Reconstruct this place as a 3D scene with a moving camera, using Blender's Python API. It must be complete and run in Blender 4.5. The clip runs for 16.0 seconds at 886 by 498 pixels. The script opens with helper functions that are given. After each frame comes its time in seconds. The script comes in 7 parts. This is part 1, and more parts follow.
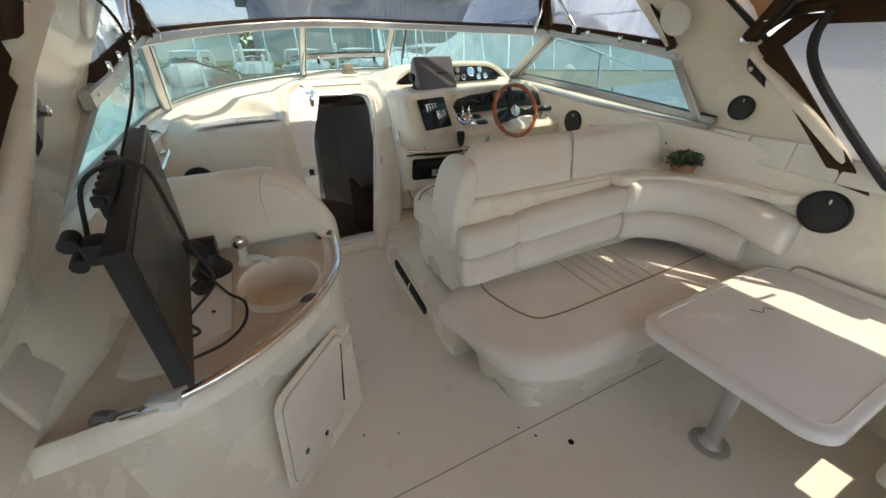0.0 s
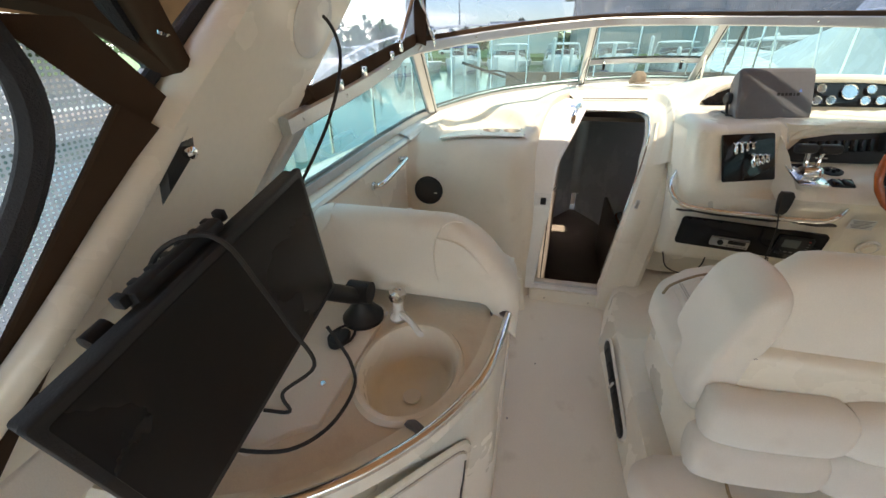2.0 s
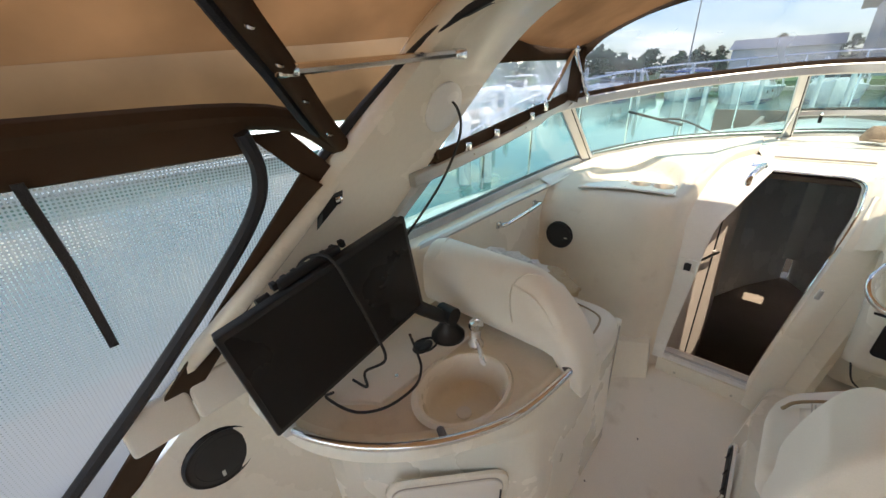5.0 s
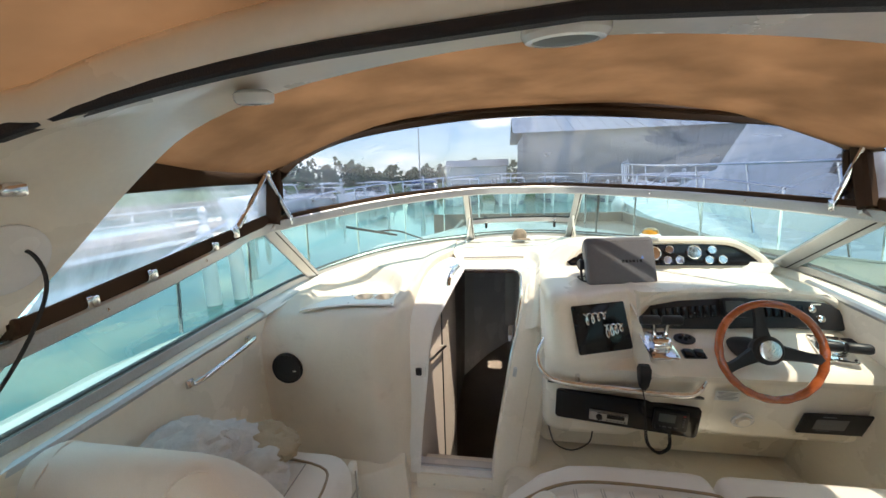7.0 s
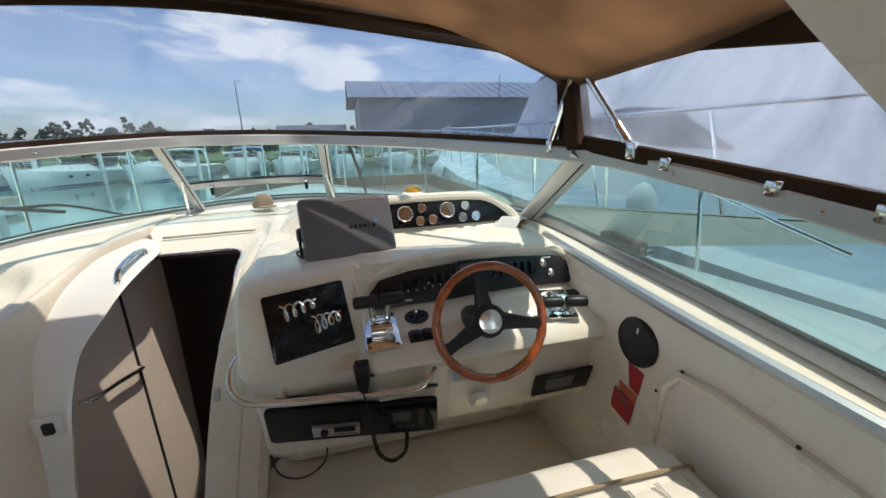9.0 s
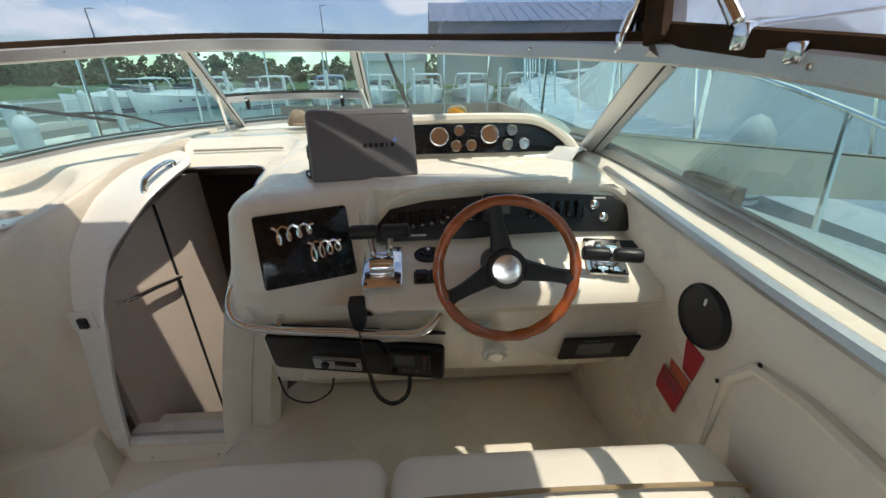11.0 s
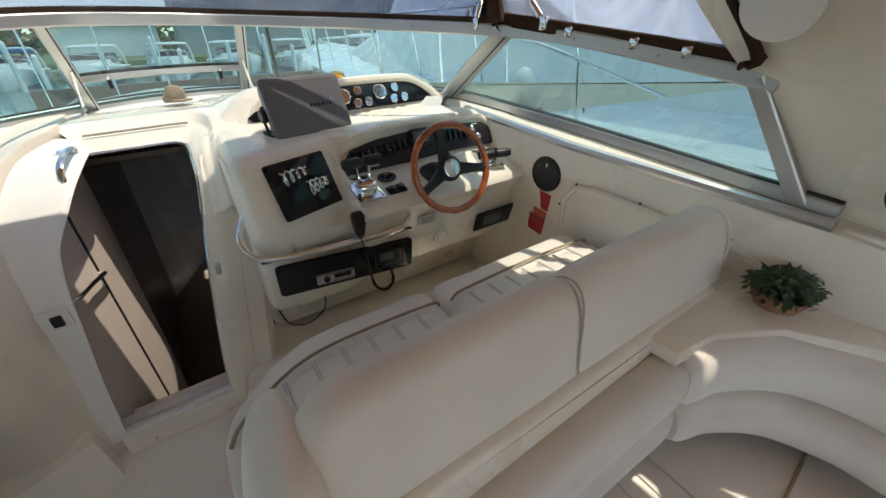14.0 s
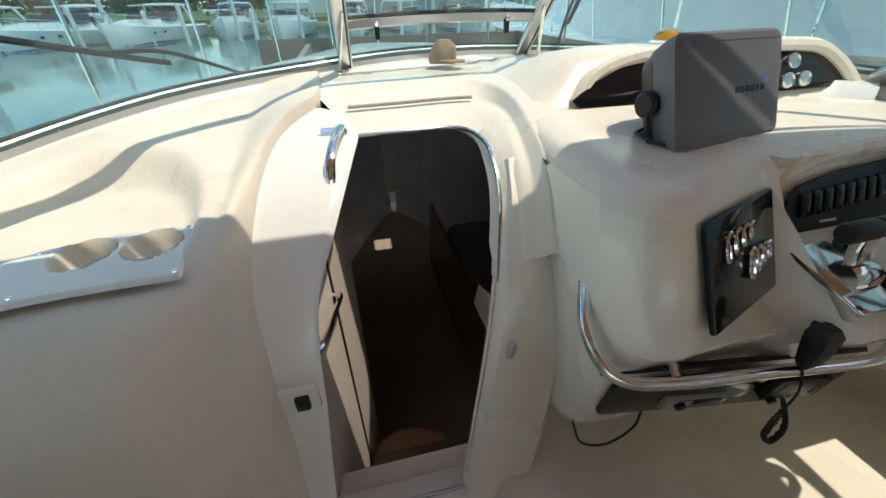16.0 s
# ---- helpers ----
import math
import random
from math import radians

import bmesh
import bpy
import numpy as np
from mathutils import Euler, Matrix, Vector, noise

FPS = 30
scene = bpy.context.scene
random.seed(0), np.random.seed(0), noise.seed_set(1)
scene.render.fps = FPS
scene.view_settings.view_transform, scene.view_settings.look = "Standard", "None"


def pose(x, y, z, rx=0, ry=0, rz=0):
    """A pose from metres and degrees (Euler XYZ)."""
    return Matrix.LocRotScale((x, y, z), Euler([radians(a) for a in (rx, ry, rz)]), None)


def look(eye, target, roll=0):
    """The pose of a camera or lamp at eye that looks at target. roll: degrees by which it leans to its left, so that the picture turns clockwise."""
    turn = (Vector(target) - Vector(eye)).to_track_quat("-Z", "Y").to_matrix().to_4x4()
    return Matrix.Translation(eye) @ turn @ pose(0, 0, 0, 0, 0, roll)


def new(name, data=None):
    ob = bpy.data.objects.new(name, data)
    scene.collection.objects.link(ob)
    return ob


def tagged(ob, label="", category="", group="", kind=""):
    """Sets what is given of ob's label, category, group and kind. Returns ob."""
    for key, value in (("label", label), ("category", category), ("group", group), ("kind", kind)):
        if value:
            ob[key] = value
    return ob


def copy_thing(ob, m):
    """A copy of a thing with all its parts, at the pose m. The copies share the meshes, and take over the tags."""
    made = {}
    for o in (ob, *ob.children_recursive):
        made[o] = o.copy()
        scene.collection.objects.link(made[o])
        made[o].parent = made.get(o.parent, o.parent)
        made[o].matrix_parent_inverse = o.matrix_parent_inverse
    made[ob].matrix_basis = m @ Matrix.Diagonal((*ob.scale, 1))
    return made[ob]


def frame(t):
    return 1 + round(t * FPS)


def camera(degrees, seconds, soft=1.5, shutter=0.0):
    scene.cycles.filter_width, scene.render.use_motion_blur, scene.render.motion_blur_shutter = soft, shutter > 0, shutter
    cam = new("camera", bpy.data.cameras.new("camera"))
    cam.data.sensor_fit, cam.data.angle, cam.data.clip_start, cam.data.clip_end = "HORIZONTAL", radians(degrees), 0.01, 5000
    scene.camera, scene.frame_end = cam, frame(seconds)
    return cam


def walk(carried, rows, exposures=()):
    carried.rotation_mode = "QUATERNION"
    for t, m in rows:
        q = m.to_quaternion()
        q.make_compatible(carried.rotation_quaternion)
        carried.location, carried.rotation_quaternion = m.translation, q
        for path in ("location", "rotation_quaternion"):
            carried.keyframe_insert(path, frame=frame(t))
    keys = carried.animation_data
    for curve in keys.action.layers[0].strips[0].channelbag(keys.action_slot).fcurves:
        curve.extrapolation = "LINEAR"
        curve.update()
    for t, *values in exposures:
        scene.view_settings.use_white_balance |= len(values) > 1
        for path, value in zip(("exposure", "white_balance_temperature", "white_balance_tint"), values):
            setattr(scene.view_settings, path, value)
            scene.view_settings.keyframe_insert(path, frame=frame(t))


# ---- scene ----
cam = camera(99.0, 16.0)
PATH = [
    (0, (-0.863, 0.127, 1.644), (-0.089, 1.717, 0.709), -0.9),
    (0.5, (-0.824, 0.316, 1.647), (-0.253, 1.979, 0.695), -1.2),
    (1, (-0.824, 0.518, 1.656), (-0.419, 2.237, 0.718), -1.0),
    (1.5, (-0.741, 0.644, 1.680), (-0.610, 2.406, 0.742), -0.7),
    (2, (-0.605, 0.672, 1.710), (-1.040, 2.381, 0.766), -0.9),
    (2.5, (-0.524, 0.620, 1.736), (-1.278, 2.202, 0.773), -0.6),
    (3, (-0.400, 0.573, 1.724), (-1.400, 2.019, 0.771), -1.1),
    (3.2, (-0.366, 0.555, 1.702), (-1.443, 1.947, 0.751), -1.2),
    (5.3, (-0.280, 0.690, 1.889), (-1.535, 2.042, 1.115), -1.5),
    (5.5, (-0.280, 0.704, 1.906), (-1.489, 2.151, 1.239), -1.3),
    (6, (-0.266, 0.755, 1.922), (-1.227, 2.445, 1.455), -1.3),
    (6.5, (-0.227, 0.849, 1.923), (-0.855, 2.709, 1.539), -1.4),
    (7, (-0.102, 1.002, 1.916), (-0.409, 2.945, 1.553), -1.7),
    (7.5, (0.013, 1.138, 1.895), (0.038, 3.109, 1.558), -1.5),
    (8, (0.177, 1.271, 1.883), (0.431, 3.225, 1.542), -2.0),
    (8.5, (0.324, 1.381, 1.872), (0.779, 3.282, 1.447), -1.6),
    (9, (0.504, 1.484, 1.793), (0.963, 3.353, 1.249), -1.6),
    (9.5, (0.608, 1.617, 1.740), (0.916, 3.453, 1.010), -1.3),
    (9.7, (0.627, 1.665, 1.692), (0.880, 3.503, 0.945), -2.0),
    (11.8, (0.725, 1.633, 1.709), (0.759, 3.415, 0.802), 0.1),
    (12, (0.716, 1.558, 1.727), (0.797, 3.332, 0.807), -0.2),
    (12.5, (0.670, 1.372, 1.739), (0.961, 3.123, 0.818), -0.8),
    (13, (0.521, 1.219, 1.742), (1.145, 2.872, 0.806), -1.4),
    (13.5, (0.246, 1.150, 1.742), (1.147, 2.663, 0.793), -2.0),
    (14, (0.022, 1.234, 1.728), (0.966, 2.696, 0.743), -2.0),
    (14.5, (-0.149, 1.402, 1.700), (0.559, 2.958, 0.663), -1.5),
    (15, (-0.244, 1.641, 1.714), (0.241, 3.254, 0.636), -0.9),
    (15.5, (-0.279, 1.909, 1.705), (0.130, 3.531, 0.609), -1.3),
    (16, (-0.346, 2.253, 1.659), (0.025, 3.884, 0.563), -1.1),
]
walk(cam, [(t, look(eye, target, roll)) for t, eye, target, roll in PATH], [(0, 2.75, 7700, 9), (2.2, 3.1, 7700, 10), (4, 3.05, 7700, 11), (5.5, 3.1, 7700, 10), (7.2, 2.97, 7200, 9), (9, 2.4, 6900, 9), (12, 2.4, 7100, 9), (13.3, 2.27, 7000, 10), (14.5, 2.68, 7000, 9), (16, 2.42, 7000, 9)])

# ---- world, sun, exposure ----
SUN_DIR = Vector((-0.35, 0.115, -1.0)).normalized()
world = bpy.data.worlds.new("sky")
scene.world = world
world.use_nodes = True
wn, wl = world.node_tree.nodes, world.node_tree.links
wn.clear()
w_out = wn.new("ShaderNodeOutputWorld")
w_bg = wn.new("ShaderNodeBackground")
w_sky = wn.new("ShaderNodeTexSky")
w_sky.sky_type = "NISHITA"
w_sky.sun_disc = False
w_sky.sun_elevation = math.asin(-SUN_DIR.z)
w_sky.sun_rotation = math.atan2(-SUN_DIR.x, -SUN_DIR.y)
w_sky.ozone_density = 2.5
w_co = wn.new("ShaderNodeTexCoord")
w_map = wn.new("ShaderNodeMapping")
w_map.inputs["Scale"].default_value = (2.2, 2.2, 6.5)
w_noise = wn.new("ShaderNodeTexNoise")
w_noise.inputs["Scale"].default_value = 1.5
w_noise.inputs["Detail"].default_value = 8
w_noise.inputs["Roughness"].default_value = 0.55
w_ramp = wn.new("ShaderNodeValToRGB")
w_ramp.color_ramp.elements[0].position = 0.53
w_ramp.color_ramp.elements[1].position = 0.62
w_mix = wn.new("ShaderNodeMixRGB")
w_mix.inputs[2].default_value = (6.6, 6.7, 6.8, 1)
wl.new(w_co.outputs["Generated"], w_map.inputs["Vector"])
wl.new(w_map.outputs["Vector"], w_noise.inputs["Vector"])
wl.new(w_noise.outputs["Fac"], w_ramp.inputs["Fac"])
wl.new(w_ramp.outputs["Color"], w_mix.inputs[0])
wl.new(w_sky.outputs["Color"], w_mix.inputs[1])
wl.new(w_mix.outputs["Color"], w_bg.inputs["Color"])
w_bg.inputs["Strength"].default_value = 0.15
wl.new(w_bg.outputs["Background"], w_out.inputs["Surface"])

sun = new("sun", bpy.data.lights.new("sun", "SUN"))
sun.data.energy = 0.66
sun.data.angle = radians(0.6)
sun.data.color = (1.0, 0.95, 0.87)
sun.rotation_mode = "QUATERNION"
sun.rotation_quaternion = SUN_DIR.to_track_quat("-Z", "Y")


# ---- materials ----
def material(name, color, rough=0.5, metal=0.0, vary=0.08, vary_scale=3.0, grain=0.05, grain_scale=60.0, bump=0.0, bump_scale=80.0, coat=0.0, island=False, stain=None):
    """A principled material whose colour varies at two scales, with a fine relief."""
    m = bpy.data.materials.new(name)
    m.use_nodes = True
    n, l = m.node_tree.nodes, m.node_tree.links
    b = n["Principled BSDF"]
    b.inputs["Roughness"].default_value = rough
    b.inputs["Metallic"].default_value = metal
    b.inputs["Coat Weight"].default_value = coat
    co = n.new("ShaderNodeTexCoord")
    big = n.new("ShaderNodeTexNoise")
    big.inputs["Scale"].default_value = vary_scale
    big.inputs["Detail"].default_value = 5
    fine = n.new("ShaderNodeTexNoise")
    fine.inputs["Scale"].default_value = grain_scale
    fine.inputs["Detail"].default_value = 3
    l.new(co.outputs["Object"], big.inputs["Vector"])
    l.new(co.outputs["Object"], fine.inputs["Vector"])
    r1 = n.new("ShaderNodeMapRange")
    r1.inputs["From Min"].default_value, r1.inputs["From Max"].default_value = 0.3, 0.7
    r1.inputs["To Min"].default_value, r1.inputs["To Max"].default_value = 1 - vary, 1 + vary * 0.6
    r2 = n.new("ShaderNodeMapRange")
    r2.inputs["From Min"].default_value, r2.inputs["From Max"].default_value = 0.3, 0.7
    r2.inputs["To Min"].default_value, r2.inputs["To Max"].default_value = 1 - grain, 1 + grain * 0.6
    l.new(big.outputs["Fac"], r1.inputs["Value"])
    l.new(fine.outputs["Fac"], r2.inputs["Value"])
    mul = n.new("ShaderNodeMath")
    mul.operation = "MULTIPLY"
    l.new(r1.outputs["Result"], mul.inputs[0])
    l.new(r2.outputs["Result"], mul.inputs[1])
    hsv = n.new("ShaderNodeHueSaturation")
    hsv.inputs["Color"].default_value = (*color, 1)
    l.new(mul.outputs[0], hsv.inputs["Value"])
    last = hsv.outputs["Color"]
    if island:
        info = n.new("ShaderNodeNewGeometry")
        r3 = n.new("ShaderNodeMapRange")
        r3.inputs["To Min"].default_value, r3.inputs["To Max"].default_value = 0.6, 1.35
        l.new(info.outputs["Random Per Island"], r3.inputs["Value"])
        h2 = n.new("ShaderNodeHueSaturation")
        l.new(r3.outputs["Result"], h2.inputs["Value"])
        l.new(last, h2.inputs["Color"])
        last = h2.outputs["Color"]
    if stain:
        sn = n.new("ShaderNodeTexNoise")
        sn.inputs["Scale"].default_value = stain[1]
        sn.inputs["Detail"].default_value = 6
        l.new(co.outputs["Object"], sn.inputs["Vector"])
        ramp = n.new("ShaderNodeValToRGB")
        ramp.color_ramp.elements[0].position, ramp.color_ramp.elements[1].position = stain[2], stain[3]
        ramp.color_ramp.elements[1].color = (stain[4],) * 3 + (1,)
        l.new(sn.outputs["Fac"], ramp.inputs["Fac"])
        mix = n.new("ShaderNodeMixRGB")
        mix.inputs[2].default_value = (*stain[0], 1)
        l.new(ramp.outputs["Color"], mix.inputs[0])
        l.new(last, mix.inputs[1])
        last = mix.outputs["Color"]
    l.new(last, b.inputs["Base Color"])
    rr = n.new("ShaderNodeMapRange")
    rr.inputs["From Min"].default_value, rr.inputs["From Max"].default_value = 0.3, 0.7
    rr.inputs["To Min"].default_value, rr.inputs["To Max"].default_value = max(rough - 0.08, 0.02), min(rough + 0.08, 1)
    l.new(big.outputs["Fac"], rr.inputs["Value"])
    l.new(rr.outputs["Result"], b.inputs["Roughness"])
    if bump:
        bn = n.new("ShaderNodeTexNoise")
        bn.inputs["Scale"].default_value = bump_scale
        bn.inputs["Detail"].default_value = 4
        l.new(co.outputs["Object"], bn.inputs["Vector"])
        bu = n.new("ShaderNodeBump")
        bu.inputs["Strength"].default_value = bump
        bu.inputs["Distance"].default_value = 0.01
        l.new(bn.outputs["Fac"], bu.inputs["Height"])
        l.new(bu.outputs["Normal"], b.inputs["Normal"])
    return m


def dull(m, level):
    m.node_tree.nodes["Principled BSDF"].inputs["Specular IOR Level"].default_value = level
    return m


def glass(name, tint, haze=0.0, gloss=0.05, haze_color=(0.9, 0.92, 0.95), wave=0.0):
    """A thin pane: tinted see-through, a mirror coat by Fresnel, and a little milky haze."""
    m = bpy.data.materials.new(name)
    m.use_nodes = True
    n, l = m.node_tree.nodes, m.node_tree.links
    n.clear()
    out = n.new("ShaderNodeOutputMaterial")
    tr = n.new("ShaderNodeBsdfTransparent")
    tr.inputs["Color"].default_value = (*tint, 1)
    df = n.new("ShaderNodeBsdfDiffuse")
    df.inputs["Color"].default_value = (*haze_color, 1)
    tl = n.new("ShaderNodeBsdfTranslucent")
    tl.inputs["Color"].default_value = (*haze_color, 1)
    both = n.new("ShaderNodeMixShader")
    both.inputs[0].default_value = 0.5
    l.new(df.outputs[0], both.inputs[1])
    l.new(tl.outputs[0], both.inputs[2])
    mh = n.new("ShaderNodeMixShader")
    l.new(tr.outputs[0], mh.inputs[1])
    l.new(both.outputs[0], mh.inputs[2])
    co = n.new("ShaderNodeTexCoord")
    no = n.new("ShaderNodeTexNoise")
    no.inputs["Scale"].default_value = 2.2
    no.inputs["Detail"].default_value = 6
    no.inputs["Distortion"].default_value = 1.5
    l.new(co.outputs["Object"], no.inputs["Vector"])
    mr = n.new("ShaderNodeMapRange")
    mr.inputs["From Min"].default_value, mr.inputs["From Max"].default_value = 0.35, 0.7
    mr.inputs["To Min"].default_value, mr.inputs["To Max"].default_value = haze * 0.4, haze * 1.6
    l.new(no.outputs["Fac"], mr.inputs["Value"])
    l.new(mr.outputs["Result"], mh.inputs[0])
    gl = n.new("ShaderNodeBsdfGlossy")
    gl.inputs["Roughness"].default_value = gloss
    face = n.new("ShaderNodeLayerWeight")
    face.inputs["Blend"].default_value = 0.5
    power = n.new("ShaderNodeMath")
    power.operation = "POWER"
    power.inputs[1].default_value = 4.0
    l.new(face.outputs["Facing"], power.inputs[0])
    fr = n.new("ShaderNodeMapRange")
    fr.inputs["To Min"].default_value, fr.inputs["To Max"].default_value = 0.045, 0.6
    l.new(power.outputs[0], fr.inputs["Value"])
    if wave:
        bu = n.new("ShaderNodeBump")
        bu.inputs["Strength"].default_value = wave
        bu.inputs["Distance"].default_value = 0.03
        l.new(no.outputs["Fac"], bu.inputs["Height"])
        l.new(bu.outputs["Normal"], gl.inputs["Normal"])
    mg = n.new("ShaderNodeMixShader")
    l.new(fr.outputs[0], mg.inputs[0])
    l.new(mh.outputs[0], mg.inputs[1])
    l.new(gl.outputs[0], mg.inputs[2])
    l.new(mg.outputs[0], out.inputs["Surface"])
    return m


def fabric(name, color, through_color, share=0.4, weave=600.0):
    """Canvas that lets some of the daylight through."""
    m = bpy.data.materials.new(name)
    m.use_nodes = True
    n, l = m.node_tree.nodes, m.node_tree.links
    n.clear()
    out = n.new("ShaderNodeOutputMaterial")
    co = n.new("ShaderNodeTexCoord")
    big = n.new("ShaderNodeTexNoise")
    big.inputs["Scale"].default_value = 4
    big.inputs["Detail"].default_value = 8
    l.new(co.outputs["Object"], big.inputs["Vector"])
    fine = n.new("ShaderNodeTexNoise")
    fine.inputs["Scale"].default_value = weave
    l.new(co.outputs["Object"], fine.inputs["Vector"])
    cols = []
    for c in (color, through_color):
        h = n.new("ShaderNodeHueSaturation")
        h.inputs["Color"].default_value = (*c, 1)
        r = n.new("ShaderNodeMapRange")
        r.inputs["From Min"].default_value, r.inputs["From Max"].default_value = 0.3, 0.7
        r.inputs["To Min"].default_value, r.inputs["To Max"].default_value = 0.75, 1.15
        l.new(big.outputs["Fac"], r.inputs["Value"])
        l.new(r.outputs["Result"], h.inputs["Value"])
        cols.append(h)
    d = n.new("ShaderNodeBsdfDiffuse")
    t = n.new("ShaderNodeBsdfTranslucent")
    l.new(cols[0].outputs["Color"], d.inputs["Color"])
    l.new(cols[1].outputs["Color"], t.inputs["Color"])
    bu = n.new("ShaderNodeBump")
    bu.inputs["Strength"].default_value = 0.3
    bu.inputs["Distance"].default_value = 0.002
    l.new(fine.outputs["Fac"], bu.inputs["Height"])
    l.new(bu.outputs["Normal"], d.inputs["Normal"])
    mx = n.new("ShaderNodeMixShader")
    mx.inputs[0].default_value = share
    l.new(d.outputs[0], mx.inputs[1])
    l.new(t.outputs[0], mx.inputs[2])
    l.new(mx.outputs[0], out.inputs["Surface"])
    return m


def screen_mesh(name):
    """Woven shade screen: pale threads, with holes tinted grey to dim the outside."""
    m = bpy.data.materials.new(name)
    m.use_nodes = True
    n, l = m.node_tree.nodes, m.node_tree.links
    n.clear()
    out = n.new("ShaderNodeOutputMaterial")
    co = n.new("ShaderNodeTexCoord")
    mp = n.new("ShaderNodeMapping")
    mp.inputs["Scale"].default_value = (1, 130, 130)
    l.new(co.outputs["Object"], mp.inputs["Vector"])
    ck = n.new("ShaderNodeTexVoronoi")
    ck.inputs["Scale"].default_value = 1.0
    ck.inputs["Randomness"].default_value = 0.0
    l.new(mp.outputs["Vector"], ck.inputs["Vector"])
    rp = n.new("ShaderNodeMapRange")
    rp.inputs["From Min"].default_value, rp.inputs["From Max"].default_value = 0.33, 0.45
    rp.inputs["To Min"].default_value, rp.inputs["To Max"].default_value = 0.04, 0.95
    l.new(ck.outputs["Distance"], rp.inputs["Value"])
    tr = n.new("ShaderNodeBsdfTransparent")
    tr.inputs["Color"].default_value = (0.30, 0.29, 0.29, 1)
    d = n.new("ShaderNodeBsdfDiffuse")
    d.inputs["Color"].default_value = (0.30, 0.295, 0.295, 1)
    t = n.new("ShaderNodeBsdfTranslucent")
    t.inputs["Color"].default_value = (0.27, 0.265, 0.262, 1)
    m1 = n.new("ShaderNodeMixShader")
    m1.inputs[0].default_value = 0.5
    l.new(d.outputs[0], m1.inputs[1])
    l.new(t.outputs[0], m1.inputs[2])
    m2 = n.new("ShaderNodeMixShader")
    l.new(rp.outputs["Result"], m2.inputs[0])
    l.new(tr.outputs[0], m2.inputs[1])
    l.new(m1.outputs[0], m2.inputs[2])
    l.new(m2.outputs[0], out.inputs["Surface"])
    return m


GEL = material("cream_gelcoat", (0.83, 0.775, 0.655), 0.28, vary=0.05, vary_scale=2.2, grain=0.02, coat=0.25, stain=((0.5, 0.42, 0.3), 5, 0.6, 0.9, 0.15))
GEL_WHITE = material("white_gelcoat", (0.80, 0.79, 0.75), 0.22, vary=0.04, grain=0.02, coat=0.3)
DECK = material("nonskid_deck", (0.85, 0.795, 0.685), 0.36, vary=0.04, vary_scale=2.5, grain=0.03, grain_scale=180, bump=0.05, bump_scale=220, stain=((0.45, 0.36, 0.25), 7, 0.63, 0.8, 0.4))
VINYL = material("cream_vinyl", (0.78, 0.735, 0.655), 0.42, vary=0.05, vary_scale=5, grain=0.03, grain_scale=300, bump=0.12, bump_scale=400, stain=((0.5, 0.44, 0.36), 9, 0.62, 0.85, 0.3))
VINYL_PAD = material("dash_pad_vinyl", (0.77, 0.69, 0.575), 0.5, vary=0.08, vary_scale=4, grain=0.04, grain_scale=250, bump=0.2, bump_scale=60, stain=((0.55, 0.44, 0.33), 12, 0.6, 0.8, 0.45))
PIPING = material("tan_piping", (0.33, 0.25, 0.15), 0.5)
SEAM = material("grey_seam", (0.42, 0.385, 0.33), 0.7)
STITCH = material("pale_stitching", (0.55, 0.52, 0.47), 0.7)
CHROME = material("stainless_steel", (0.78, 0.78, 0.77), 0.12, metal=1.0, vary=0.03)
ALU = material("brushed_aluminium", (0.55, 0.55, 0.54), 0.36, metal=0.85, vary=0.06, grain=0.06, grain_scale=150)
BLACK = dull(material("black_plastic", (0.013, 0.013, 0.014), 0.42, vary=0.1, bump=0.1, bump_scale=300), 0.35)
BLACK_GLOSS = dull(material("black_gloss_acrylic", (0.008, 0.008, 0.009), 0.08, vary=0.02), 0.3)
SCREEN = dull(material("dark_screen", (0.010, 0.009, 0.009), 0.3, vary=0.05), 0.2)
LCD = dull(material("grey_lcd", (0.10, 0.115, 0.11), 0.5), 0.3)
RUBBER = material("black_rubber", (0.02, 0.02, 0.02), 0.6)
GREY = material("grey_plastic_cover", (0.125, 0.125, 0.135), 0.48, vary=0.04, bump=0.08, bump_scale=300)
WOOD = material("varnished_mahogany", (0.36, 0.085, 0.022), 0.22, vary=0.25, vary_scale=14, grain=0.15, grain_scale=90, coat=0.6)
CANVAS = fabric("tan_canvas", (0.27, 0.18, 0.11), (0.41, 0.285, 0.185), 0.54)
CANVAS_DARK = fabric("brown_canvas_trim", (0.075, 0.05, 0.035), (0.04, 0.025, 0.012), 0.1)
CANVAS_TAUPE = fabric("taupe_canvas", (0.17, 0.145, 0.12), (0.05, 0.04, 0.03), 0.1)
ZIP = material("black_zipper", (0.012, 0.012, 0.016), 0.6, bump=0.3, bump_scale=300)
# Pane tints are darkened to dim the outside view; sunlight passes untinted.
PANE = glass("dimmed_green_glass", (0.175, 0.265, 0.245), 0.02, 0.0, (0.8, 0.95, 0.92))
DIM_VINYL = glass("dimming_vinyl", (0.115, 0.132, 0.165), 0.05, 0.06, (0.9, 0.9, 0.95), wave=0.15)
# Vinyl haze raised into a pale veil, to brighten the shaded boat outside.
VEILED_SIDE = glass("hazy_veiled_side_vinyl", (0.28, 0.285, 0.30), 0.22, 0.06, (0.9, 0.9, 0.95), wave=0.15)
# For the added aft curtain; the tint sets how much fill daylight enters.
AFT_FILL_VINYL = glass("aft_fill_vinyl", (0.46, 0.46, 0.45), 0.05, 0.06, (0.9, 0.9, 0.95))
SHADE_MESH = screen_mesh("shade_screen")
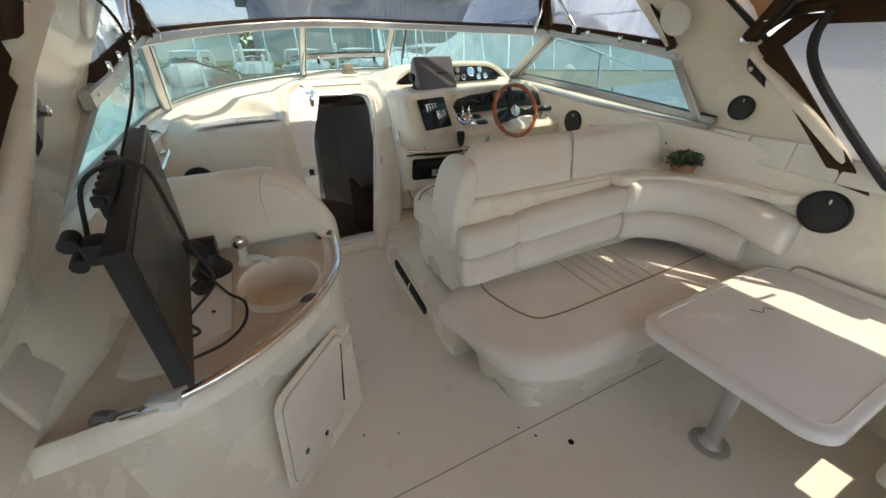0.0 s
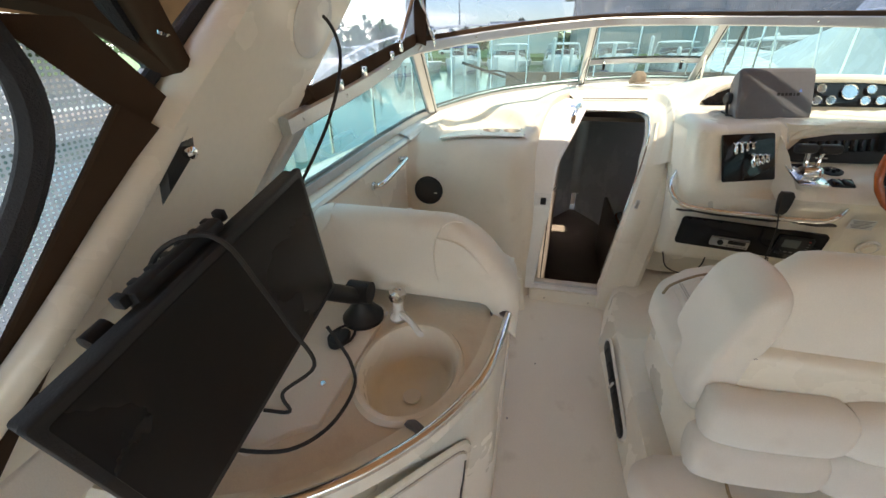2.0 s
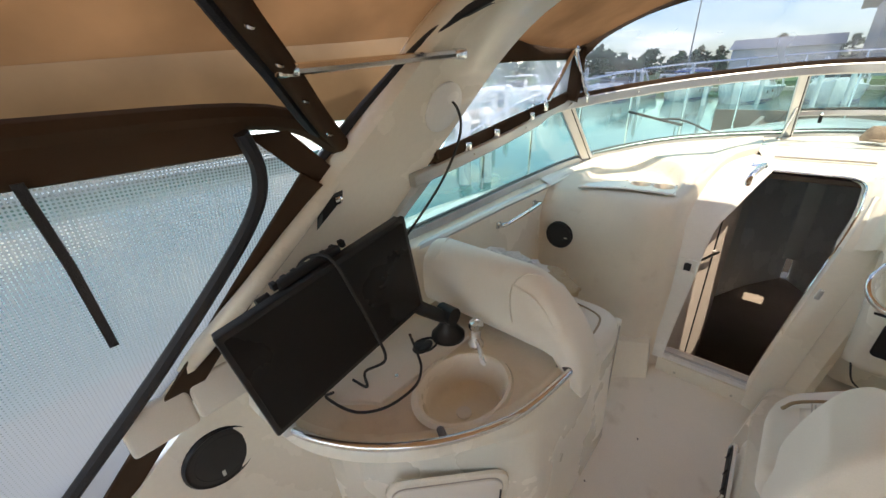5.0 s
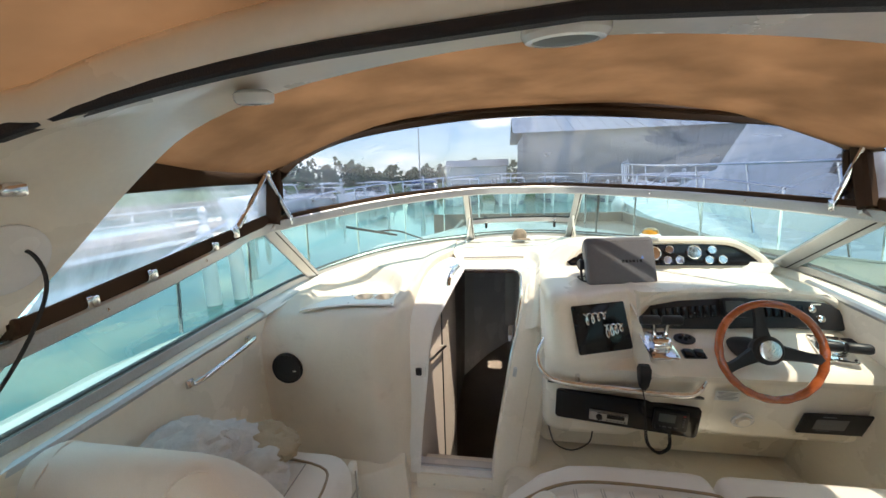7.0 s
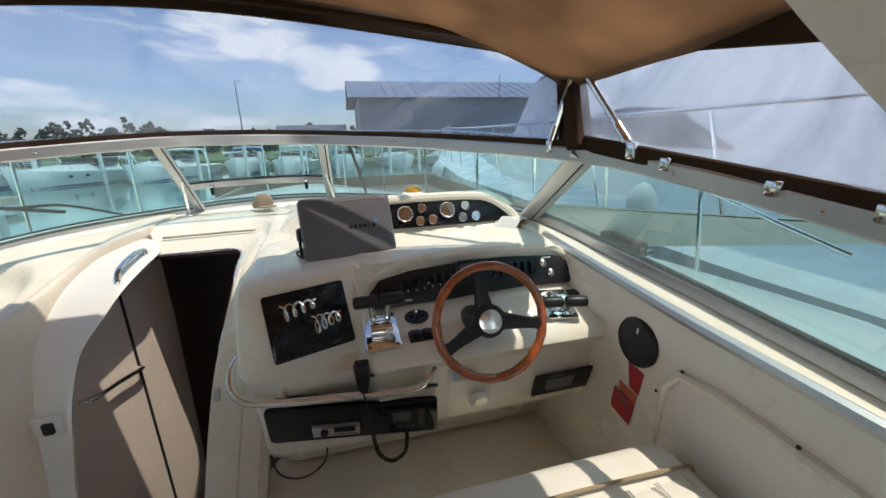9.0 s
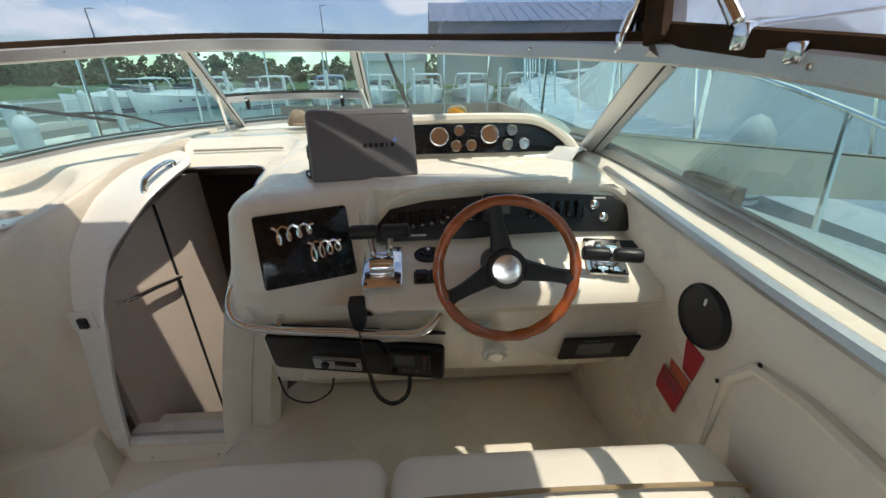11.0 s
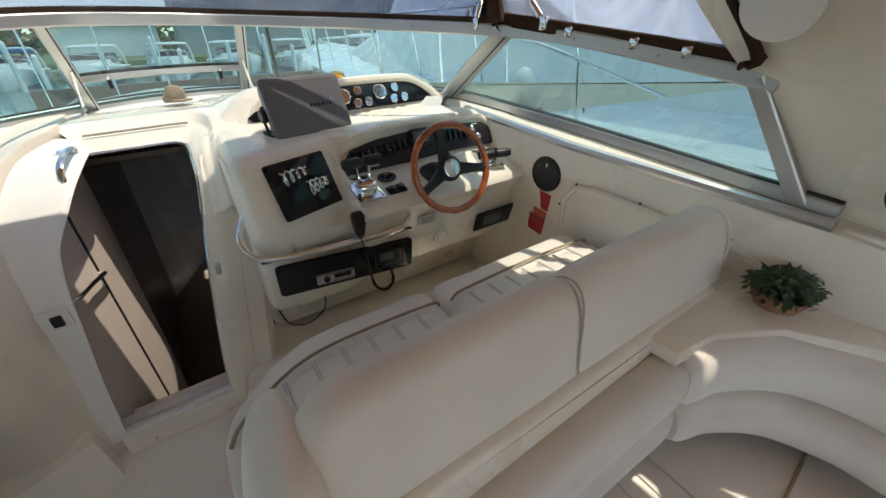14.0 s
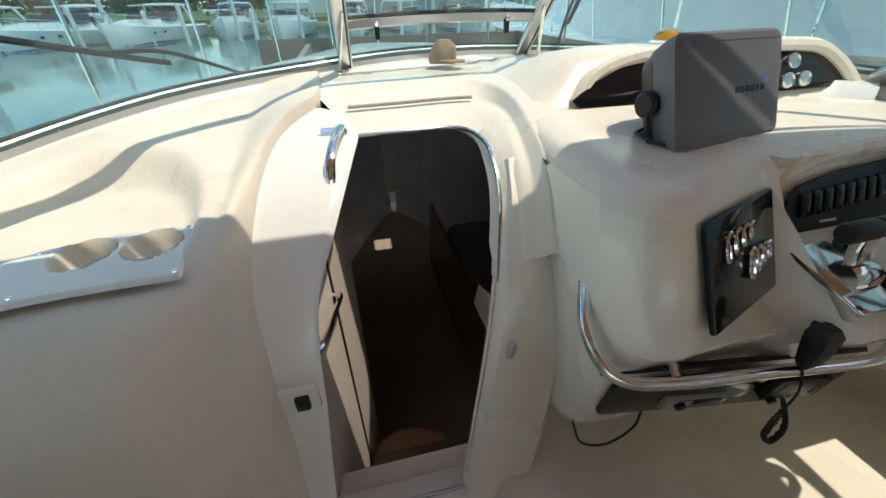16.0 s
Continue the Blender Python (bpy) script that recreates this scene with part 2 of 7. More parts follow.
RED = material("red_card", (0.45, 0.03, 0.04), 0.5)
ORANGE_CARD = material("orange_card", (0.55, 0.12, 0.06), 0.5)
PAPER = material("white_label", (0.7, 0.72, 0.68), 0.6)
INK = material("label_ink", (0.16, 0.18, 0.2), 0.7)
BLUE_INK = material("blue_ink", (0.1, 0.2, 0.55), 0.6)
AMBER = material("amber_lens", (0.55, 0.26, 0.03), 0.2, coat=0.5)
TOWEL = material("white_towel", (0.74, 0.72, 0.69), 0.95, vary=0.1, vary_scale=20, bump=0.8, bump_scale=250)
KNIT = material("tan_knit", (0.5, 0.4, 0.27), 0.95, bump=0.8, bump_scale=200)
STONE = material("painted_stone", (0.33, 0.26, 0.19), 0.85, vary=0.3, vary_scale=25, bump=0.5, bump_scale=60)
CLAY = material("terracotta", (0.30, 0.15, 0.09), 0.8)
LEAF = material("plant_leaf", (0.05, 0.10, 0.045), 0.5, island=True)
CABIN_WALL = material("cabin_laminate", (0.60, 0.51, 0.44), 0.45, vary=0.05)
CABIN_DARK = material("cabin_dark_brown", (0.20, 0.135, 0.095), 0.4, vary=0.2)
CARPET = material("cabin_carpet", (0.36, 0.29, 0.24), 0.95, bump=0.5)
LEATHER = material("brown_leather", (0.34, 0.20, 0.13), 0.45, bump=0.3, bump_scale=60)
TABLE_SURF = material("faux_granite", (0.24, 0.21, 0.18), 0.3, vary=0.3, vary_scale=40, grain=0.3)
MIRROR = material("mirror", (0.9, 0.9, 0.9), 0.02, metal=1.0, vary=0.0, grain=0.0)


# ---- building helpers ----
def part(name, bm, mat, parent=None, label="", sharp=38):
    """Links a bmesh as one mesh object, under a thing or a part."""
    bmesh.ops.recalc_face_normals(bm, faces=bm.faces)
    me = bpy.data.meshes.new(name)
    bm.to_mesh(me)
    bm.free()
    me.materials.append(mat)
    me.polygons.foreach_set("use_smooth", [True] * len(me.polygons))
    me.set_sharp_from_angle(angle=radians(sharp))
    ob = new(name, me)
    if parent is not None:
        ob.parent = parent
        ob.matrix_parent_inverse = parent.matrix_basis.inverted()
    if label:
        ob["label"] = label
    return ob


def thing(name, label, category, at=(0, 0, 0), group="", kind=""):
    """An Empty at the thing's base, which carries its parts."""
    ob = new(name)
    ob.location = at
    ob.empty_display_size = 0.05
    return tagged(ob, label, category, group, kind)


def flipx(bm, c=0.03):
    for v in bm.verts:
        v.co.x = 2 * c - v.co.x
    return bm


def merged(*bms):
    me = bpy.data.meshes.new("tmp")
    out = bmesh.new()
    for b in bms:
        b.to_mesh(me)
        out.from_mesh(me)
        b.free()
    bpy.data.meshes.remove(me)
    return out


def rbox(c, size, bevel=0.01, seg=2, turn=(0, 0, 0)):
    """A box with rounded edges: centre, size, radius, degrees."""
    bm = bmesh.new()
    bmesh.ops.create_cube(bm, size=1.0, matrix=Matrix.Diagonal((*size, 1)))
    if bevel:
        bmesh.ops.bevel(bm, geom=bm.edges[:], offset=bevel, segments=seg, affect="EDGES", profile=0.5)
    bm.transform(pose(*c, *turn))
    return bm


def spline(pts, n=8, closed=False):
    """A Catmull-Rom curve through the points."""
    p = [Vector(v) for v in pts]
    out = []
    count = len(p) if closed else len(p) - 1
    for i in range(count):
        if closed:
            a, b, c, d = p[i - 1], p[i], p[(i + 1) % len(p)], p[(i + 2) % len(p)]
        else:
            b, c = p[i], p[i + 1]
            a = p[i - 1] if i else b + (b - c)
            d = p[i + 2] if i + 2 < len(p) else c + (c - b)
        for k in range(n):
            t = k / n
            out.append(0.5 * ((2 * b) + (c - a) * t + (2 * a - 5 * b + 4 * c - d) * t * t + (3 * b - a - 3 * c + d) * t ** 3))
    if not closed:
        out.append(p[-1])
    return out


def loft(loops, closed_loop=True, cap=True, ring=False):
    """A skin over loops that have equally many points."""
    bm = bmesh.new()
    rows = [[bm.verts.new(p) for p in lo] for lo in loops]
    n = len(rows[0])
    pairs = list(zip(rows, rows[1:])) + ([(rows[-1], rows[0])] if ring else [])
    for a, b in pairs:
        for i in range(n if closed_loop else n - 1):
            j = (i + 1) % n
            bm.faces.new((a[i], a[j], b[j], b[i]))
    if cap and closed_loop and not ring:
        bm.faces.new(rows[0])
        bm.faces.new(rows[-1])
    return bm


def sheet(rows, thick=0.0):
    """A skin over rows of points, given thickness."""
    bm = loft(rows, closed_loop=False, cap=False)
    bmesh.ops.recalc_face_normals(bm, faces=bm.faces)
    if thick:
        bmesh.ops.solidify(bm, geom=bm.faces[:], thickness=thick)
    return bm


def sweep(pts, outline, up=(0, 0, 1), closed=False, twist=None):
    """An outline (side, up) carried along the points."""
    pts = [Vector(p) for p in pts]
    loops = []
    n = len(pts)
    for i, p in enumerate(pts):
        if closed:
            d = pts[(i + 1) % n] - pts[i - 1]
        else:
            d = pts[min(i + 1, n - 1)] - pts[max(i - 1, 0)]
        d.normalize()
        u = Vector(up if twist is None else twist[i])
        s = d.cross(u)
        if s.length < 1e-4:
            s = d.cross(Vector((1, 0, 0)))
        s.normalize()
        u = s.cross(d)
        loops.append([p + s * a + u * b for a, b in outline])
    return loft(loops, ring=closed)


def circle(r, n=10, ry=None):
    return [(r * math.cos(2 * math.pi * i / n), (ry or r) * math.sin(2 * math.pi * i / n)) for i in range(n)]


def rect(w, h, r=0.004):
    """A rectangle outline with cut corners."""
    a, b = w / 2, h / 2
    return [(a - r, -b), (a, -b + r), (a, b - r), (a - r, b), (-a + r, b), (-a, b - r), (-a, -b + r), (-a + r, -b)]


def tube(pts, r, n=10, closed=False, smooth=6):
    """A round bar along a curve through the points, its frames carried along."""
    p = spline(pts, smooth, closed) if smooth else [Vector(v) for v in pts]
    loops = []
    side = None
    m = len(p)
    for i in range(m):
        d = (p[(i + 1) % m] - p[i - 1]) if closed else (p[min(i + 1, m - 1)] - p[max(i - 1, 0)])
        d.normalize()
        if side is None:
            side = d.orthogonal().normalized()
        side = (side - d * side.dot(d)).normalized()
        up = d.cross(side)
        loops.append([p[i] + side * a + up * b for a, b in circle(r, n)])
    return loft(loops, ring=closed)


def lathe(profile, at=(0, 0, 0), turn=(0, 0, 0), n=24, sx=1.0, sy=1.0):
    """A turned body: (radius, height) pairs round the z axis, then placed."""
    loops = [[(r * sx * math.cos(2 * math.pi * i / n), r * sy * math.sin(2 * math.pi * i / n), z) for i in range(n)] for r, z in profile]
    bm = loft(loops)
    bm.transform(pose(*at, *turn))
    return bm


def prism(outline, z0, z1, bevel=0.0, m=None, seg=2):
    """A flat outline raised from z0 to z1."""
    bm = bmesh.new()
    vs = [bm.verts.new((x, y, z0)) for x, y in outline]
    f = bm.faces.new(vs)
    r = bmesh.ops.extrude_face_region(bm, geom=[f])
    for v in r["geom"]:
        if isinstance(v, bmesh.types.BMVert):
            v.co.z = z1
    if bevel:
        bmesh.ops.recalc_face_normals(bm, faces=bm.faces)
        edges = [e for e in bm.edges if abs(e.verts[0].co.z - z1) < 1e-6 and abs(e.verts[1].co.z - z1) < 1e-6]
        bmesh.ops.bevel(bm, geom=edges, offset=bevel, segments=seg, affect="EDGES", profile=0.5)
    if m is not None:
        bm.transform(m)
    return bm


def round_outline(w, h, r, n=5, cx=0.0, cy=0.0):
    """A rounded rectangle's outline."""
    out = []
    for sx, sy, a0 in ((1, -1, -90), (1, 1, 0), (-1, 1, 90), (-1, -1, 180)):
        for i in range(n + 1):
            a = radians(a0 + 90 * i / n)
            out.append((cx + sx * (w / 2 - r) + r * math.cos(a), cy + sy * (h / 2 - r) + r * math.sin(a)))
    return out


def framed(origin, xdir, ydir):
    """A pose whose x and y axes follow two directions."""
    x = Vector(xdir).normalized()
    z = x.cross(Vector(ydir)).normalized()
    y = z.cross(x)
    m = Matrix((x, y, z)).transposed().to_4x4()
    m.translation = origin
    return m


def cushion(x0, x1, y0, y1, z0, z1, r=0.05, crown=0.015):
    """A stuffed block with soft edges and a slightly domed top."""
    bm = bmesh.new()
    bmesh.ops.create_cube(bm, size=1.0, matrix=pose((x0 + x1) / 2, (y0 + y1) / 2, (z0 + z1) / 2) @ Matrix.Diagonal((x1 - x0, y1 - y0, z1 - z0, 1)))
    bmesh.ops.bevel(bm, geom=bm.edges[:], offset=r, segments=4, affect="EDGES", profile=0.5)
    bmesh.ops.subdivide_edges(bm, edges=[e for e in bm.edges if e.calc_length() > 0.15], cuts=5, use_grid_fill=True)
    for v in bm.verts:
        u = (v.co.x - x0) / (x1 - x0) * 2 - 1
        w = (v.co.y - y0) / (y1 - y0) * 2 - 1
        if v.co.z > (z0 + z1) / 2:
            v.co.z += crown * (1 - u * u) * (1 - w * w) + 0.002 * noise.noise(v.co * 9)
    return bm


def floor_z(y):
    """The cockpit sole climbs gently towards the bow."""
    if y < 1.0:
        return 0.02
    if y < 2.1:
        return 0.02 + 0.09 * (y - 1.0) / 1.1
    return 0.11 + 0.12 * (y - 2.1) / 0.65


def curve_at(pts, t):
    i = min(int(t * (len(pts) - 1)), len(pts) - 2)
    k = t * (len(pts) - 1) - i
    return pts[i].lerp(pts[i + 1], k)


CX = 0.03
# windshield: lower and upper corners, port to starboard
W_LOW = [(-1.40, 1.33, 1.235), (-1.40, 1.99, 1.255), (-1.39, 2.6, 1.285), (-1.32, 3.25, 1.32), (-0.92, 3.70, 1.40), (-0.34, 3.97, 1.445), (0.03, 4.0, 1.465), (0.40, 3.95, 1.465), (1.00, 3.66, 1.445), (1.40, 3.25, 1.41), (1.46, 2.6, 1.36), (1.49, 1.99, 1.30), (1.475, 1.43, 1.25)]
W_TOP = [(-1.25, 1.56, 1.53), (-1.25, 2.05, 1.592), (-1.25, 2.40, 1.65), (-1.25, 2.71, 1.70), (-0.86, 3.27, 1.775), (-0.34, 3.57, 1.825), (0.03, 3.62, 1.83), (0.40, 3.60, 1.82), (0.92, 3.24, 1.785), (1.29, 2.65, 1.735), (1.33, 2.30, 1.70), (1.37, 1.99, 1.648), (1.405, 1.655, 1.585)]
LOW = spline(W_LOW, 6)
TOP = spline(W_TOP, 6)
# canopy: the front bow and the side hems
BOW = spline([(-1.27, 2.80, 1.95), (-1.16, 2.86, 2.06), (-0.88, 2.90, 2.165), (-0.36, 2.92, 2.23), (0.18, 2.92, 2.235), (0.90, 2.90, 2.165), (1.20, 2.85, 2.11), (1.32, 2.78, 2.03)], 6)


# ---- floor, sides, deck ----
rows = []
for j in range(60):
    y = -1.6 + 4.6 * j / 59
    rows.append([(x, y, floor_z(y)) for x in (-1.6, -1.0, -0.5, 0.0, 0.6, 1.1, 1.7)])
floor = tagged(part("floor", sheet(rows), DECK), "cream non-skid fibreglass cockpit floor with fine stains", "floor", kind="structure")
for a, b in (((-0.80, 1.022), (0.20, 1.035)), ((0.20, 1.035), (1.0, 1.045))):
    part("hatch_seam", sweep([(a[0], a[1], floor_z(a[1]) + 0.001), (b[0], b[1], floor_z(b[1]) + 0.001)], rect(0.006, 0.004, 0.001)), SEAM, floor, "dark joint of the floor hatch")
for x, y, r in ((0.155, 0.89, 0.014), (-0.02, 1.06, 0.005), (0.03, 0.99, 0.006), (-0.70, 1.34, 0.005), (-0.55, 1.28, 0.004), (-0.62, 1.95, 0.004), (-0.5, 2.3, 0.004)):
    part("screw", lathe([(r * 0.5, 0), (r, 0), (r, 0.002), (r * 0.5, 0.003)], (x, y, floor_z(y)), n=10), BLACK, floor)


def side_wall(side):
    """The inner coaming from the floor to the windshield base."""
    base = W_LOW[:4] if side < 0 else W_LOW[9:][::-1]
    aft = [(-1.51, -1.5, 0.30), (-1.51, 0.0, 0.33), (-1.51, 0.33, 0.58), (-1.50, 0.70, 0.92), (-1.46, 1.02, 1.13)] if side < 0 else [(1.53, -1.5, 1.12), (1.53, 0.4, 1.17)]
    line = spline(aft + [tuple(p) for p in base], 6)
    rows = []
    for p in line:
        inset = 0.07
        x = p.x - side * inset
        rows.append([(p.x + side * 0.06, p.y, p.z - 0.015), (p.x - side * 0.02, p.y, p.z - 0.01), (x + side * 0.015, p.y, p.z - 0.03), (x, p.y, p.z - 0.07), (x - side * 0.005, p.y, min(0.85, p.z - 0.15)), (x - side * 0.01, p.y, min(0.3, p.z - 0.17)), (x - side * 0.01, p.y, -0.02)])
    return sheet(rows, 0.05)


wall_port = tagged(part("wall_port", side_wall(-1), GEL), "cream moulded fibreglass port side of the cockpit", "wall", kind="structure")
wall_starboard = tagged(part("wall_starboard", side_wall(1), GEL), "cream moulded fibreglass starboard side of the cockpit", "wall", kind="structure")
tagged(part("wall_aft", rbox((CX, -1.5, 0.5), (3.1, 0.08, 1.1), 0.02), GEL), "plain cream fibreglass transom behind the cockpit", "wall", kind="structure")

# foredeck and side decks outside the glass
rows = []
for k in range(0, len(LOW)):
    p = LOW[k]
    out = Vector((p.x - CX, (p.y - 1.6) * 0.9, 0))
    out.normalize()
    bow = Vector((CX, 7.6, 1.28))
    t = max(0.0, (p.y - 2.2) / 1.8)
    edge = Vector((p.x + (0.52 if p.x > CX else -0.36), p.y, p.z - 0.09)).lerp(Vector((CX + (p.x - CX) * 0.62, p.y + 2.9 * (1 - ((p.x - CX) / 1.5) ** 2 * 0.35), 1.30)), min(1, t))
    inner = p + Vector((0, -0.05 if p.y > 3.2 else 0, -0.012))
    rows.append([inner, p.lerp(edge, 0.15) + Vector((0, 0, -0.01)), p.lerp(edge, 0.5) + Vector((0, 0, 0.02)), p.lerp(edge, 0.9) + Vector((0, 0, 0.0)), edge, edge + Vector((0.05 * out.x, 0.05 * out.y, -0.25)), edge + Vector((-0.1 * out.x, -0.1 * out.y, -1.7))])
deck = sheet(rows)
for axis, v in (((1, 0, 0), 0.38), ((1, 0, 0), 0.60), ((0, 1, 0), 5.68), ((0, 1, 0), 5.90)):
    bmesh.ops.bisect_plane(deck, geom=deck.verts[:] + deck.edges[:] + deck.faces[:], plane_co=[a * v for a in axis], plane_no=axis)
bmesh.ops.delete(deck, geom=[f for f in deck.faces if 0.38 < f.calc_center_median().x < 0.60 and 5.68 < f.calc_center_median().y < 5.90], context="FACES")
tagged(part("foredeck", deck, GEL_WHITE), "white gelcoat foredeck and side decks of the boat", "deck", kind="structure")

rows = []
for p in LOW[13:55]:
    d = Vector((CX - p.x, 2.3 - p.y, 0)).normalized()
    reach, drop = (0.10, 0.03) if p.x < 0.2 else (0.20, 0.13)
    rows.append([p - d * 0.02, p + d * reach * 0.45 - Vector((0, 0, 0.006)), p + d * reach * 0.75 - Vector((0, 0, drop * 0.45)), p + d * reach - Vector((0, 0, drop))])
tagged(part("dash_shelf", sheet(rows), GEL_WHITE), "white shelf along the foot of the windshield", "shelf", kind="structure")

# bow rail with its stanchions
bow_rail = thing("bow_rail", "stainless steel bow rail on thin stanchions round the foredeck", "rail", (CX, 6.5, 1.3))
rail_pts = [(-1.78, 2.2, 1.45), (-1.72, 3.2, 1.72), (-1.45, 4.4, 1.86), (-0.85, 5.9, 1.93), (CX, 6.8, 1.97), (0.92, 5.9, 1.93), (1.52, 4.4, 1.86), (1.80, 3.2, 1.72), (1.88, 2.2, 1.45)]
part("rail", tube(rail_pts, 0.008, 8), CHROME, bow_rail)
for p in spline(rail_pts, 2)[1:-1]:
    part("stanchion", tube([(p.x * 0.98, p.y - 0.08, 1.18), (p.x, p.y, p.z)], 0.009, 6, smooth=0), CHROME, bow_rail)

# ---- windshield ----
windshield = thing("windshield", "tinted wraparound windshield in a brushed aluminium frame", "windshield", (CX, 3.9, 1.4), kind="structure")


def strip(a, b, ins=0.0):
    """Pane rows between stations a and b of the lower and upper curves."""
    rows = []
    for k in range(a, b + 1):
        lo, hi = LOW[k], TOP[k]
        rows.append([lo.lerp(hi, f) for f in (0.0, 0.33, 0.66, 1.0)])
    return rows


for a, b in ((1, 18), (18, 30), (42, 54), (54, 71)):
    part("pane", sheet(strip(a, b)), PANE, windshield, "green-tinted curved glass pane, darkened to dim the outside").visible_shadow = False
mid = [[LOW[k].lerp(TOP[k], f) for k in range(30, 43)] for f in (0.0, 0.36, 0.42, 1.0)]
part("pane", sheet([mid[0], mid[1]]), PANE, windshield, "small fixed lower pane").visible_shadow = False
part("pane", sheet([mid[2], mid[3]]), PANE, windshield, "opening centre vent pane").visible_shadow = False
part("lower_frame", sweep([p + Vector((0, 0, 0.012)) for p in LOW], rect(0.03, 0.045, 0.006)), ALU, windshield)
part("upper_frame", sweep(TOP, rect(0.03, 0.05, 0.006)), ALU, windshield)
part("gasket", sweep([p + Vector((0, 0, 0.038)) for p in LOW], rect(0.02, 0.008, 0.002)), RUBBER, windshield)
for k, w in ((18, 0.075), (54, 0.085), (30, 0.05), (42, 0.05)):
    a, b = LOW[k], TOP[k]
    tang = (LOW[k + 1] - LOW[k - 1]).normalized()
    nrm = tang.cross(b - a).normalized()
    part("mullion", sweep([a, b], rect(w, 0.035, 0.006), up=nrm), ALU, windshield)
    part("mullion_groove", sweep([a + tang * (w * 0.28), b + tang * (w * 0.28)], rect(0.006, 0.040, 0.001), up=nrm), RUBBER, windshield)
for k in (1, 71):
    tang = (LOW[k + 1] - LOW[k - 1]).normalized()
    part("end_post", sweep([LOW[k], TOP[k]], rect(0.05, 0.03, 0.005), up=tang.cross(TOP[k] - LOW[k]).normalized()), ALU, windshield)
bar = [LOW[k].lerp(TOP[k], 0.39) for k in range(30, 43)]
part("vent_bar", sweep(bar, rect(0.028, 0.035, 0.005)), ALU, windshield)
part("vent_gasket", sweep([p + Vector((0, -0.004, 0.022)) for p in bar], rect(0.022, 0.010, 0.002)), RUBBER, windshield)
for f in (0.15, 0.85):
    p = curve_at(bar, f)
    part("vent_latch", rbox(p + Vector((0, -0.025, -0.03)), (0.018, 0.025, 0.05), 0.005), BLACK, windshield)
    part("latch_knob", lathe([(0.004, 0), (0.009, 0.005), (0.009, 0.018), (0.004, 0.022)], p + Vector((0, -0.02, -0.005)), (90, 0, 0), 10), CHROME, windshield)
for k, dx in ((30, -0.03), (42, 0.03)):
    a = LOW[k] + Vector((dx, -0.10, -0.01))
    b = LOW[k].lerp(TOP[k], 0.5) + Vector((0.01 if dx < 0 else -0.01, -0.02, 0))
    part("support_strut", tube([a, b], 0.007, 8, smooth=0), CHROME, windshield)
    part("strut_foot", rbox(a, (0.03, 0.03, 0.025), 0.006), CHROME, windshield)
for k in (22, 26, 46, 50, 60, 66, 10, 4):
    part("screw", lathe([(0.003, 0), (0.007, 0), (0.006, 0.004), (0.003, 0.005)], TOP[k] + (Vector((CX, 1.5, TOP[k].z)) - TOP[k]).normalized() * 0.016, (90, 0, 0), 8), CHROME, windshield)


def wiper(base, tip):
    w = thing("windshield_wiper", "black windshield wiper resting outside the glass", "wiper", base)
    a, b = Vector(base), Vector(tip)
    part("arm", tube([a, a.lerp(b, 0.6) + Vector((0, 0.02, 0.03)), b], 0.007, 6), BLACK, w)
    d = (b - a).normalized()
    part("blade", tube([b - d * 0.2, b + d * 0.25], 0.009, 6, smooth=0), RUBBER, w)


wiper((-0.75, 4.05, 1.43), (-1.02, 3.66, 1.55))
wiper((0.62, 4.05, 1.48), (0.56, 3.78, 1.70))

# ---- radar arch ----
arch = thing("radar_arch", "glossy cream fibreglass radar arch over the cockpit", "arch", (CX, 1.5, 1.1), kind="structure")
A_ST = [(-1.47, 1.02, 1.24, 0.62), (-1.43, 1.16, 1.36, 0.78), (-1.38, 1.33, 1.50, 0.95), (-1.31, 1.55, 1.70, 1.17), (-1.235, 1.76, 1.87, 1.37), (-1.13, 1.94, 1.98, 1.52), (-0.95, 2.07, 2.00, 1.60), (-0.66, 2.15, 1.98, 1.63), (-0.3, 2.20, 1.97, 1.65), (0.03, 2.215, 1.96, 1.66)]


def leg(z):
    """How far down the arch leg a height lies, from 0 at the shoulder."""
    return min(1.0, max(0.0, (2.0 - z) / 0.25))


port_leg = [(x + 0.045 * leg(z), z, yf - 0.045 * leg(z), ya) for x, z, yf, ya in A_ST]
mirrored = [(0.06 - x + 0.035 * leg(z), z, yf + 0.015 * leg(z) + 0.07 * min(1.0, max(0.0, (1.55 - z) / 0.25)), ya - 0.03) for x, z, yf, ya in A_ST[-2::-1]]
stations = port_leg + mirrored
loops = []
cs = spline([(s[0], 0, s[1]) for s in stations], 4)
fr = spline([(s[2], s[3], 0) for s in stations], 4)
for i, (c, w) in enumerate(zip(cs, fr)):
    d = cs[min(i + 1, len(cs) - 1)] - cs[max(i - 1, 0)]
    d.normalize()
    nrm = Vector((-d.z, 0, d.x))
    yf, ya = w.x, w.y
    lean = 0.05 if abs(c.x - CX) < 1.0 else 0.02
    ring = []
    for y, o in ((yf - 0.02, 0.0), (yf, 0.02), (yf, 0.07), (yf - 0.03, 0.10), (ya + 0.03, 0.10), (ya, 0.07), (ya, 0.025), (ya + 0.02, 0.006), ((ya + yf) / 2, -0.004)):
        ring.append(c + nrm * (o - lean * (1 if y < (ya + yf) / 2 - 0.01 else 0)) + Vector((0, y, 0)))
    loops.append(ring)
part("arch_body", loft(loops), GEL, arch, sharp=50)
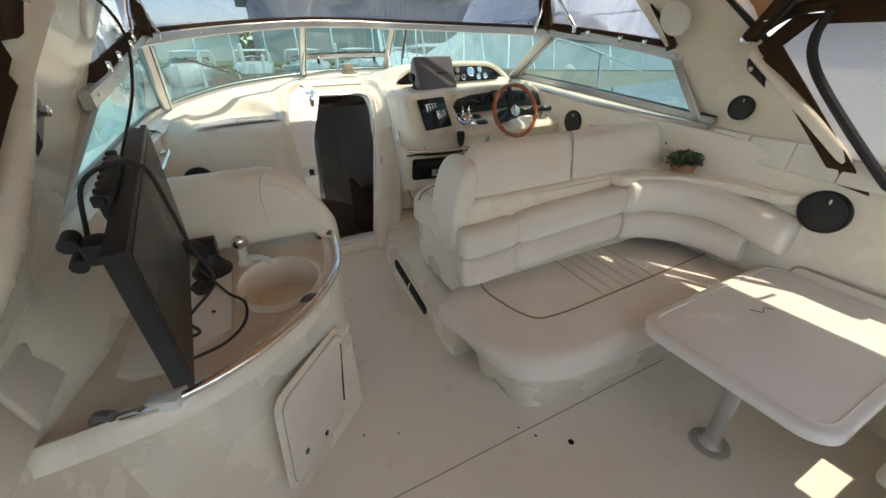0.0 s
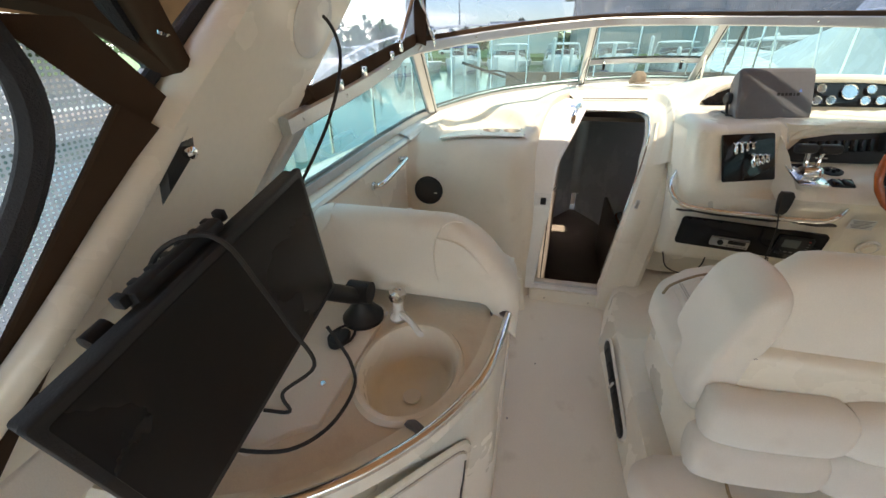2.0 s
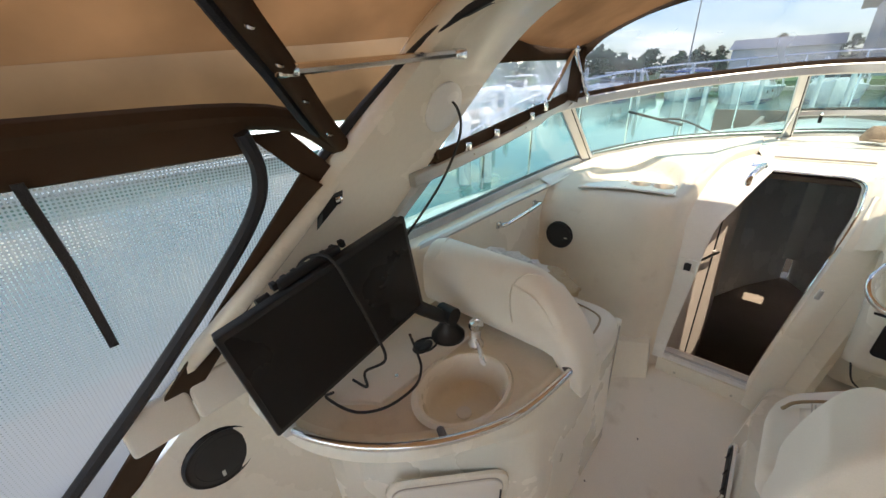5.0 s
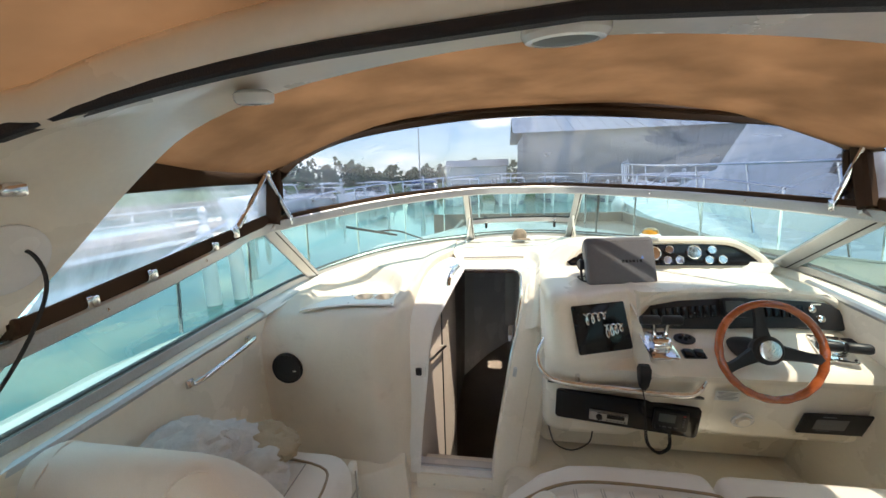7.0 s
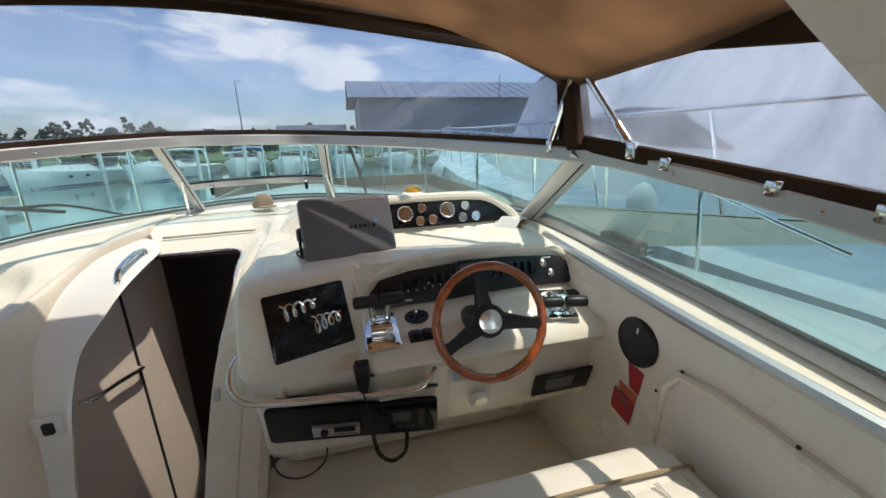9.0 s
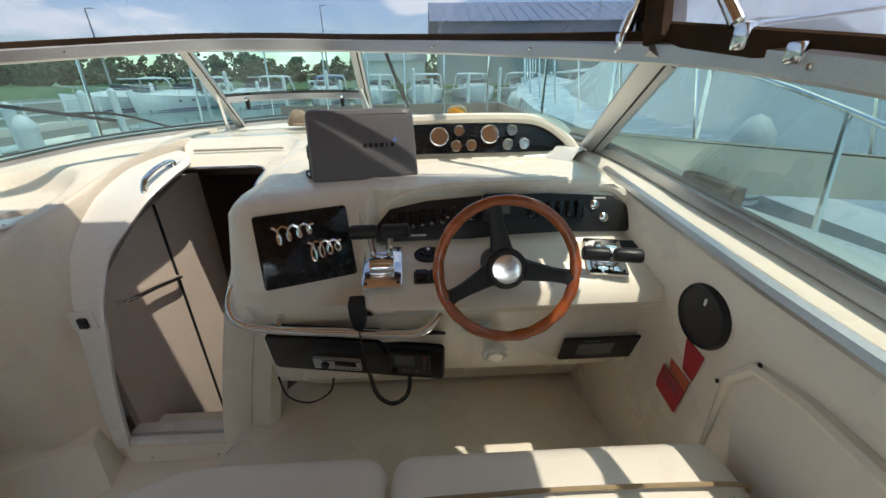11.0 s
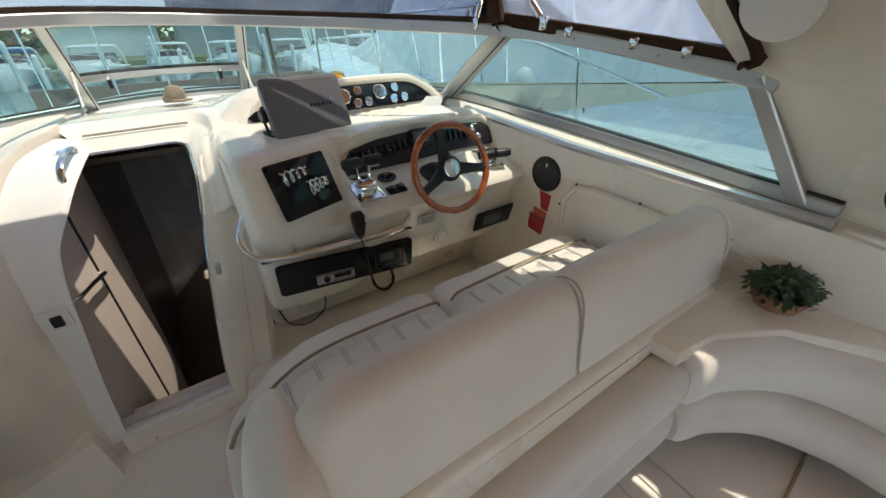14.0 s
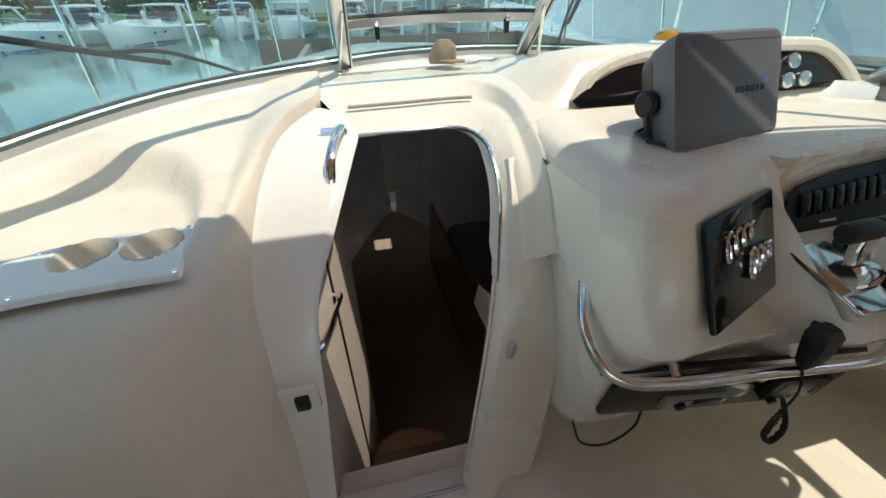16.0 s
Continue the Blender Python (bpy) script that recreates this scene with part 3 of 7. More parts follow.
for sx in (1, -1):
    def mx(x):
        return x if sx > 0 else 0.075 - x
    part("cover_plate", lathe([(0.02, 0), (0.085, 0), (0.085, 0.006), (0.08, 0.009), (0.02, 0.010)], (mx(-1.188), 1.665, 1.768), (0, 112 * sx, 0), 28), GEL_WHITE, arch, "round cream cover plate")
    part("handhold", tube([(mx(-1.261), 1.273, 1.611), (mx(-1.268), 1.125, 1.483), (mx(-1.285), 0.977, 1.356), (mx(-1.34), 0.86, 1.235), (mx(-1.395), 0.78, 1.14)], 0.026, 12), GEL, arch, "moulded hand grip along the leg")
    # Black patch laid on the leg, painting in the shade of a recess.
    part("recess_shade_patch", loft([[(mx(-1.253 + 0.004 * k), 1.231 + 0.05 * (1 - 0.1 * k) * a, 1.540 + 0.06 * (1 - 0.1 * k) * b) for a, b in ((-0.9, -1.1), (0.1, -0.5), (0.8, -0.1), (1.0, 0.5), (0.6, 1.0), (0.0, 0.9), (-0.6, 0.0))] for k in (-2, 1)]), BLACK, arch, "black patch standing for the shade in the canopy stay's recess")
    part("stay_bolt", lathe([(0.001, 0), (0.012, 0), (0.012, 0.012), (0.006, 0.015), (0.001, 0.015)], (mx(-1.247), 1.251, 1.540), (0, 90 * sx, 0), 12), CHROME, arch)


def arch_light(x, y, z, r):
    t = thing("arch_light", "round white flush courtesy light under the radar arch", "light", (x, y, z), "arch lights")
    part("bezel", lathe([(r * 0.7, 0.02), (r, 0.012), (r, 0.0), (r * 0.9, -0.010), (r * 0.75, -0.012), (r * 0.7, -0.004)], (x, y, z), (8, 0, 0)), GEL_WHITE, t)
    part("lens", lathe([(0.001, -0.001), (r * 0.72, -0.001), (r * 0.72, -0.006), (0.001, -0.010)], (x, y, z - 0.004), (8, 0, 0)), LCD, t)


arch_light(-0.68, 1.87, 2.115, 0.045)
arch_light(0.02, 1.83, 2.185, 0.085)
arch_light(0.74, 1.87, 2.115, 0.045)

# ---- canopy ----
canopy = thing("canopy", "tan canvas cockpit canopy with clear vinyl windows and dark trim", "canopy", (CX, 2.0, 2.0), kind="structure")


def roof(y0, y1, edge0, edge1, top0, top1, n=10):
    rows = []
    for j in range(n + 1):
        f = j / n
        y = y0 + (y1 - y0) * f
        ex, ez = edge0[0] + (edge1[0] - edge0[0]) * f, edge0[1] + (edge1[1] - edge0[1]) * f
        tz = top0 + (top1 - top0) * f
        row = []
        for i in range(25):
            u = -1 + 2 * i / 24
            x = CX + ex * u
            z = ez + (tz - ez) * (1 - abs(u) ** (2.6 if y0 > 0 else 2.6 + 2.4 * (1 - f)))
            row.append((x, y - (0.10 * u * u * f if y0 > 0 else -0.03), z + 0.006 * noise.noise((x * 3, y * 3, 0))))
        rows.append(row)
    return sheet(rows, 0.003)


part("roof_panel", roof(1.72, 2.92, (1.27, 1.99), (1.29, 1.97), 2.275, 2.25), CANVAS, canopy, "tan canvas roof between arch and bow")
part("roof_panel", roof(-1.5, 1.72, (1.43, 1.72), (1.27, 1.99), 2.15, 2.275, 16), CANVAS, canopy, "tan canvas roof aft of the arch")
part("bow_trim", sweep([p + Vector((0, 0.004, 0.035)) for p in BOW], rect(0.014, 0.155, 0.003)), CANVAS_DARK, canopy, "dark brown hem along the front bow")
part("bow_tube", tube([p + Vector((0, -0.03, -0.012)) for p in BOW[::3]], 0.011, 8), CANVAS_DARK, canopy)
inner = [p + Vector((0.0, 0.01, -0.045)) for p in BOW]
n_b = len(inner)
rows = []
for i in range(n_b):
    f = i / (n_b - 1)
    lo = curve_at(TOP[18:55], f) + Vector((0, 0.0, 0.035))
    hi = inner[i]
    rows.append([hi.lerp(lo, g) + Vector((0, 0.05 * math.sin(math.pi * g), 0.03 * math.sin(math.pi * g))) for g in (0, 0.25, 0.5, 0.75, 1.0)])
part("front_window", sheet([[Vector(r[0]) + Vector((0, 0.012, 0.05))] + list(r) for r in rows]), DIM_VINYL, canopy, "hazy vinyl front window, tinted dark to dim the sky").visible_shadow = False
part("front_hem", sweep([r[-1] + Vector((0, -0.002, -0.005)) for r in rows], rect(0.014, 0.035, 0.003)), CANVAS_DARK, canopy)
for f in list(np.linspace(0.05, 0.23, 5)) + list(np.linspace(0.77, 0.95, 5)):
    p = curve_at(BOW, float(f))
    part("snap", lathe([(0.002, 0), (0.008, 0), (0.006, 0.004), (0.002, 0.005)], p + Vector((0, -0.045, -0.02)), (115, 0, 0), 10), CHROME, canopy)
for sx in (-1, 1):
    def mx(x):
        return x if sx < 0 else 0.06 - x
    t0, t1 = (TOP[18], TOP[1]) if sx < 0 else (TOP[54], TOP[71])
    c_top = Vector((mx(-1.27), 2.80, 1.95 if sx < 0 else 2.03))
    a_top = Vector((mx(-1.21), 1.97, 1.93 if sx < 0 else 1.96))
    a_mid = Vector((mx(-1.28), 1.72, 1.68))
    hi = spline([c_top, Vector((mx(-1.265), 2.4, c_top.z - 0.005)), a_top], 5)
    lo = [curve_at([t0, t0.lerp(t1, 0.5), t1], f) + Vector((0, 0, 0.03)) for f in np.linspace(0.0, 0.97, len(hi))]
    part("side_window", sheet([hi, [a.lerp(b, 0.5) for a, b in zip(hi, lo)], lo]), VEILED_SIDE, canopy, "hazy vinyl side window, its veil raised to brighten the boat outside").visible_shadow = False
    part("side_hem", sweep([p + Vector((0, 0, 0.025)) for p in hi], rect(0.012, 0.11, 0.003)), CANVAS_DARK, canopy)
    part("rail_hem", sweep([p + Vector((0, 0, 0.012)) for p in lo], rect(0.016, 0.05, 0.004)), CANVAS_DARK, canopy)
    part("arch_hem", sweep(spline([a_top + Vector((0, 0, 0.06)), a_mid, lo[-1]], 5), rect(0.014, 0.06, 0.003), up=(1, 0, 0)), CANVAS_DARK, canopy)
    part("corner_post", sweep([c_top + Vector((0, 0.02, 0.03)), t0 + Vector((0, 0.02, 0.02))], rect(0.05, 0.10, 0.01), up=(1, 0.4, 0)), CANVAS_DARK, canopy)
    part("corner_fold", tube([c_top + Vector((0.02 * -sx, 0.06, 0.02)), t0 + Vector((0.02 * -sx, 0.09, 0.03))], 0.018, 8, smooth=0), CANVAS_DARK, canopy)
    # stainless braces at the windshield corner
    j = c_top + Vector((0.03 * -sx, -0.06, 0.02))
    for foot in (t0 + Vector((0.06 * -sx, 0.12, 0.03)), t0.lerp(t1, 0.22) + Vector((0.0, 0, 0.05))):
        part("brace", tube([j, foot], 0.011, 8, smooth=0), CHROME, canopy, "stainless steel canopy brace")
        part("brace_foot", rbox(foot, (0.03, 0.04, 0.05), 0.008), CHROME, canopy)
        part("brace_clamp", tube([foot.lerp(j, 0.08), foot.lerp(j, 0.25)], 0.016, 10, smooth=0), CHROME, canopy)
    part("brace_joint", rbox(j, (0.04, 0.04, 0.04), 0.012), CHROME, canopy)
    for f in (0.35, 0.62, 0.8):
        p = t0.lerp(t1, f) + Vector((0.012 * -sx, 0, 0.035))
        part("snap_hook", rbox(p, (0.02, 0.035, 0.035), 0.006), CHROME, canopy)
    # aft enclosure: mesh screen, trim, zip, strap
    top_l = [(mx(-1.23), 1.03, 1.752), (mx(-1.26), 0.5, 1.745), (mx(-1.33), -0.4, 1.74), (mx(-1.38), -1.4, 1.72)]
    c0, c1, c2 = Vector((mx(-1.23), 1.03, 1.752)), Vector((mx(-1.26), 1.157, 1.634)), Vector((mx(-1.485), 0.467, 0.767))
    fwd = [c0.lerp(c1, k / 4) for k in range(4)] + [c1.lerp(c2, k / 9) for k in range(10)]
    aft_pts = [Vector((mx(-1.42), -1.4, 1.72 - 1.4 * k / (len(fwd) - 1))) for k in range(len(fwd))]
    part("mesh_screen", sheet([[a.lerp(b, g) for g in np.linspace(0, 1, 5)] for a, b in zip(fwd, aft_pts)]), SHADE_MESH, canopy, "grey woven mesh side screen").visible_shadow = False
    part("screen_trim", sweep([p + Vector((0.010 * -sx, 0.03, -0.02)) for p in fwd[4:]], rect(0.085, 0.010, 0.003), up=(1, 0, 0.26 * sx)), CANVAS_DARK, canopy, "brown canvas edge of the screen")
    part("screen_header", sweep(spline(top_l, 4), rect(0.012, 0.08, 0.003)), CANVAS_DARK, canopy)
    part("side_valance", sheet([spline([(mx(-1.29), 1.72, 2.0), (mx(-1.32), 0.9, 1.93), (mx(-1.36), 0.0, 1.855), (mx(-1.39), -1.5, 1.73)], 6), spline([(mx(-1.30), 1.40, 1.75), (mx(-1.36), 0.9, 1.765), (mx(-1.40), 0.0, 1.77), (mx(-1.42), -1.5, 1.70)], 6)], 0.003), CANVAS, canopy, "tan canvas side of the roof")
    gus = [p + Vector((-0.004 * sx, 0.10, 0.0)) for p in fwd]
    part("screen_gusset", sheet([fwd, gus], 0.002), CANVAS_DARK, canopy, "brown canvas strip between screen and arch")
    part("zipper", tube([(mx(-1.215), 1.015, 1.76), (mx(-1.235), 1.042, 1.67), (mx(-1.265), 1.025, 1.57), (mx(-1.295), 0.926, 1.429), (mx(-1.36), 0.70, 1.165), (mx(-1.445), 0.421, 0.863)], 0.019, 8), ZIP, canopy, "black zip of the screen door")
    part("strap", sweep([(mx(-1.235), 0.645, 1.72), (mx(-1.265), 0.66, 1.55), (mx(-1.325), 0.667, 1.322)], rect(0.004, 0.018, 0.001), up=(0, 1, 0)), ZIP, canopy, "black hanging webbing strap")
    # aft brace on the arch leg and the rolled trim under the roof
    part("arch_brace", tube([(mx(-1.093), 1.623, 1.921), (mx(-1.09), 1.10, 1.884)], 0.012, 8, smooth=0), CHROME, canopy)
    part("brace_end", rbox((mx(-1.093), 1.64, 1.921), (0.03, 0.05, 0.03), 0.008), CHROME, canopy)
    part("brace_end", rbox((mx(-1.09), 1.085, 1.883), (0.03, 0.05, 0.03), 0.008), CHROME, canopy)
    seam = spline([(mx(-1.27), 1.315, 1.675), (mx(-1.19), 1.20, 1.78), (mx(-1.10), 1.09, 1.885), (mx(-1.03), 1.005, 1.955), (mx(-0.94), 0.91, 2.03), (mx(-0.84), 0.80, 2.10)], 5)
    part("rolled_trim", tube(seam[::2], 0.026, 10), CANVAS_DARK, canopy, "dark folded canvas edge under the roof")
    part("zip_trim", tube([p + Vector((0.03 * sx, -0.02, -0.012)) for p in seam[::2]], 0.016, 8), ZIP, canopy)
    for p in seam[4::4]:
        part("snap", lathe([(0.002, 0), (0.010, 0), (0.008, 0.005), (0.002, 0.006)], p + Vector((0.02 * -sx, 0.0, -0.022)), (170, 25 * -sx, 0), 10), CHROME, canopy)
    for k, (mt, w) in enumerate(((CANVAS_TAUPE, 0.085), (ZIP, 0.035), (CANVAS_TAUPE, 0.05))):
        f = (0.0, 0.075, 0.125)[k]
        part("rolled_flap", rbox((mx(-0.88 - 0.87 * f), 0.955 - 0.5 * f, 2.085), (w, 0.022, 0.13), 0.008, 2, turn=(0, 0, 30 * -sx)), mt, canopy, "rolled-up canvas flap strapped under the roof")
    part("header_roll", tube([(mx(-1.275), 1.31, 1.68), (mx(-1.25), 1.10, 1.785), (mx(-1.27), 0.6, 1.79), (mx(-1.31), 0.0, 1.785)], 0.030, 8), CANVAS_DARK, canopy, "rolled dark hem above the screen")
    part("leg_hem", sweep(spline([(mx(-1.30), 1.20, 1.62), (mx(-1.22), 1.42, 1.83), (mx(-1.10), 1.56, 1.98), (mx(-0.9), 1.63, 2.06), (mx(-0.5), 1.66, 2.13), (0.03, 1.68, 2.17)], 5), rect(0.03, 0.025, 0.005)), ZIP, canopy, "black welt along the arch")
    part("arch_snap", rbox((mx(-1.29), 1.33, 1.66), (0.035, 0.05, 0.04), 0.008), CHROME, canopy)
# Unseen curtain, added to close the canopy while passing daylight from aft.
unseen_aft_curtain = tagged(part("unseen_aft_curtain", sheet([[(-1.4, -1.45, 1.0), (0, -1.45, 1.0), (1.46, -1.45, 1.0)], [(-1.4, -1.45, 1.72), (0, -1.45, 2.12), (1.46, -1.45, 1.72)]]), AFT_FILL_VINYL), "unseen vinyl curtain added aft, its tint set to let in daylight", "curtain", kind="structure")
unseen_aft_curtain.visible_shadow = False

# ---- companionway and port console ----
bulkhead = thing("companionway", "cream fibreglass companionway surround with a dark opening", "doorway", (-0.3, 2.8, 0.3), kind="structure")
# right jamb column and header
jamb = spline([(-0.10, 2.80, 0.20), (-0.09, 2.80, 0.42), (-0.005, 2.90, 0.92), (0.06, 3.05, 1.18), (0.085, 3.16, 1.29)], 5)
part("jamb", sweep(jamb, [(0.055, -0.06), (0.07, -0.02), (0.06, 0.02), (0.0, 0.035), (-0.05, 0.02), (-0.06, -0.02), (-0.06, -0.06)], up=(0, -1, 0.25)), GEL, bulkhead)
part("jamb_step", sweep([p + Vector((0.085, 0.02, 0.01)) for p in jamb[:-6]], [(0.07, -0.10), (0.08, 0.0), (0.05, 0.03), (-0.03, 0.03), (-0.05, 0.0), (-0.05, -0.10)], up=(0, -1, 0.25)), GEL, bulkhead)
# header: lip of the opening, ledge, pan wall and the shelf above, rounding into the jamb
edge = spline([(-0.40, 3.39, 1.338), (-0.19, 3.395, 1.338), (-0.066, 3.40, 1.338), (-0.008, 3.365, 1.335), (0.014, 3.28, 1.326), (0.012, 3.20, 1.303), (0.004, 3.10, 1.22), (-0.035, 2.98, 1.05)], 5)
lip = spline([(-0.40, 3.435, 1.372), (-0.178, 3.45, 1.372), (-0.027, 3.465, 1.372), (0.05, 3.42, 1.369), (0.068, 3.316, 1.36), (0.06, 3.204, 1.337), (0.045, 3.09, 1.275), (0.015, 2.965, 1.11)], 5)
ledge = spline([(-0.40, 3.475, 1.384), (-0.176, 3.49, 1.385), (-0.004, 3.505, 1.385), (0.085, 3.475, 1.384), (0.112, 3.37, 1.375), (0.095, 3.225, 1.35), (0.075, 3.07, 1.28), (0.05, 2.95, 1.12)], 5)
wall_top = spline([(-0.46, 3.60, 1.43), (-0.186, 3.62, 1.432), (0.011, 3.615, 1.435), (0.10, 3.54, 1.432), (0.128, 3.40, 1.42), (0.12, 3.23, 1.385), (0.10, 3.06, 1.32), (0.08, 2.935, 1.14)], 5)
behind = spline([(-0.46, 3.93, 1.432), (-0.186, 3.97, 1.438), (0.011, 3.98, 1.446), (0.22, 3.90, 1.446), (0.24, 3.5, 1.44), (0.23, 3.25, 1.39), (0.17, 3.04, 1.31), (0.15, 2.93, 1.13)], 5)
inside = [p + Vector((-0.01 if p.x > -0.02 else 0, 0.05, -0.02)) for p in edge]
loops = []
for i in range(len(edge)):
    a, b, c, d, e = edge[i], lip[i], ledge[i], wall_top[i], behind[i]
    loops.append([inside[i], a, a.lerp(b, 0.5) + Vector((0, -0.004, 0.0)), a.lerp(b, 0.9), b, b.lerp(c, 0.3) + Vector((0, 0, 0.003)), b.lerp(c, 0.8), c, c.lerp(d, 0.15), c.lerp(d, 0.85), d, d.lerp(e, 0.06) + Vector((0, 0, 0.002)), d.lerp(e, 0.5), e])
part("header", sheet(loops), GEL, bulkhead, "cream moulded header and hatch pan above the opening", sharp=60)
part("edge_trim", sweep([p + Vector((-0.058, 0.035, 0.0)) for p in jamb[5:-8]] + [p + Vector((0, -0.004, -0.004)) for p in edge[::-1]], rect(0.010, 0.012, 0.003)), CHROME, bulkhead, "bright metal edge of the opening")
part("slide_rail", sweep([p + Vector((0, -0.006, 0.012)) for p in ledge[1:13]], rect(0.010, 0.010, 0.002)), SEAM, bulkhead, "dark slide rail of the hatch")
part("sill", rbox((-0.33, 2.85, 0.325), (0.50, 0.10, 0.03), 0.008), GEL_WHITE, bulkhead, "white door sill")
part("sill_track", rbox((-0.33, 2.83, 0.345), (0.46, 0.012, 0.012), 0.003), ALU, bulkhead)
part("sill_face", rbox((-0.335, 2.80, 0.255), (0.47, 0.03, 0.13), 0.006), GEL, bulkhead, "cream riser below the sill")
for x in (-0.47, -0.2):
    part("screw", lathe([(0.003, 0), (0.007, 0), (0.006, 0.004), (0.003, 0.005)], (x, 2.784, 0.262), (90, 0, 0), 8), CHROME, bulkhead)
part("strike_plate", rbox((-0.035, 2.862, 0.915), (0.02, 0.02, 0.05), 0.005, turn=(0, 8, 0)), ALU, bulkhead, "small metal door catch")
door = thing("door_1", "white curved sliding companionway door pushed half open", "door", (-0.5, 2.8, 0.42), kind="structure")
LEAF_ST = [(3.50, -0.445, -0.425), (3.475, -0.475, -0.385), (3.44, -0.505, -0.358), (3.39, -0.53, -0.337), (3.33, -0.552, -0.337), (3.27, -0.568, -0.352), (3.15, -0.591, -0.389), (3.06, -0.608, -0.43), (2.98, -0.614, -0.473), (2.93, -0.604, -0.49), (2.89, -0.592, -0.497), (2.86, -0.585, -0.502), (2.82, -0.578, -0.525), (2.79, -0.57, -0.55)]
LEAF_Z = [(2.79, 0.32), (2.82, 0.62), (2.86, 0.85), (2.90, 0.98), (2.98, 1.12), (3.12, 1.265), (3.30, 1.35), (3.55, 1.405), (3.8, 1.435)]


def leaf_z(y):
    return float(np.interp(y, [a for a, b in LEAF_Z], [b for a, b in LEAF_Z]))


lf = spline([(y, a, b) for y, a, b in LEAF_ST], 4)
lz = spline([(0, y, leaf_z(y)) for y, a, b in LEAF_ST], 4)
rows = []
for p, q in zip(lf, lz):
    a, b = p.y - 0.03, p.z
    rows.append([Vector((a + (b - a) * g, p.x, q.z - 0.012 * max(0, (g - 0.9) / 0.1) ** 2)) for g in (0, 0.15, 0.3, 0.45, 0.6, 0.75, 0.86, 0.93, 0.97, 1)])
part("leaf", sheet(rows, 0.022), GEL_WHITE, door, sharp=60)
part("handle", sweep(spline([(-0.376, 3.335, 1.345), (-0.378, 3.33, 1.378), (-0.395, 3.265, 1.368), (-0.412, 3.20, 1.338), (-0.418, 3.175, 1.300), (-0.418, 3.17, 1.285)], 4), [(0.013 * math.cos(a), 0.008 * math.sin(a)) for a in np.linspace(0, 2 * math.pi, 11)[:-1]], up=(0, -0.5, 1)), CHROME, door, "chrome grab handle")
part("lock_pocket", rbox((-0.545, 2.842, 0.90), (0.032, 0.016, 0.042), 0.005), BLACK, door, "black lock recess")
part("lock_plate", rbox((-0.55, 2.852, 0.905), (0.085, 0.012, 0.075), 0.004), GEL_WHITE, door)
part("label", rbox((-0.405, 3.352, 1.3645), (0.075, 0.05, 0.002), 0, turn=(14, 0, -10)), PAPER, door, "small warning label")
for k in range(5):
    yy = 3.372 - 0.010 * k
    part("label_line", rbox((-0.405 - 0.004 * (k % 2), yy, leaf_z(yy) + 0.0035), (0.062 - 0.012 * (k % 2), 0.005, 0.002), 0, turn=(14, 0, -10)), BLUE_INK, door)

# port console: face, pad with dished tray
con = thing("port_console", "cream fibreglass port dash with a padded top and dished tray", "console", (-1.0, 2.7, 0.4), kind="structure")


def front_y(x):
    u = max(0.0, (x + 0.76) / 0.15)
    v = max(0.0, (-1.26 - x) / 0.08)
    return 2.665 + 0.17 * min(u, 1.6) ** 2 - 0.05 * min(v, 1) ** 2


def shield_y(x):
    for a, b in zip(LOW[12:31], LOW[13:32]):
        if a.x <= x <= b.x:
            k = (x - a.x) / max(b.x - a.x, 1e-6)
            return a.y + (b.y - a.y) * k, a.z + (b.z - a.z) * k
    return LOW[14].y, LOW[14].z


CUPS = ((-0.767, 3.008), (-0.884, 3.000))


def pad_column(x):
    fy = front_y(x)
    wy, wz = shield_y(x)
    wy -= 0.01
    row = [(x, fy + 0.05, 0.20), (x, fy + 0.03, 0.42), (x, fy + 0.012, 0.7), (x, fy, 0.92), (x, fy + 0.003, 1.03)]
    deep = 0.19 - 0.08 * min(1, max(0, (-0.95 - x) / 0.15)) - 0.06 * min(1, max(0, (x + 0.74) / 0.12))
    for a in range(1, 8):
        t = radians(90 * a / 7)
        row.append((x, fy + deep * (1 - math.cos(t)) ** 0.9, 1.03 + 0.215 * math.sin(t) ** 0.9))
    y0, z0 = row[-1][1], row[-1][2]
    y1 = max(wy, y0 + 0.1)
    for a in range(1, 41):
        f = a / 40
        y = y0 + (y1 - y0) * f
        z = z0 + (wz - 0.005 - z0) * (f ** 0.85)
        ex, ey = (x + 0.955) / 0.262, (y - 3.03) / 0.385
        d = math.sqrt(ex * ex + ey * ey)
        dip = min(1.0, max(0.0, (1.03 - d) / (0.13 + 0.16 * max(0.0, ey))))
        z -= dip * dip * (3 - 2 * dip) * max(0.0, z - (1.247 + 0.02 * (y - 2.95)))
        for cx, cy in CUPS:
            if math.hypot((x - cx) / 0.064, (y - cy) / 0.074) < 1:
                z = 1.17
        row.append((x, y, z))
    return [Vector(p) for p in row]


cols = [pad_column(x) for x in [-1.37, -1.35, -1.32, -1.28] + [-1.25 + 0.0125 * i for i in range(49)]]
# the pad's inner edge follows the sliding door
rim = spline([(-0.575, 2.82, 0.20), (-0.585, 2.85, 0.70), (-0.60, 2.91, 0.96), (-0.618, 2.96, 1.10), (-0.616, 3.03, 1.205), (-0.600, 3.11, 1.282), (-0.582, 3.20, 1.34), (-0.56, 3.29, 1.375), (-0.528, 3.38, 1.40), (-0.485, 3.45, 1.418), (-0.445, 3.51, 1.428), (-0.435, 3.60, 1.437), (-0.44, 3.75, 1.44), (-0.45, 3.90, 1.442)], 6)
base = cols[-1]
m = len(base)
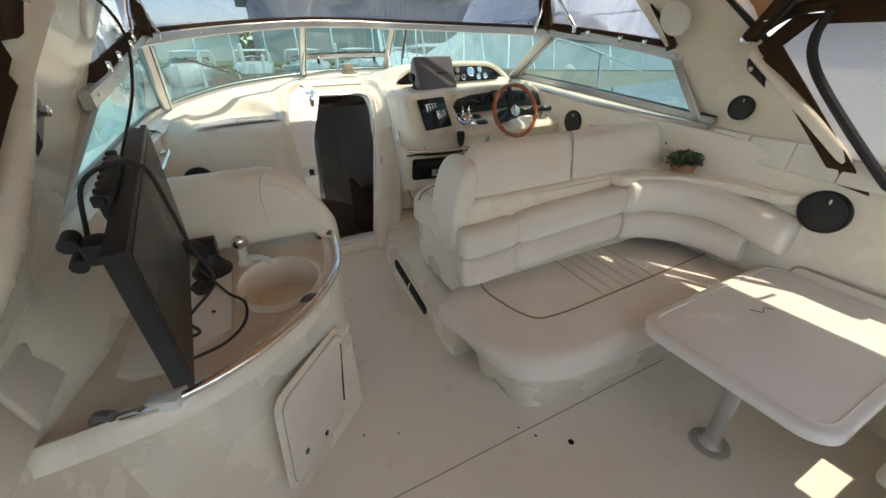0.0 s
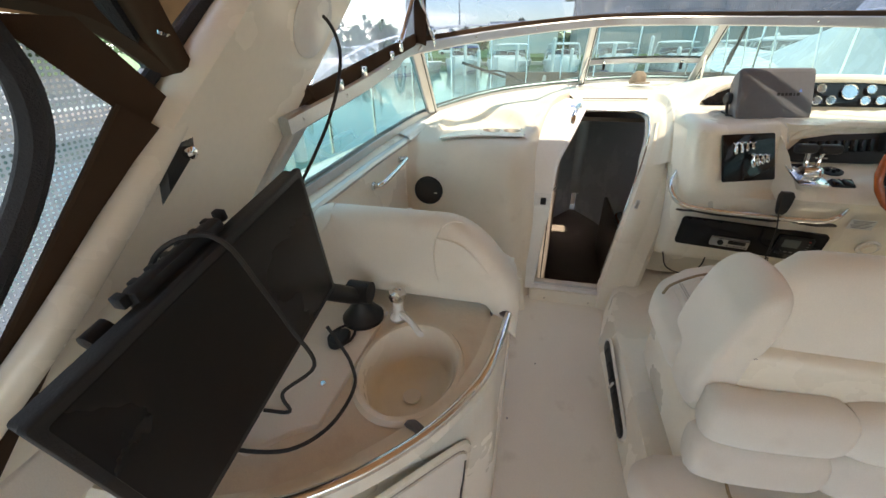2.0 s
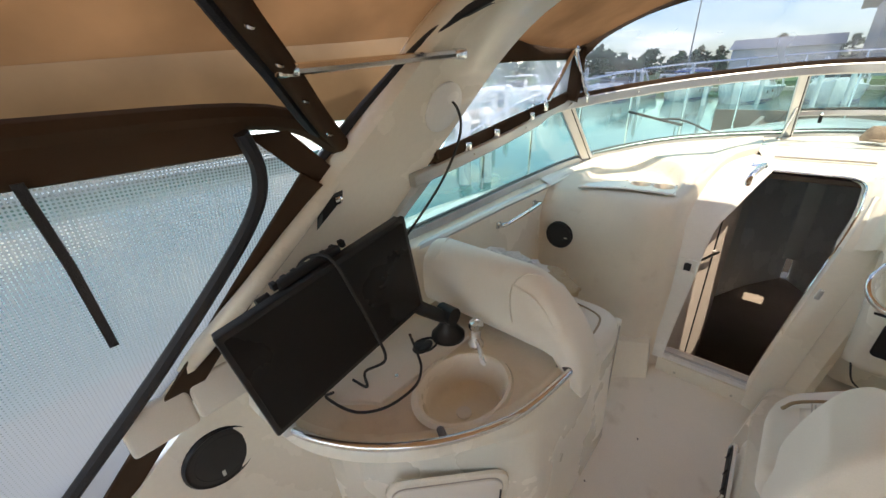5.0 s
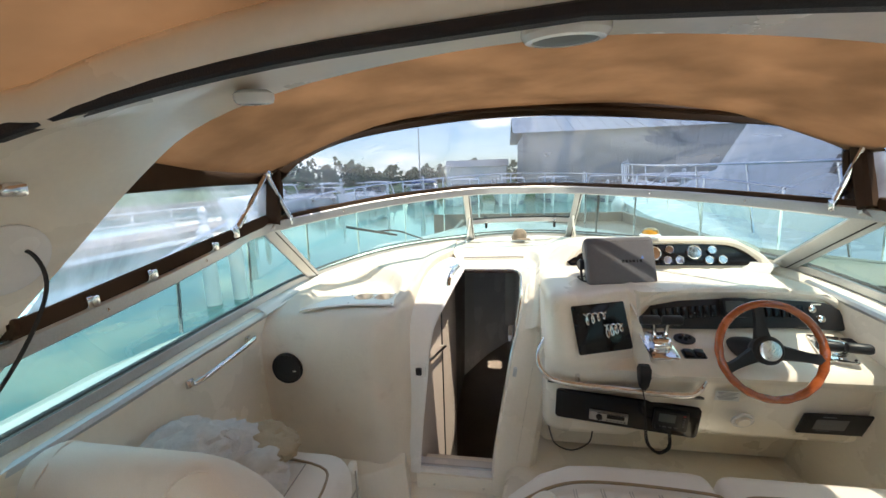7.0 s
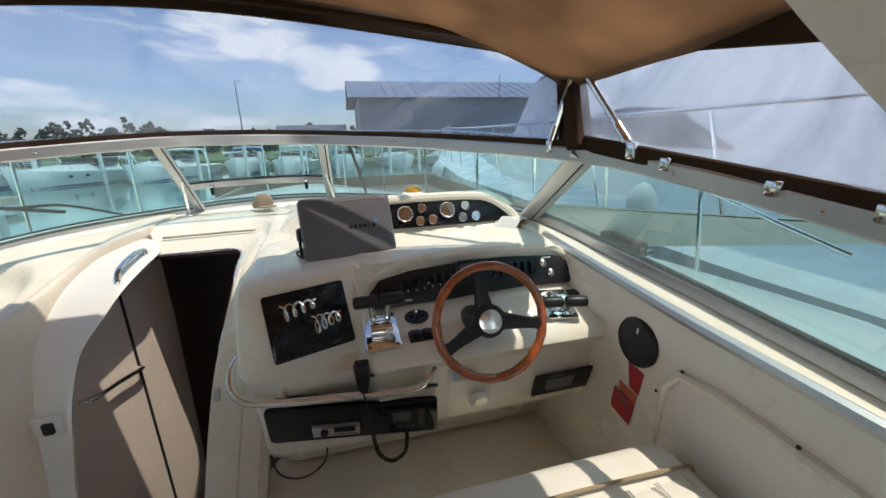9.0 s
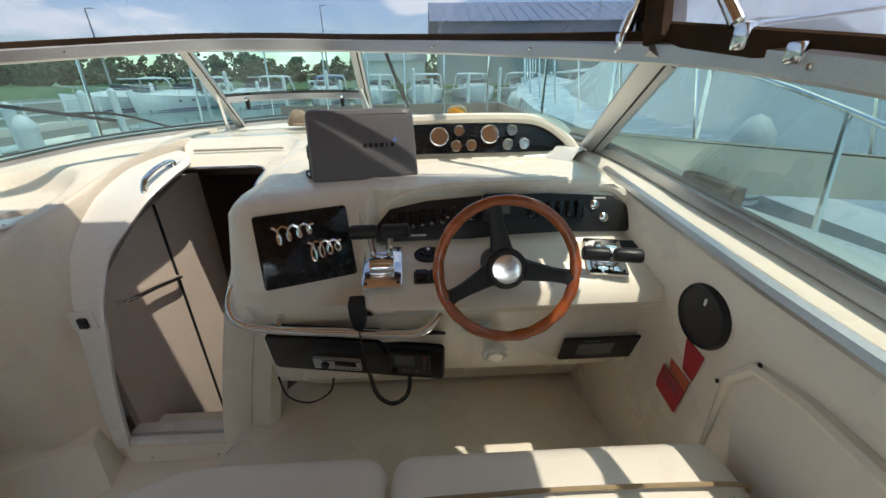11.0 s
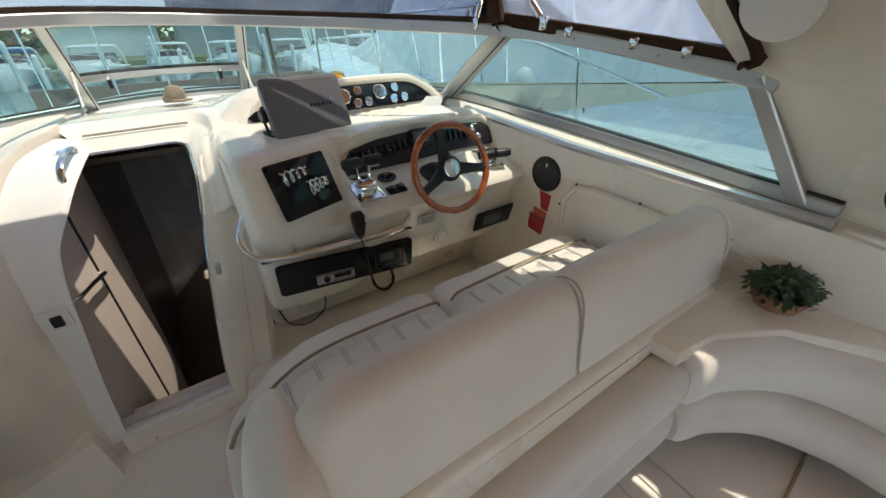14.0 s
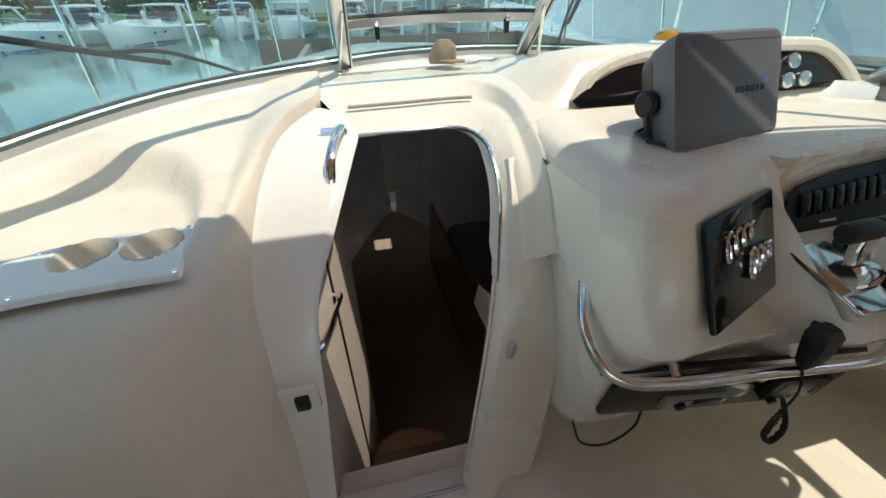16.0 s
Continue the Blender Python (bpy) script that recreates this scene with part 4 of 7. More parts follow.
edge_col = [curve_at(rim, (0.30 * k / 11) if k < 12 else 0.30 + 0.70 * (k - 11) / (m - 12)) for k in range(m)]
for f in (0.25, 0.5, 0.72, 0.9, 1.0):
    lift = 0.010 * math.sin(math.pi * min(1, f * 0.9))
    cols.append([a.lerp(b, f) + Vector((0, -lift * max(0, 1 - k / 16), lift * min(1, k / 16))) for k, (a, b) in enumerate(zip(base, edge_col))])
cols.append([p + Vector((0.006, 0.004, -0.010)) for p in edge_col])
cols.append([p + Vector((0.004, 0.012, -0.05)) for p in edge_col])
part("shell", sheet(cols), VINYL_PAD, con, "cream moulded dash shell with a scooped tray", sharp=60)
part("footwell_ledge", loft([[(-1.36, 2.74, 0.12), (-1.36, 2.52, 0.12), (-1.36, 2.58, 0.44), (-1.36, 2.72, 0.47)], [(-0.80, 2.78, 0.12), (-0.80, 2.54, 0.12), (-0.80, 2.62, 0.43), (-0.80, 2.74, 0.46)], [(-0.60, 2.84, 0.16), (-0.58, 2.68, 0.18), (-0.62, 2.74, 0.42), (-0.64, 2.86, 0.46)]]), GEL, con)
# white insert with two cup holders let into it


def inset_z(x, y):
    z = 1.2660
    for cx, cy in CUPS:
        d = math.hypot((x - cx) / 0.052, (y - cy) / 0.060)
        if d < 1:
            z -= 0.060 * min(1, (1 - d) / 0.22)
    return z


near = spline([(-0.678, 2.872, 0), (-0.80, 2.868, 0), (-0.93, 2.853, 0), (-1.02, 2.818, 0), (-1.09, 2.775, 0), (-1.14, 2.735, 0)], 20)
far = spline([(-0.706, 3.075, 0), (-0.84, 3.068, 0), (-0.975, 3.03, 0), (-1.06, 2.955, 0), (-1.12, 2.855, 0), (-1.15, 2.765, 0)], 20)
rows = []
for i, (a, b) in enumerate(zip(near, far)):
    row = []
    for g in range(31):
        p = a.lerp(b, g / 30)
        dz = 0.008 if i in (0, len(near) - 1) or g in (0, 30) else 0
        row.append((p.x, p.y, inset_z(p.x, p.y) - dz))
    rows.append(row)
part("tray_insert", sheet(rows), GEL_WHITE, con, "white cup-holder insert with two oval recesses", sharp=75)
for cx, cy in CUPS:
    part("cup_holder", loft([[(cx + 0.052 * s * math.cos(a), cy + 0.060 * s * math.sin(a), z) for a in np.linspace(0, 2 * math.pi, 29)[:-1]] for s, z in ((0.98, 1.2657), (0.93, 1.2560), (0.80, 1.2000), (0.6, 1.1960), (0.1, 1.1955))], cap=False), VINYL_PAD, con, "recessed oval cup holder")
for x, y in ((-0.69, 2.89), (-0.715, 3.06), (-0.93, 2.875), (-0.965, 3.02)):
    part("screw", lathe([(0.002, 0), (0.006, 0), (0.005, 0.003), (0.002, 0.004)], (x, y, 1.2650), n=8), CHROME, con)


def speaker(name, at, r, turn, label):
    t = thing(name, label, "speaker", at, "cockpit speakers")
    m = pose(*at, *turn)
    b = lathe([(r * 0.9, -0.005), (r, 0.0), (r, 0.010), (r * 0.94, 0.018), (r * 0.90, 0.014)], n=32)
    b.transform(m)
    part("rim", b, BLACK, t)
    g = lathe([(0.001, 0.020), (r * 0.25, 0.022), (r * 0.5, 0.019), (r * 0.75, 0.016), (r * 0.91, 0.013), (r * 0.91, 0.004), (0.001, 0.004)], n=32)
    g.transform(m)
    part("grille", g, RUBBER, t)
    for k in range(1, 4):
        ringb = tube([(r * 0.24 * k * math.cos(a), r * 0.24 * k * math.sin(a), 0.021 - 0.002 * k) for a in np.linspace(0, 2 * math.pi, 17)[:-1]], 0.002, 5, closed=True, smooth=2)
        ringb.transform(m)
        part("grille_ring", ringb, BLACK, t)
    lb = rbox((r * 0.55, -r * 0.1, 0.018), (r * 0.22, r * 0.09, 0.004), 0.001, turn=(0, 0, 0))
    lb.transform(m)
    part("badge", lb, PAPER, t)
    return t


speaker("speaker", (-1.19, 2.662, 0.985), 0.082, (90, 0, 0), "round black speaker set in the port dash face")
speaker("speaker", (1.405, 2.43, 1.13), 0.085, (0, -90, 0), "round black speaker on the starboard side wall")
speaker("speaker", (1.435, 0.806, 0.952), 0.10, (0, -90, 0), "large round black speaker beside the lounge")
speaker("speaker", (-1.425, 0.785, 0.755), 0.112, (0, 90, 0), "large round black speaker in the port coaming")
speaker("speaker", (1.452, 1.305, 1.352), 0.062, (0, -84, 0), "small round black speaker in the arch foot")


def grab_rail(a, b, off, label):
    t = thing("grab_handle", label, "handle", a)
    a, b, off = Vector(a), Vector(b), Vector(off)
    part("grip", tube([a, a + off * 0.8, a + off + (b - a) * 0.15, a.lerp(b, 0.5) + off * 1.02, b + off - (b - a) * 0.15, b + off * 0.8, b], 0.011, 10), CHROME, t)
    for p in (a, b):
        part("foot", rbox(p, (0.012, 0.035, 0.035), 0.005), CHROME, t)


grab_rail((-1.315, 2.20, 1.155), (-1.31, 2.55, 1.185), (0.045, 0, 0.01), "polished stainless grab handle on the port side wall")

# cabin seen through the companionway
cabin = thing("cabin", "dim cabin below deck with beige panels and dark brown surfaces", "cabin", (-0.2, 4.5, -0.75), kind="structure")
part("cabin_floor", rbox((0.2, 4.9, -0.72), (3.0, 4.6, 0.06), 0), CARPET, cabin)
part("cabin_wall", prism([(2.90, -0.7), (2.90, 0.80), (3.02, 1.02), (3.2, 1.16), (3.5, 1.28), (3.585, 1.27), (3.59, 0.95), (3.57, 0.25), (3.50, -0.7)], 0, 0.03, 0.003, Matrix(((0.2, 0, 1, -1.18), (1, 0, 0, 0), (0, 1, 0, 0), (0, 0, 0, 1)))), CABIN_WALL, cabin, "beige laminate panel lit by the sun")
part("panel_joint", rbox((-0.489, 3.295, 0.25), (0.010, 0.012, 1.9), 0.003), BLACK, cabin, "dark vertical hinge line")
part("panel_latch", tube([(-0.55, 3.00, 0.885), (-0.51, 3.02, 0.885), (-0.485, 3.15, 0.87), (-0.465, 3.27, 0.85), (-0.49, 3.29, 0.845)], 0.009, 8), CHROME, cabin)
# remaining cabin surfaces in one even dark brown
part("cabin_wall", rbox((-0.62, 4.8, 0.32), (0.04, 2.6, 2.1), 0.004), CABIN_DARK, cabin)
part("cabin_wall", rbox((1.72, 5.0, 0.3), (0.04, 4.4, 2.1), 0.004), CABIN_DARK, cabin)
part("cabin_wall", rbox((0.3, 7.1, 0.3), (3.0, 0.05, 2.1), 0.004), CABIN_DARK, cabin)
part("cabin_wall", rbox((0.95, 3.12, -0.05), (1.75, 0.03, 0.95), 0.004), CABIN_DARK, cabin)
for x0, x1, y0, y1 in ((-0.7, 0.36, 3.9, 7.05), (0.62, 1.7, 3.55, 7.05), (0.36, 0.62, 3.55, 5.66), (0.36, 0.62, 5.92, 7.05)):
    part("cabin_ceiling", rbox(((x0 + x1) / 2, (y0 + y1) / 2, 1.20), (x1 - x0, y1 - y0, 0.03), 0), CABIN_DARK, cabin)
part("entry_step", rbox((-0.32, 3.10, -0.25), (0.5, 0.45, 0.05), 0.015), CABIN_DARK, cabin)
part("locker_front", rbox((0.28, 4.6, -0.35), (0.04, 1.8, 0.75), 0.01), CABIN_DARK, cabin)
stool = thing("cabin_stool", "round brown leather stool below the entry", "stool", (-0.28, 3.42, -0.70))
part("seat", lathe([(0.001, -0.20), (0.24, -0.20), (0.27, -0.14), (0.24, -0.08), (0.001, -0.06)], (-0.30, 3.20, -0.17)), LEATHER, stool)
part("base", lathe([(0.18, -0.70), (0.18, -0.20)], (-0.30, 3.28, -0.12)), LEATHER, stool)
dinette = thing("cabin_table", "dinette table with a speckled top and wooden edge", "table", (0.62, 4.6, -0.7))
part("top", prism(round_outline(0.7, 0.9, 0.15), 0.02, 0.05, 0.008, pose(0.66, 4.55, 0)), TABLE_SURF, dinette)
part("edge", prism(round_outline(0.74, 0.94, 0.16), 0.012, 0.04, 0.006, pose(0.66, 4.55, 0)), WOOD, dinette)
part("pedestal", lathe([(0.04, -0.69), (0.04, 0.02)], (0.66, 4.55, 0)), CHROME, dinette)

# ---- helm platform and console ----
helm_floor = tagged(part("helm_platform", loft([[(-0.10, 1.58, floor_z(1.58) - 0.02), (-0.13, 2.1, floor_z(2.1) - 0.02), (-0.16, 2.5, 0.15), (-0.10, 2.80, 0.2), (0.1, 3.05, 0.2), (1.44, 3.05, 0.2), (1.44, 1.58, 0.0)], [(-0.075, 1.59, 0.30), (-0.10, 2.1, 0.36), (-0.12, 2.5, 0.39), (-0.07, 2.80, 0.40), (0.1, 3.05, 0.41), (1.44, 3.05, 0.41), (1.44, 1.58, 0.40)], [(-0.045, 1.60, 0.32), (-0.07, 2.1, 0.385), (-0.09, 2.5, 0.41), (-0.04, 2.80, 0.42), (0.1, 3.05, 0.42), (1.44, 3.05, 0.42), (1.44, 1.58, 0.42)]]), GEL), "raised cream fibreglass helm platform", "platform", kind="structure")
vent = thing("floor_vent", "black oblong air vent in a pale frame", "vent", (-0.12, 2.1, 0.2))
vm = framed((-0.125, 2.13, 0.25), (-0.04, 0.49, 0.18), (-0.03, 0.10, -0.3))
b = prism(round_outline(0.50, 0.095, 0.045), 0.0, 0.012, 0.004)
b.transform(vm)
part("frame", b, GEL_WHITE, vent)
b = prism(round_outline(0.475, 0.075, 0.036), 0.010, 0.016, 0.001)
b.transform(vm)
part("gasket", b, BLACK, vent)
b = prism(round_outline(0.455, 0.055, 0.026), 0.014, 0.0185, 0.001)
b.transform(vm)
part("opening", b, RUBBER, vent)
for k in range(6):
    b = rbox((-0.19 + 0.075 * k, 0, 0.020), (0.006, 0.05, 0.006), 0.001)
    b.transform(vm)
    part("rib", b, BLACK, vent)
b = rbox((0.0, 0, 0.021), (0.010, 0.06, 0.010), 0.002)
b.transform(vm)
part("divider", b, GEL_WHITE, vent)

helm = thing("helm_console", "cream moulded helm console below the windshield", "console", (0.75, 2.8, 0.6), kind="structure")


def helm_section(x, pod):
    """(y, z) of the console skin, from the foot to the windshield; pod blends the plaque side with the wheel side."""
    left = [(2.98, 0.44), (2.92, 0.60), (2.76, 0.665), (2.745, 0.70), (2.71, 0.90), (2.69, 0.98), (2.65, 1.06), (2.615, 1.09), (2.625, 1.14), (2.70, 1.33), (2.74, 1.365), (2.80, 1.375), (2.90, 1.375), (3.10, 1.385), (3.29, 1.39), (3.30, 1.40), (3.34, 1.50), (3.38, 1.525), (3.50, 1.53), (3.68, 1.50), (3.95, 1.46)]
    right = [(2.98, 0.44), (2.92, 0.60), (2.70, 0.745), (2.675, 0.775), (2.645, 0.90), (2.635, 1.02), (2.59, 1.06), (2.565, 1.09), (2.58, 1.125), (2.76, 1.185), (2.80, 1.20), (2.86, 1.335), (2.845, 1.365), (2.90, 1.38), (3.27, 1.365), (3.29, 1.375), (3.345, 1.50), (3.36, 1.53), (3.46, 1.535), (3.66, 1.50), (3.90, 1.46)]
    return [(a[0] + (b[0] - a[0]) * pod, a[1] + (b[1] - a[1]) * pod) for a, b in zip(left, right)]


rows = []
for x, pod, hood, shift in [(0.105, 0, 0, 0.14), (0.115, 0, 0, 0.05), (0.14, 0, 0, 0.012), (0.19, 0, 0.1, 0.0), (0.26, 0, 0.5, 0.0), (0.33, 0, 0.85, 0.0), (0.42, 0.0, 1, 0), (0.49, 0.05, 1, 0), (0.52, 0.6, 1, 0), (0.55, 1, 1, 0), (0.65, 1, 1, 0), (0.8, 1, 1, 0), (0.95, 1, 1, 0), (1.1, 1, 1, 0), (1.18, 1, 1, 0), (1.26, 1, 0.9, 0), (1.32, 1, 0.6, 0), (1.37, 1, 0.15, 0), (1.40, 1, 0, 0), (1.44, 1, 0, 0)]:
    row = []
    for k, (y, z) in enumerate(helm_section(x, pod)):
        if 15 <= k <= 19:
            flat = 1.39 + (1.44 - 1.39) * (y - 3.3) / 0.5
            z = flat + (z - flat) * hood ** 0.6
        lim = 3.97 - 0.28 * max(0, x - 0.4) ** 1.6 * 2.2
        y = min(y, lim)
        if 7 <= k <= 12 and 0.19 < x < 0.5:
            y += 0.36 * (x - 0.19) * (1.0 if k < 11 else 0.5)
        if x > 1.36 and 9 <= k <= 14:
            fade = min(1.0, (x - 1.36) / 0.04)
            z += (1.185 + 0.20 * (y - 2.76) - z) * fade
            y += 0.05 * fade
        sink = shift * (1 if k < 14 else 0.0)
        row.append((x, y + sink, z - shift * 0.4 if k > 9 else z))
    rows.append(row)
part("shell", sheet(rows, 0.012), GEL, helm, "cream gelcoat console moulding", sharp=50)


def panel(name, m, outline, h, mat, parent, label="", bevel=0.002, z=0.0):
    b = prism(outline, z, z + h, bevel)
    b.transform(m)
    return part(name, b, mat, parent, label)


side = [rows[0][:14], [(0.10, p[1] + 0.2, p[2]) for p in rows[0][:14]], [(0.10, p[1] + 0.45, p[2]) for p in rows[0][:14]]]
part("shell_side", sheet(side), GEL, helm)
# gauge cluster under the hood
GM = framed((1.0, 3.318, 1.448), (1, 0.02, 0), (0, 0.05, 0.12))
gp = thing("gauge_cluster", "black gauge panel with round dials under the dash hood", "instrument panel", (1.0, 3.3, 1.4))
go = [(-0.70, -0.062), (0.33, -0.062), (0.335, -0.04), (0.28, 0.02), (0.20, 0.05), (0.05, 0.06), (-0.35, 0.06), (-0.55, 0.045), (-0.66, 0.0), (-0.72, -0.04)]
panel("panel", GM, go, 0.010, BLACK_GLOSS, gp)
for x, y, r in ((-0.235, 0.006, 0.040), (-0.15, 0.028, 0.024), (-0.185 + 0.02, -0.034, 0.024), (-0.10, -0.032, 0.024), (-0.02, 0.012, 0.040), (0.075, 0.026, 0.024), (0.055, -0.032, 0.024), (0.125, -0.03, 0.024), (-0.36, 0.02, 0.024), (-0.42, -0.03, 0.024), (-0.36, -0.03, 0.024)):
    b = lathe([(r * 0.86, 0.009), (r, 0.010), (r, 0.020), (r * 0.93, 0.023), (r * 0.86, 0.019)], (x, y, 0), n=24)
    b.transform(GM)
    g = part("gauge_bezel", b, CHROME, gp, "chrome-rimmed dial")
    b = lathe([(0.001, 0.010), (r * 0.87, 0.010), (r * 0.87, 0.013), (0.001, 0.013)], (x, y, 0), n=24)
    b.transform(GM)
    part("gauge_face", b, SCREEN, g)
    for a in range(-120, 121, 30):
        ta = radians(a)
        b = rbox((x + r * 0.68 * math.sin(ta), y + r * 0.68 * math.cos(ta), 0.0135), (0.0022, r * 0.2, 0.001), 0, turn=(0, 0, -a))
        b.transform(GM)
        part("tick", b, PAPER, g)
    b = rbox((x - r * 0.2, y - r * 0.1, 0.0145), (r * 0.75, 0.002, 0.001), 0, turn=(0, 0, 35))
    b.transform(GM)
    part("needle", b, PAPER, g)
hood = part("hood_trim", sweep(spline([(0.30, 3.30, 1.40), (0.36, 3.32, 1.47), (0.50, 3.335, 1.51), (0.75, 3.345, 1.525), (1.05, 3.345, 1.525), (1.20, 3.335, 1.51), (1.30, 3.31, 1.45), (1.36, 3.28, 1.38)], 5), circle(0.022, 8)), GEL, helm, "rounded lip of the gauge hood")

# switch panel
SM = framed((0.955, 2.822, 1.272), (1, 0.015, -0.01), (0, 0.06, 0.14))
sp = thing("switch_panel", "black dash panel with rocker switches and a small display", "switch panel", (0.95, 2.85, 1.25))
so = [(-0.425, -0.075), (-0.1, -0.07), (0.0, -0.062), (0.2, -0.055), (0.41, -0.06), (0.43, -0.04), (0.41, 0.03), (0.36, 0.06), (0.15, 0.072), (-0.05, 0.070), (-0.25, 0.055), (-0.37, 0.03), (-0.42, -0.03)]
panel("panel", SM, so, 0.010, BLACK, sp)
for k in range(9):
    b = rbox((-0.36 + 0.032 * k, -0.012 + 0.003 * k, 0.014), (0.024, 0.055, 0.014), 0.004)
    b.transform(SM)
    part("rocker_switch", b, BLACK_GLOSS, sp)
for k in range(6):
    b = rbox((0.09 + 0.032 * k, 0.018, 0.014), (0.024, 0.055, 0.014), 0.004)
    b.transform(SM)
    part("rocker_switch", b, BLACK_GLOSS, sp)
panel("display_body", SM, round_outline(0.105, 0.085, 0.01, cx=-0.02, cy=0.028), 0.032, BLACK, sp, z=0.008)
panel("display", SM, round_outline(0.078, 0.052, 0.006, cx=-0.025, cy=0.03), 0.003, LCD, sp, "small grey display", z=0.039)
for x, y in ((0.30, 0.03), (0.33, -0.012)):
    b = lathe([(0.016, 0.008), (0.016, 0.016), (0.008, 0.022), (0.001, 0.022)], (x, y, 0), n=14)
    b.transform(SM)
    part("key_switch", b, CHROME, sp)
for x, y, w in ((0.32, 0.052, 0.04), (-0.19, 0.0, 0.02), (-0.28, -0.055, 0.05), (0.04, 0.05, 0.05)):
    panel("lettering_bar", SM, round_outline(w, 0.006, 0.001, cx=x, cy=y), 0.001, PAPER, sp, z=0.0102)
part("eyebrow", sweep(spline([(0.52, 2.845, 1.20), (0.53, 2.855, 1.26), (0.60, 2.86, 1.325), (0.72, 2.86, 1.362), (0.95, 2.858, 1.372), (1.2, 2.86, 1.368), (1.33, 2.865, 1.345), (1.40, 2.86, 1.28), (1.41, 2.84, 1.21)], 5), circle(0.018, 8)), GEL, helm, "rounded lip over the switch panel")

# plaque with a chrome mark
PM = framed((0.343, 2.705, 1.236), (0.24, 0.09, 0.0), (0.045, 0.10, 0.18))
plq = thing("plaque", "glossy black square plaque with chrome flourishes", "plaque", (0.35, 2.7, 1.2))
panel("plate", PM, round_outline(0.265, 0.215, 0.01), 0.008, BLACK_GLOSS, plq, bevel=0.003)
# two looping flourishes stand in for the maker's mark
def flourish(x0, y0, length, height, turns):
    n = turns * 8
    return [(x0 + length * k / n + height * 0.35 * math.sin(2 * math.pi * k / 8), y0 + 0.10 * length * k / n + height * (0.9 - 0.5 * k / n) * math.cos(2 * math.pi * k / 8)) for k in range(n + 1)]


for pts in (flourish(-0.085, 0.042, 0.115, 0.030, 4), flourish(0.005, -0.018, 0.095, 0.034, 4)):
    b = tube([(x, y, 0.012) for x, y in pts], 0.0042, 6)
    b.transform(PM)
    part("mark", b, CHROME, plq)


# throttle controls
def throttle(at, turn, knob, label):
    t = thing("throttle", label, "throttle", at, "engine controls")
    m = pose(*at, *turn)
    def put(name, b, mat, lab=""):
        b.transform(m)
        return part(name, b, mat, t, lab)
    put("base_plate", prism(round_outline(0.115, 0.17, 0.01), 0, 0.008, 0.003), CHROME, "polished chrome plate")
    put("hub", lathe([(0.001, -0.035), (0.030, -0.035), (0.034, -0.02), (0.034, 0.02), (0.030, 0.035), (0.001, 0.035)], (0, -0.01, 0.018), (0, 90, 0), 20), CHROME)
    for sx in (-1, 1):
        put("lever", tube([(0.022 * sx, -0.01, 0.03), (0.024 * sx, knob[0] * 0.5, knob[1] * 0.55), (0.03 * sx, knob[0], knob[1])], 0.009, 8), CHROME)
        put("knob", lathe([(0.004, -0.04), (0.018, -0.038), (0.021, -0.03), (0.021, 0.03), (0.018, 0.038), (0.004, 0.04)], (0.045 * sx, knob[0], knob[1]), (0, 90, 0), 14), BLACK, "black rubber knob")
    for x, y in ((-0.045, 0.07), (0.045, 0.07), (-0.045, -0.07), (0.045, -0.07)):
        put("screw", lathe([(0.002, 0.007), (0.005, 0.008), (0.004, 0.011), (0.002, 0.011)], (x, y, 0), n=8), BLACK)
    return t


throttle((0.57, 2.662, 1.178), (17, 0, 2), (0.03, 0.115), "twin chrome shift levers with black knobs on the dash")
right_thr = throttle((1.255, 2.70, 1.172), (15, 0, -12), (-0.06, 0.06), "twin chrome throttle levers laid back beside the wheel")
ctl = thing("trim_control", "small black oval trim control with buttons on the dash", "control", (0.70, 2.73, 1.18))
CM = pose(0.705, 2.735, 1.181, 18, 0, 2)
panel("plate", CM, [(0.045 * math.cos(a), 0.034 * math.sin(a)) for a in np.linspace(0, 2 * math.pi, 25)[:-1]], 0.006, BLACK, ctl)
for x, y in ((-0.02, 0.0), (0.0, -0.01), (0.02, 0.0), (0.0, 0.015)):
    b = lathe([(0.008, 0), (0.008, 0.008), (0.004, 0.012), (0.001, 0.012)], (x, y, 0.004), n=10)
    b.transform(CM)
    part("button", b, BLACK_GLOSS if y < 0.01 else CHROME, ctl)
rk = thing("rocker_pair", "pair of black rocker switches on the dash", "switch", (0.70, 2.65, 1.14))
RM = pose(0.705, 2.645, 1.151, 18, 0, 2)
panel("plate", RM, round_outline(0.09, 0.05, 0.006), 0.005, BLACK, rk)
for x in (-0.022, 0.022):
    b = rbox((x, 0, 0.008), (0.036, 0.042, 0.012), 0.004, turn=(8, 0, 0))
    b.transform(RM)
    part("rocker", b, BLACK_GLOSS, rk)
tag = thing("control_tag", "small black label beside the throttle", "label", (1.36, 2.72, 1.17))
panel("plate", pose(1.355, 2.755, 1.188, 15, 0, -8), round_outline(0.06, 0.035, 0.004), 0.003, BLACK, tag)

# steering wheel
wheel = thing("steering_wheel", "wood-rimmed steering wheel with three black spokes", "steering wheel", (0.905, 2.52, 1.24))
WM = framed((0.908, 2.515, 1.238), (1, -0.015, 0.02), (0, 0.12, 0.355))
def putw(name, b, mat, parent=wheel, lab=""):
    b.transform(WM)
    return part(name, b, mat, parent, lab)
R = 0.178
loops = []
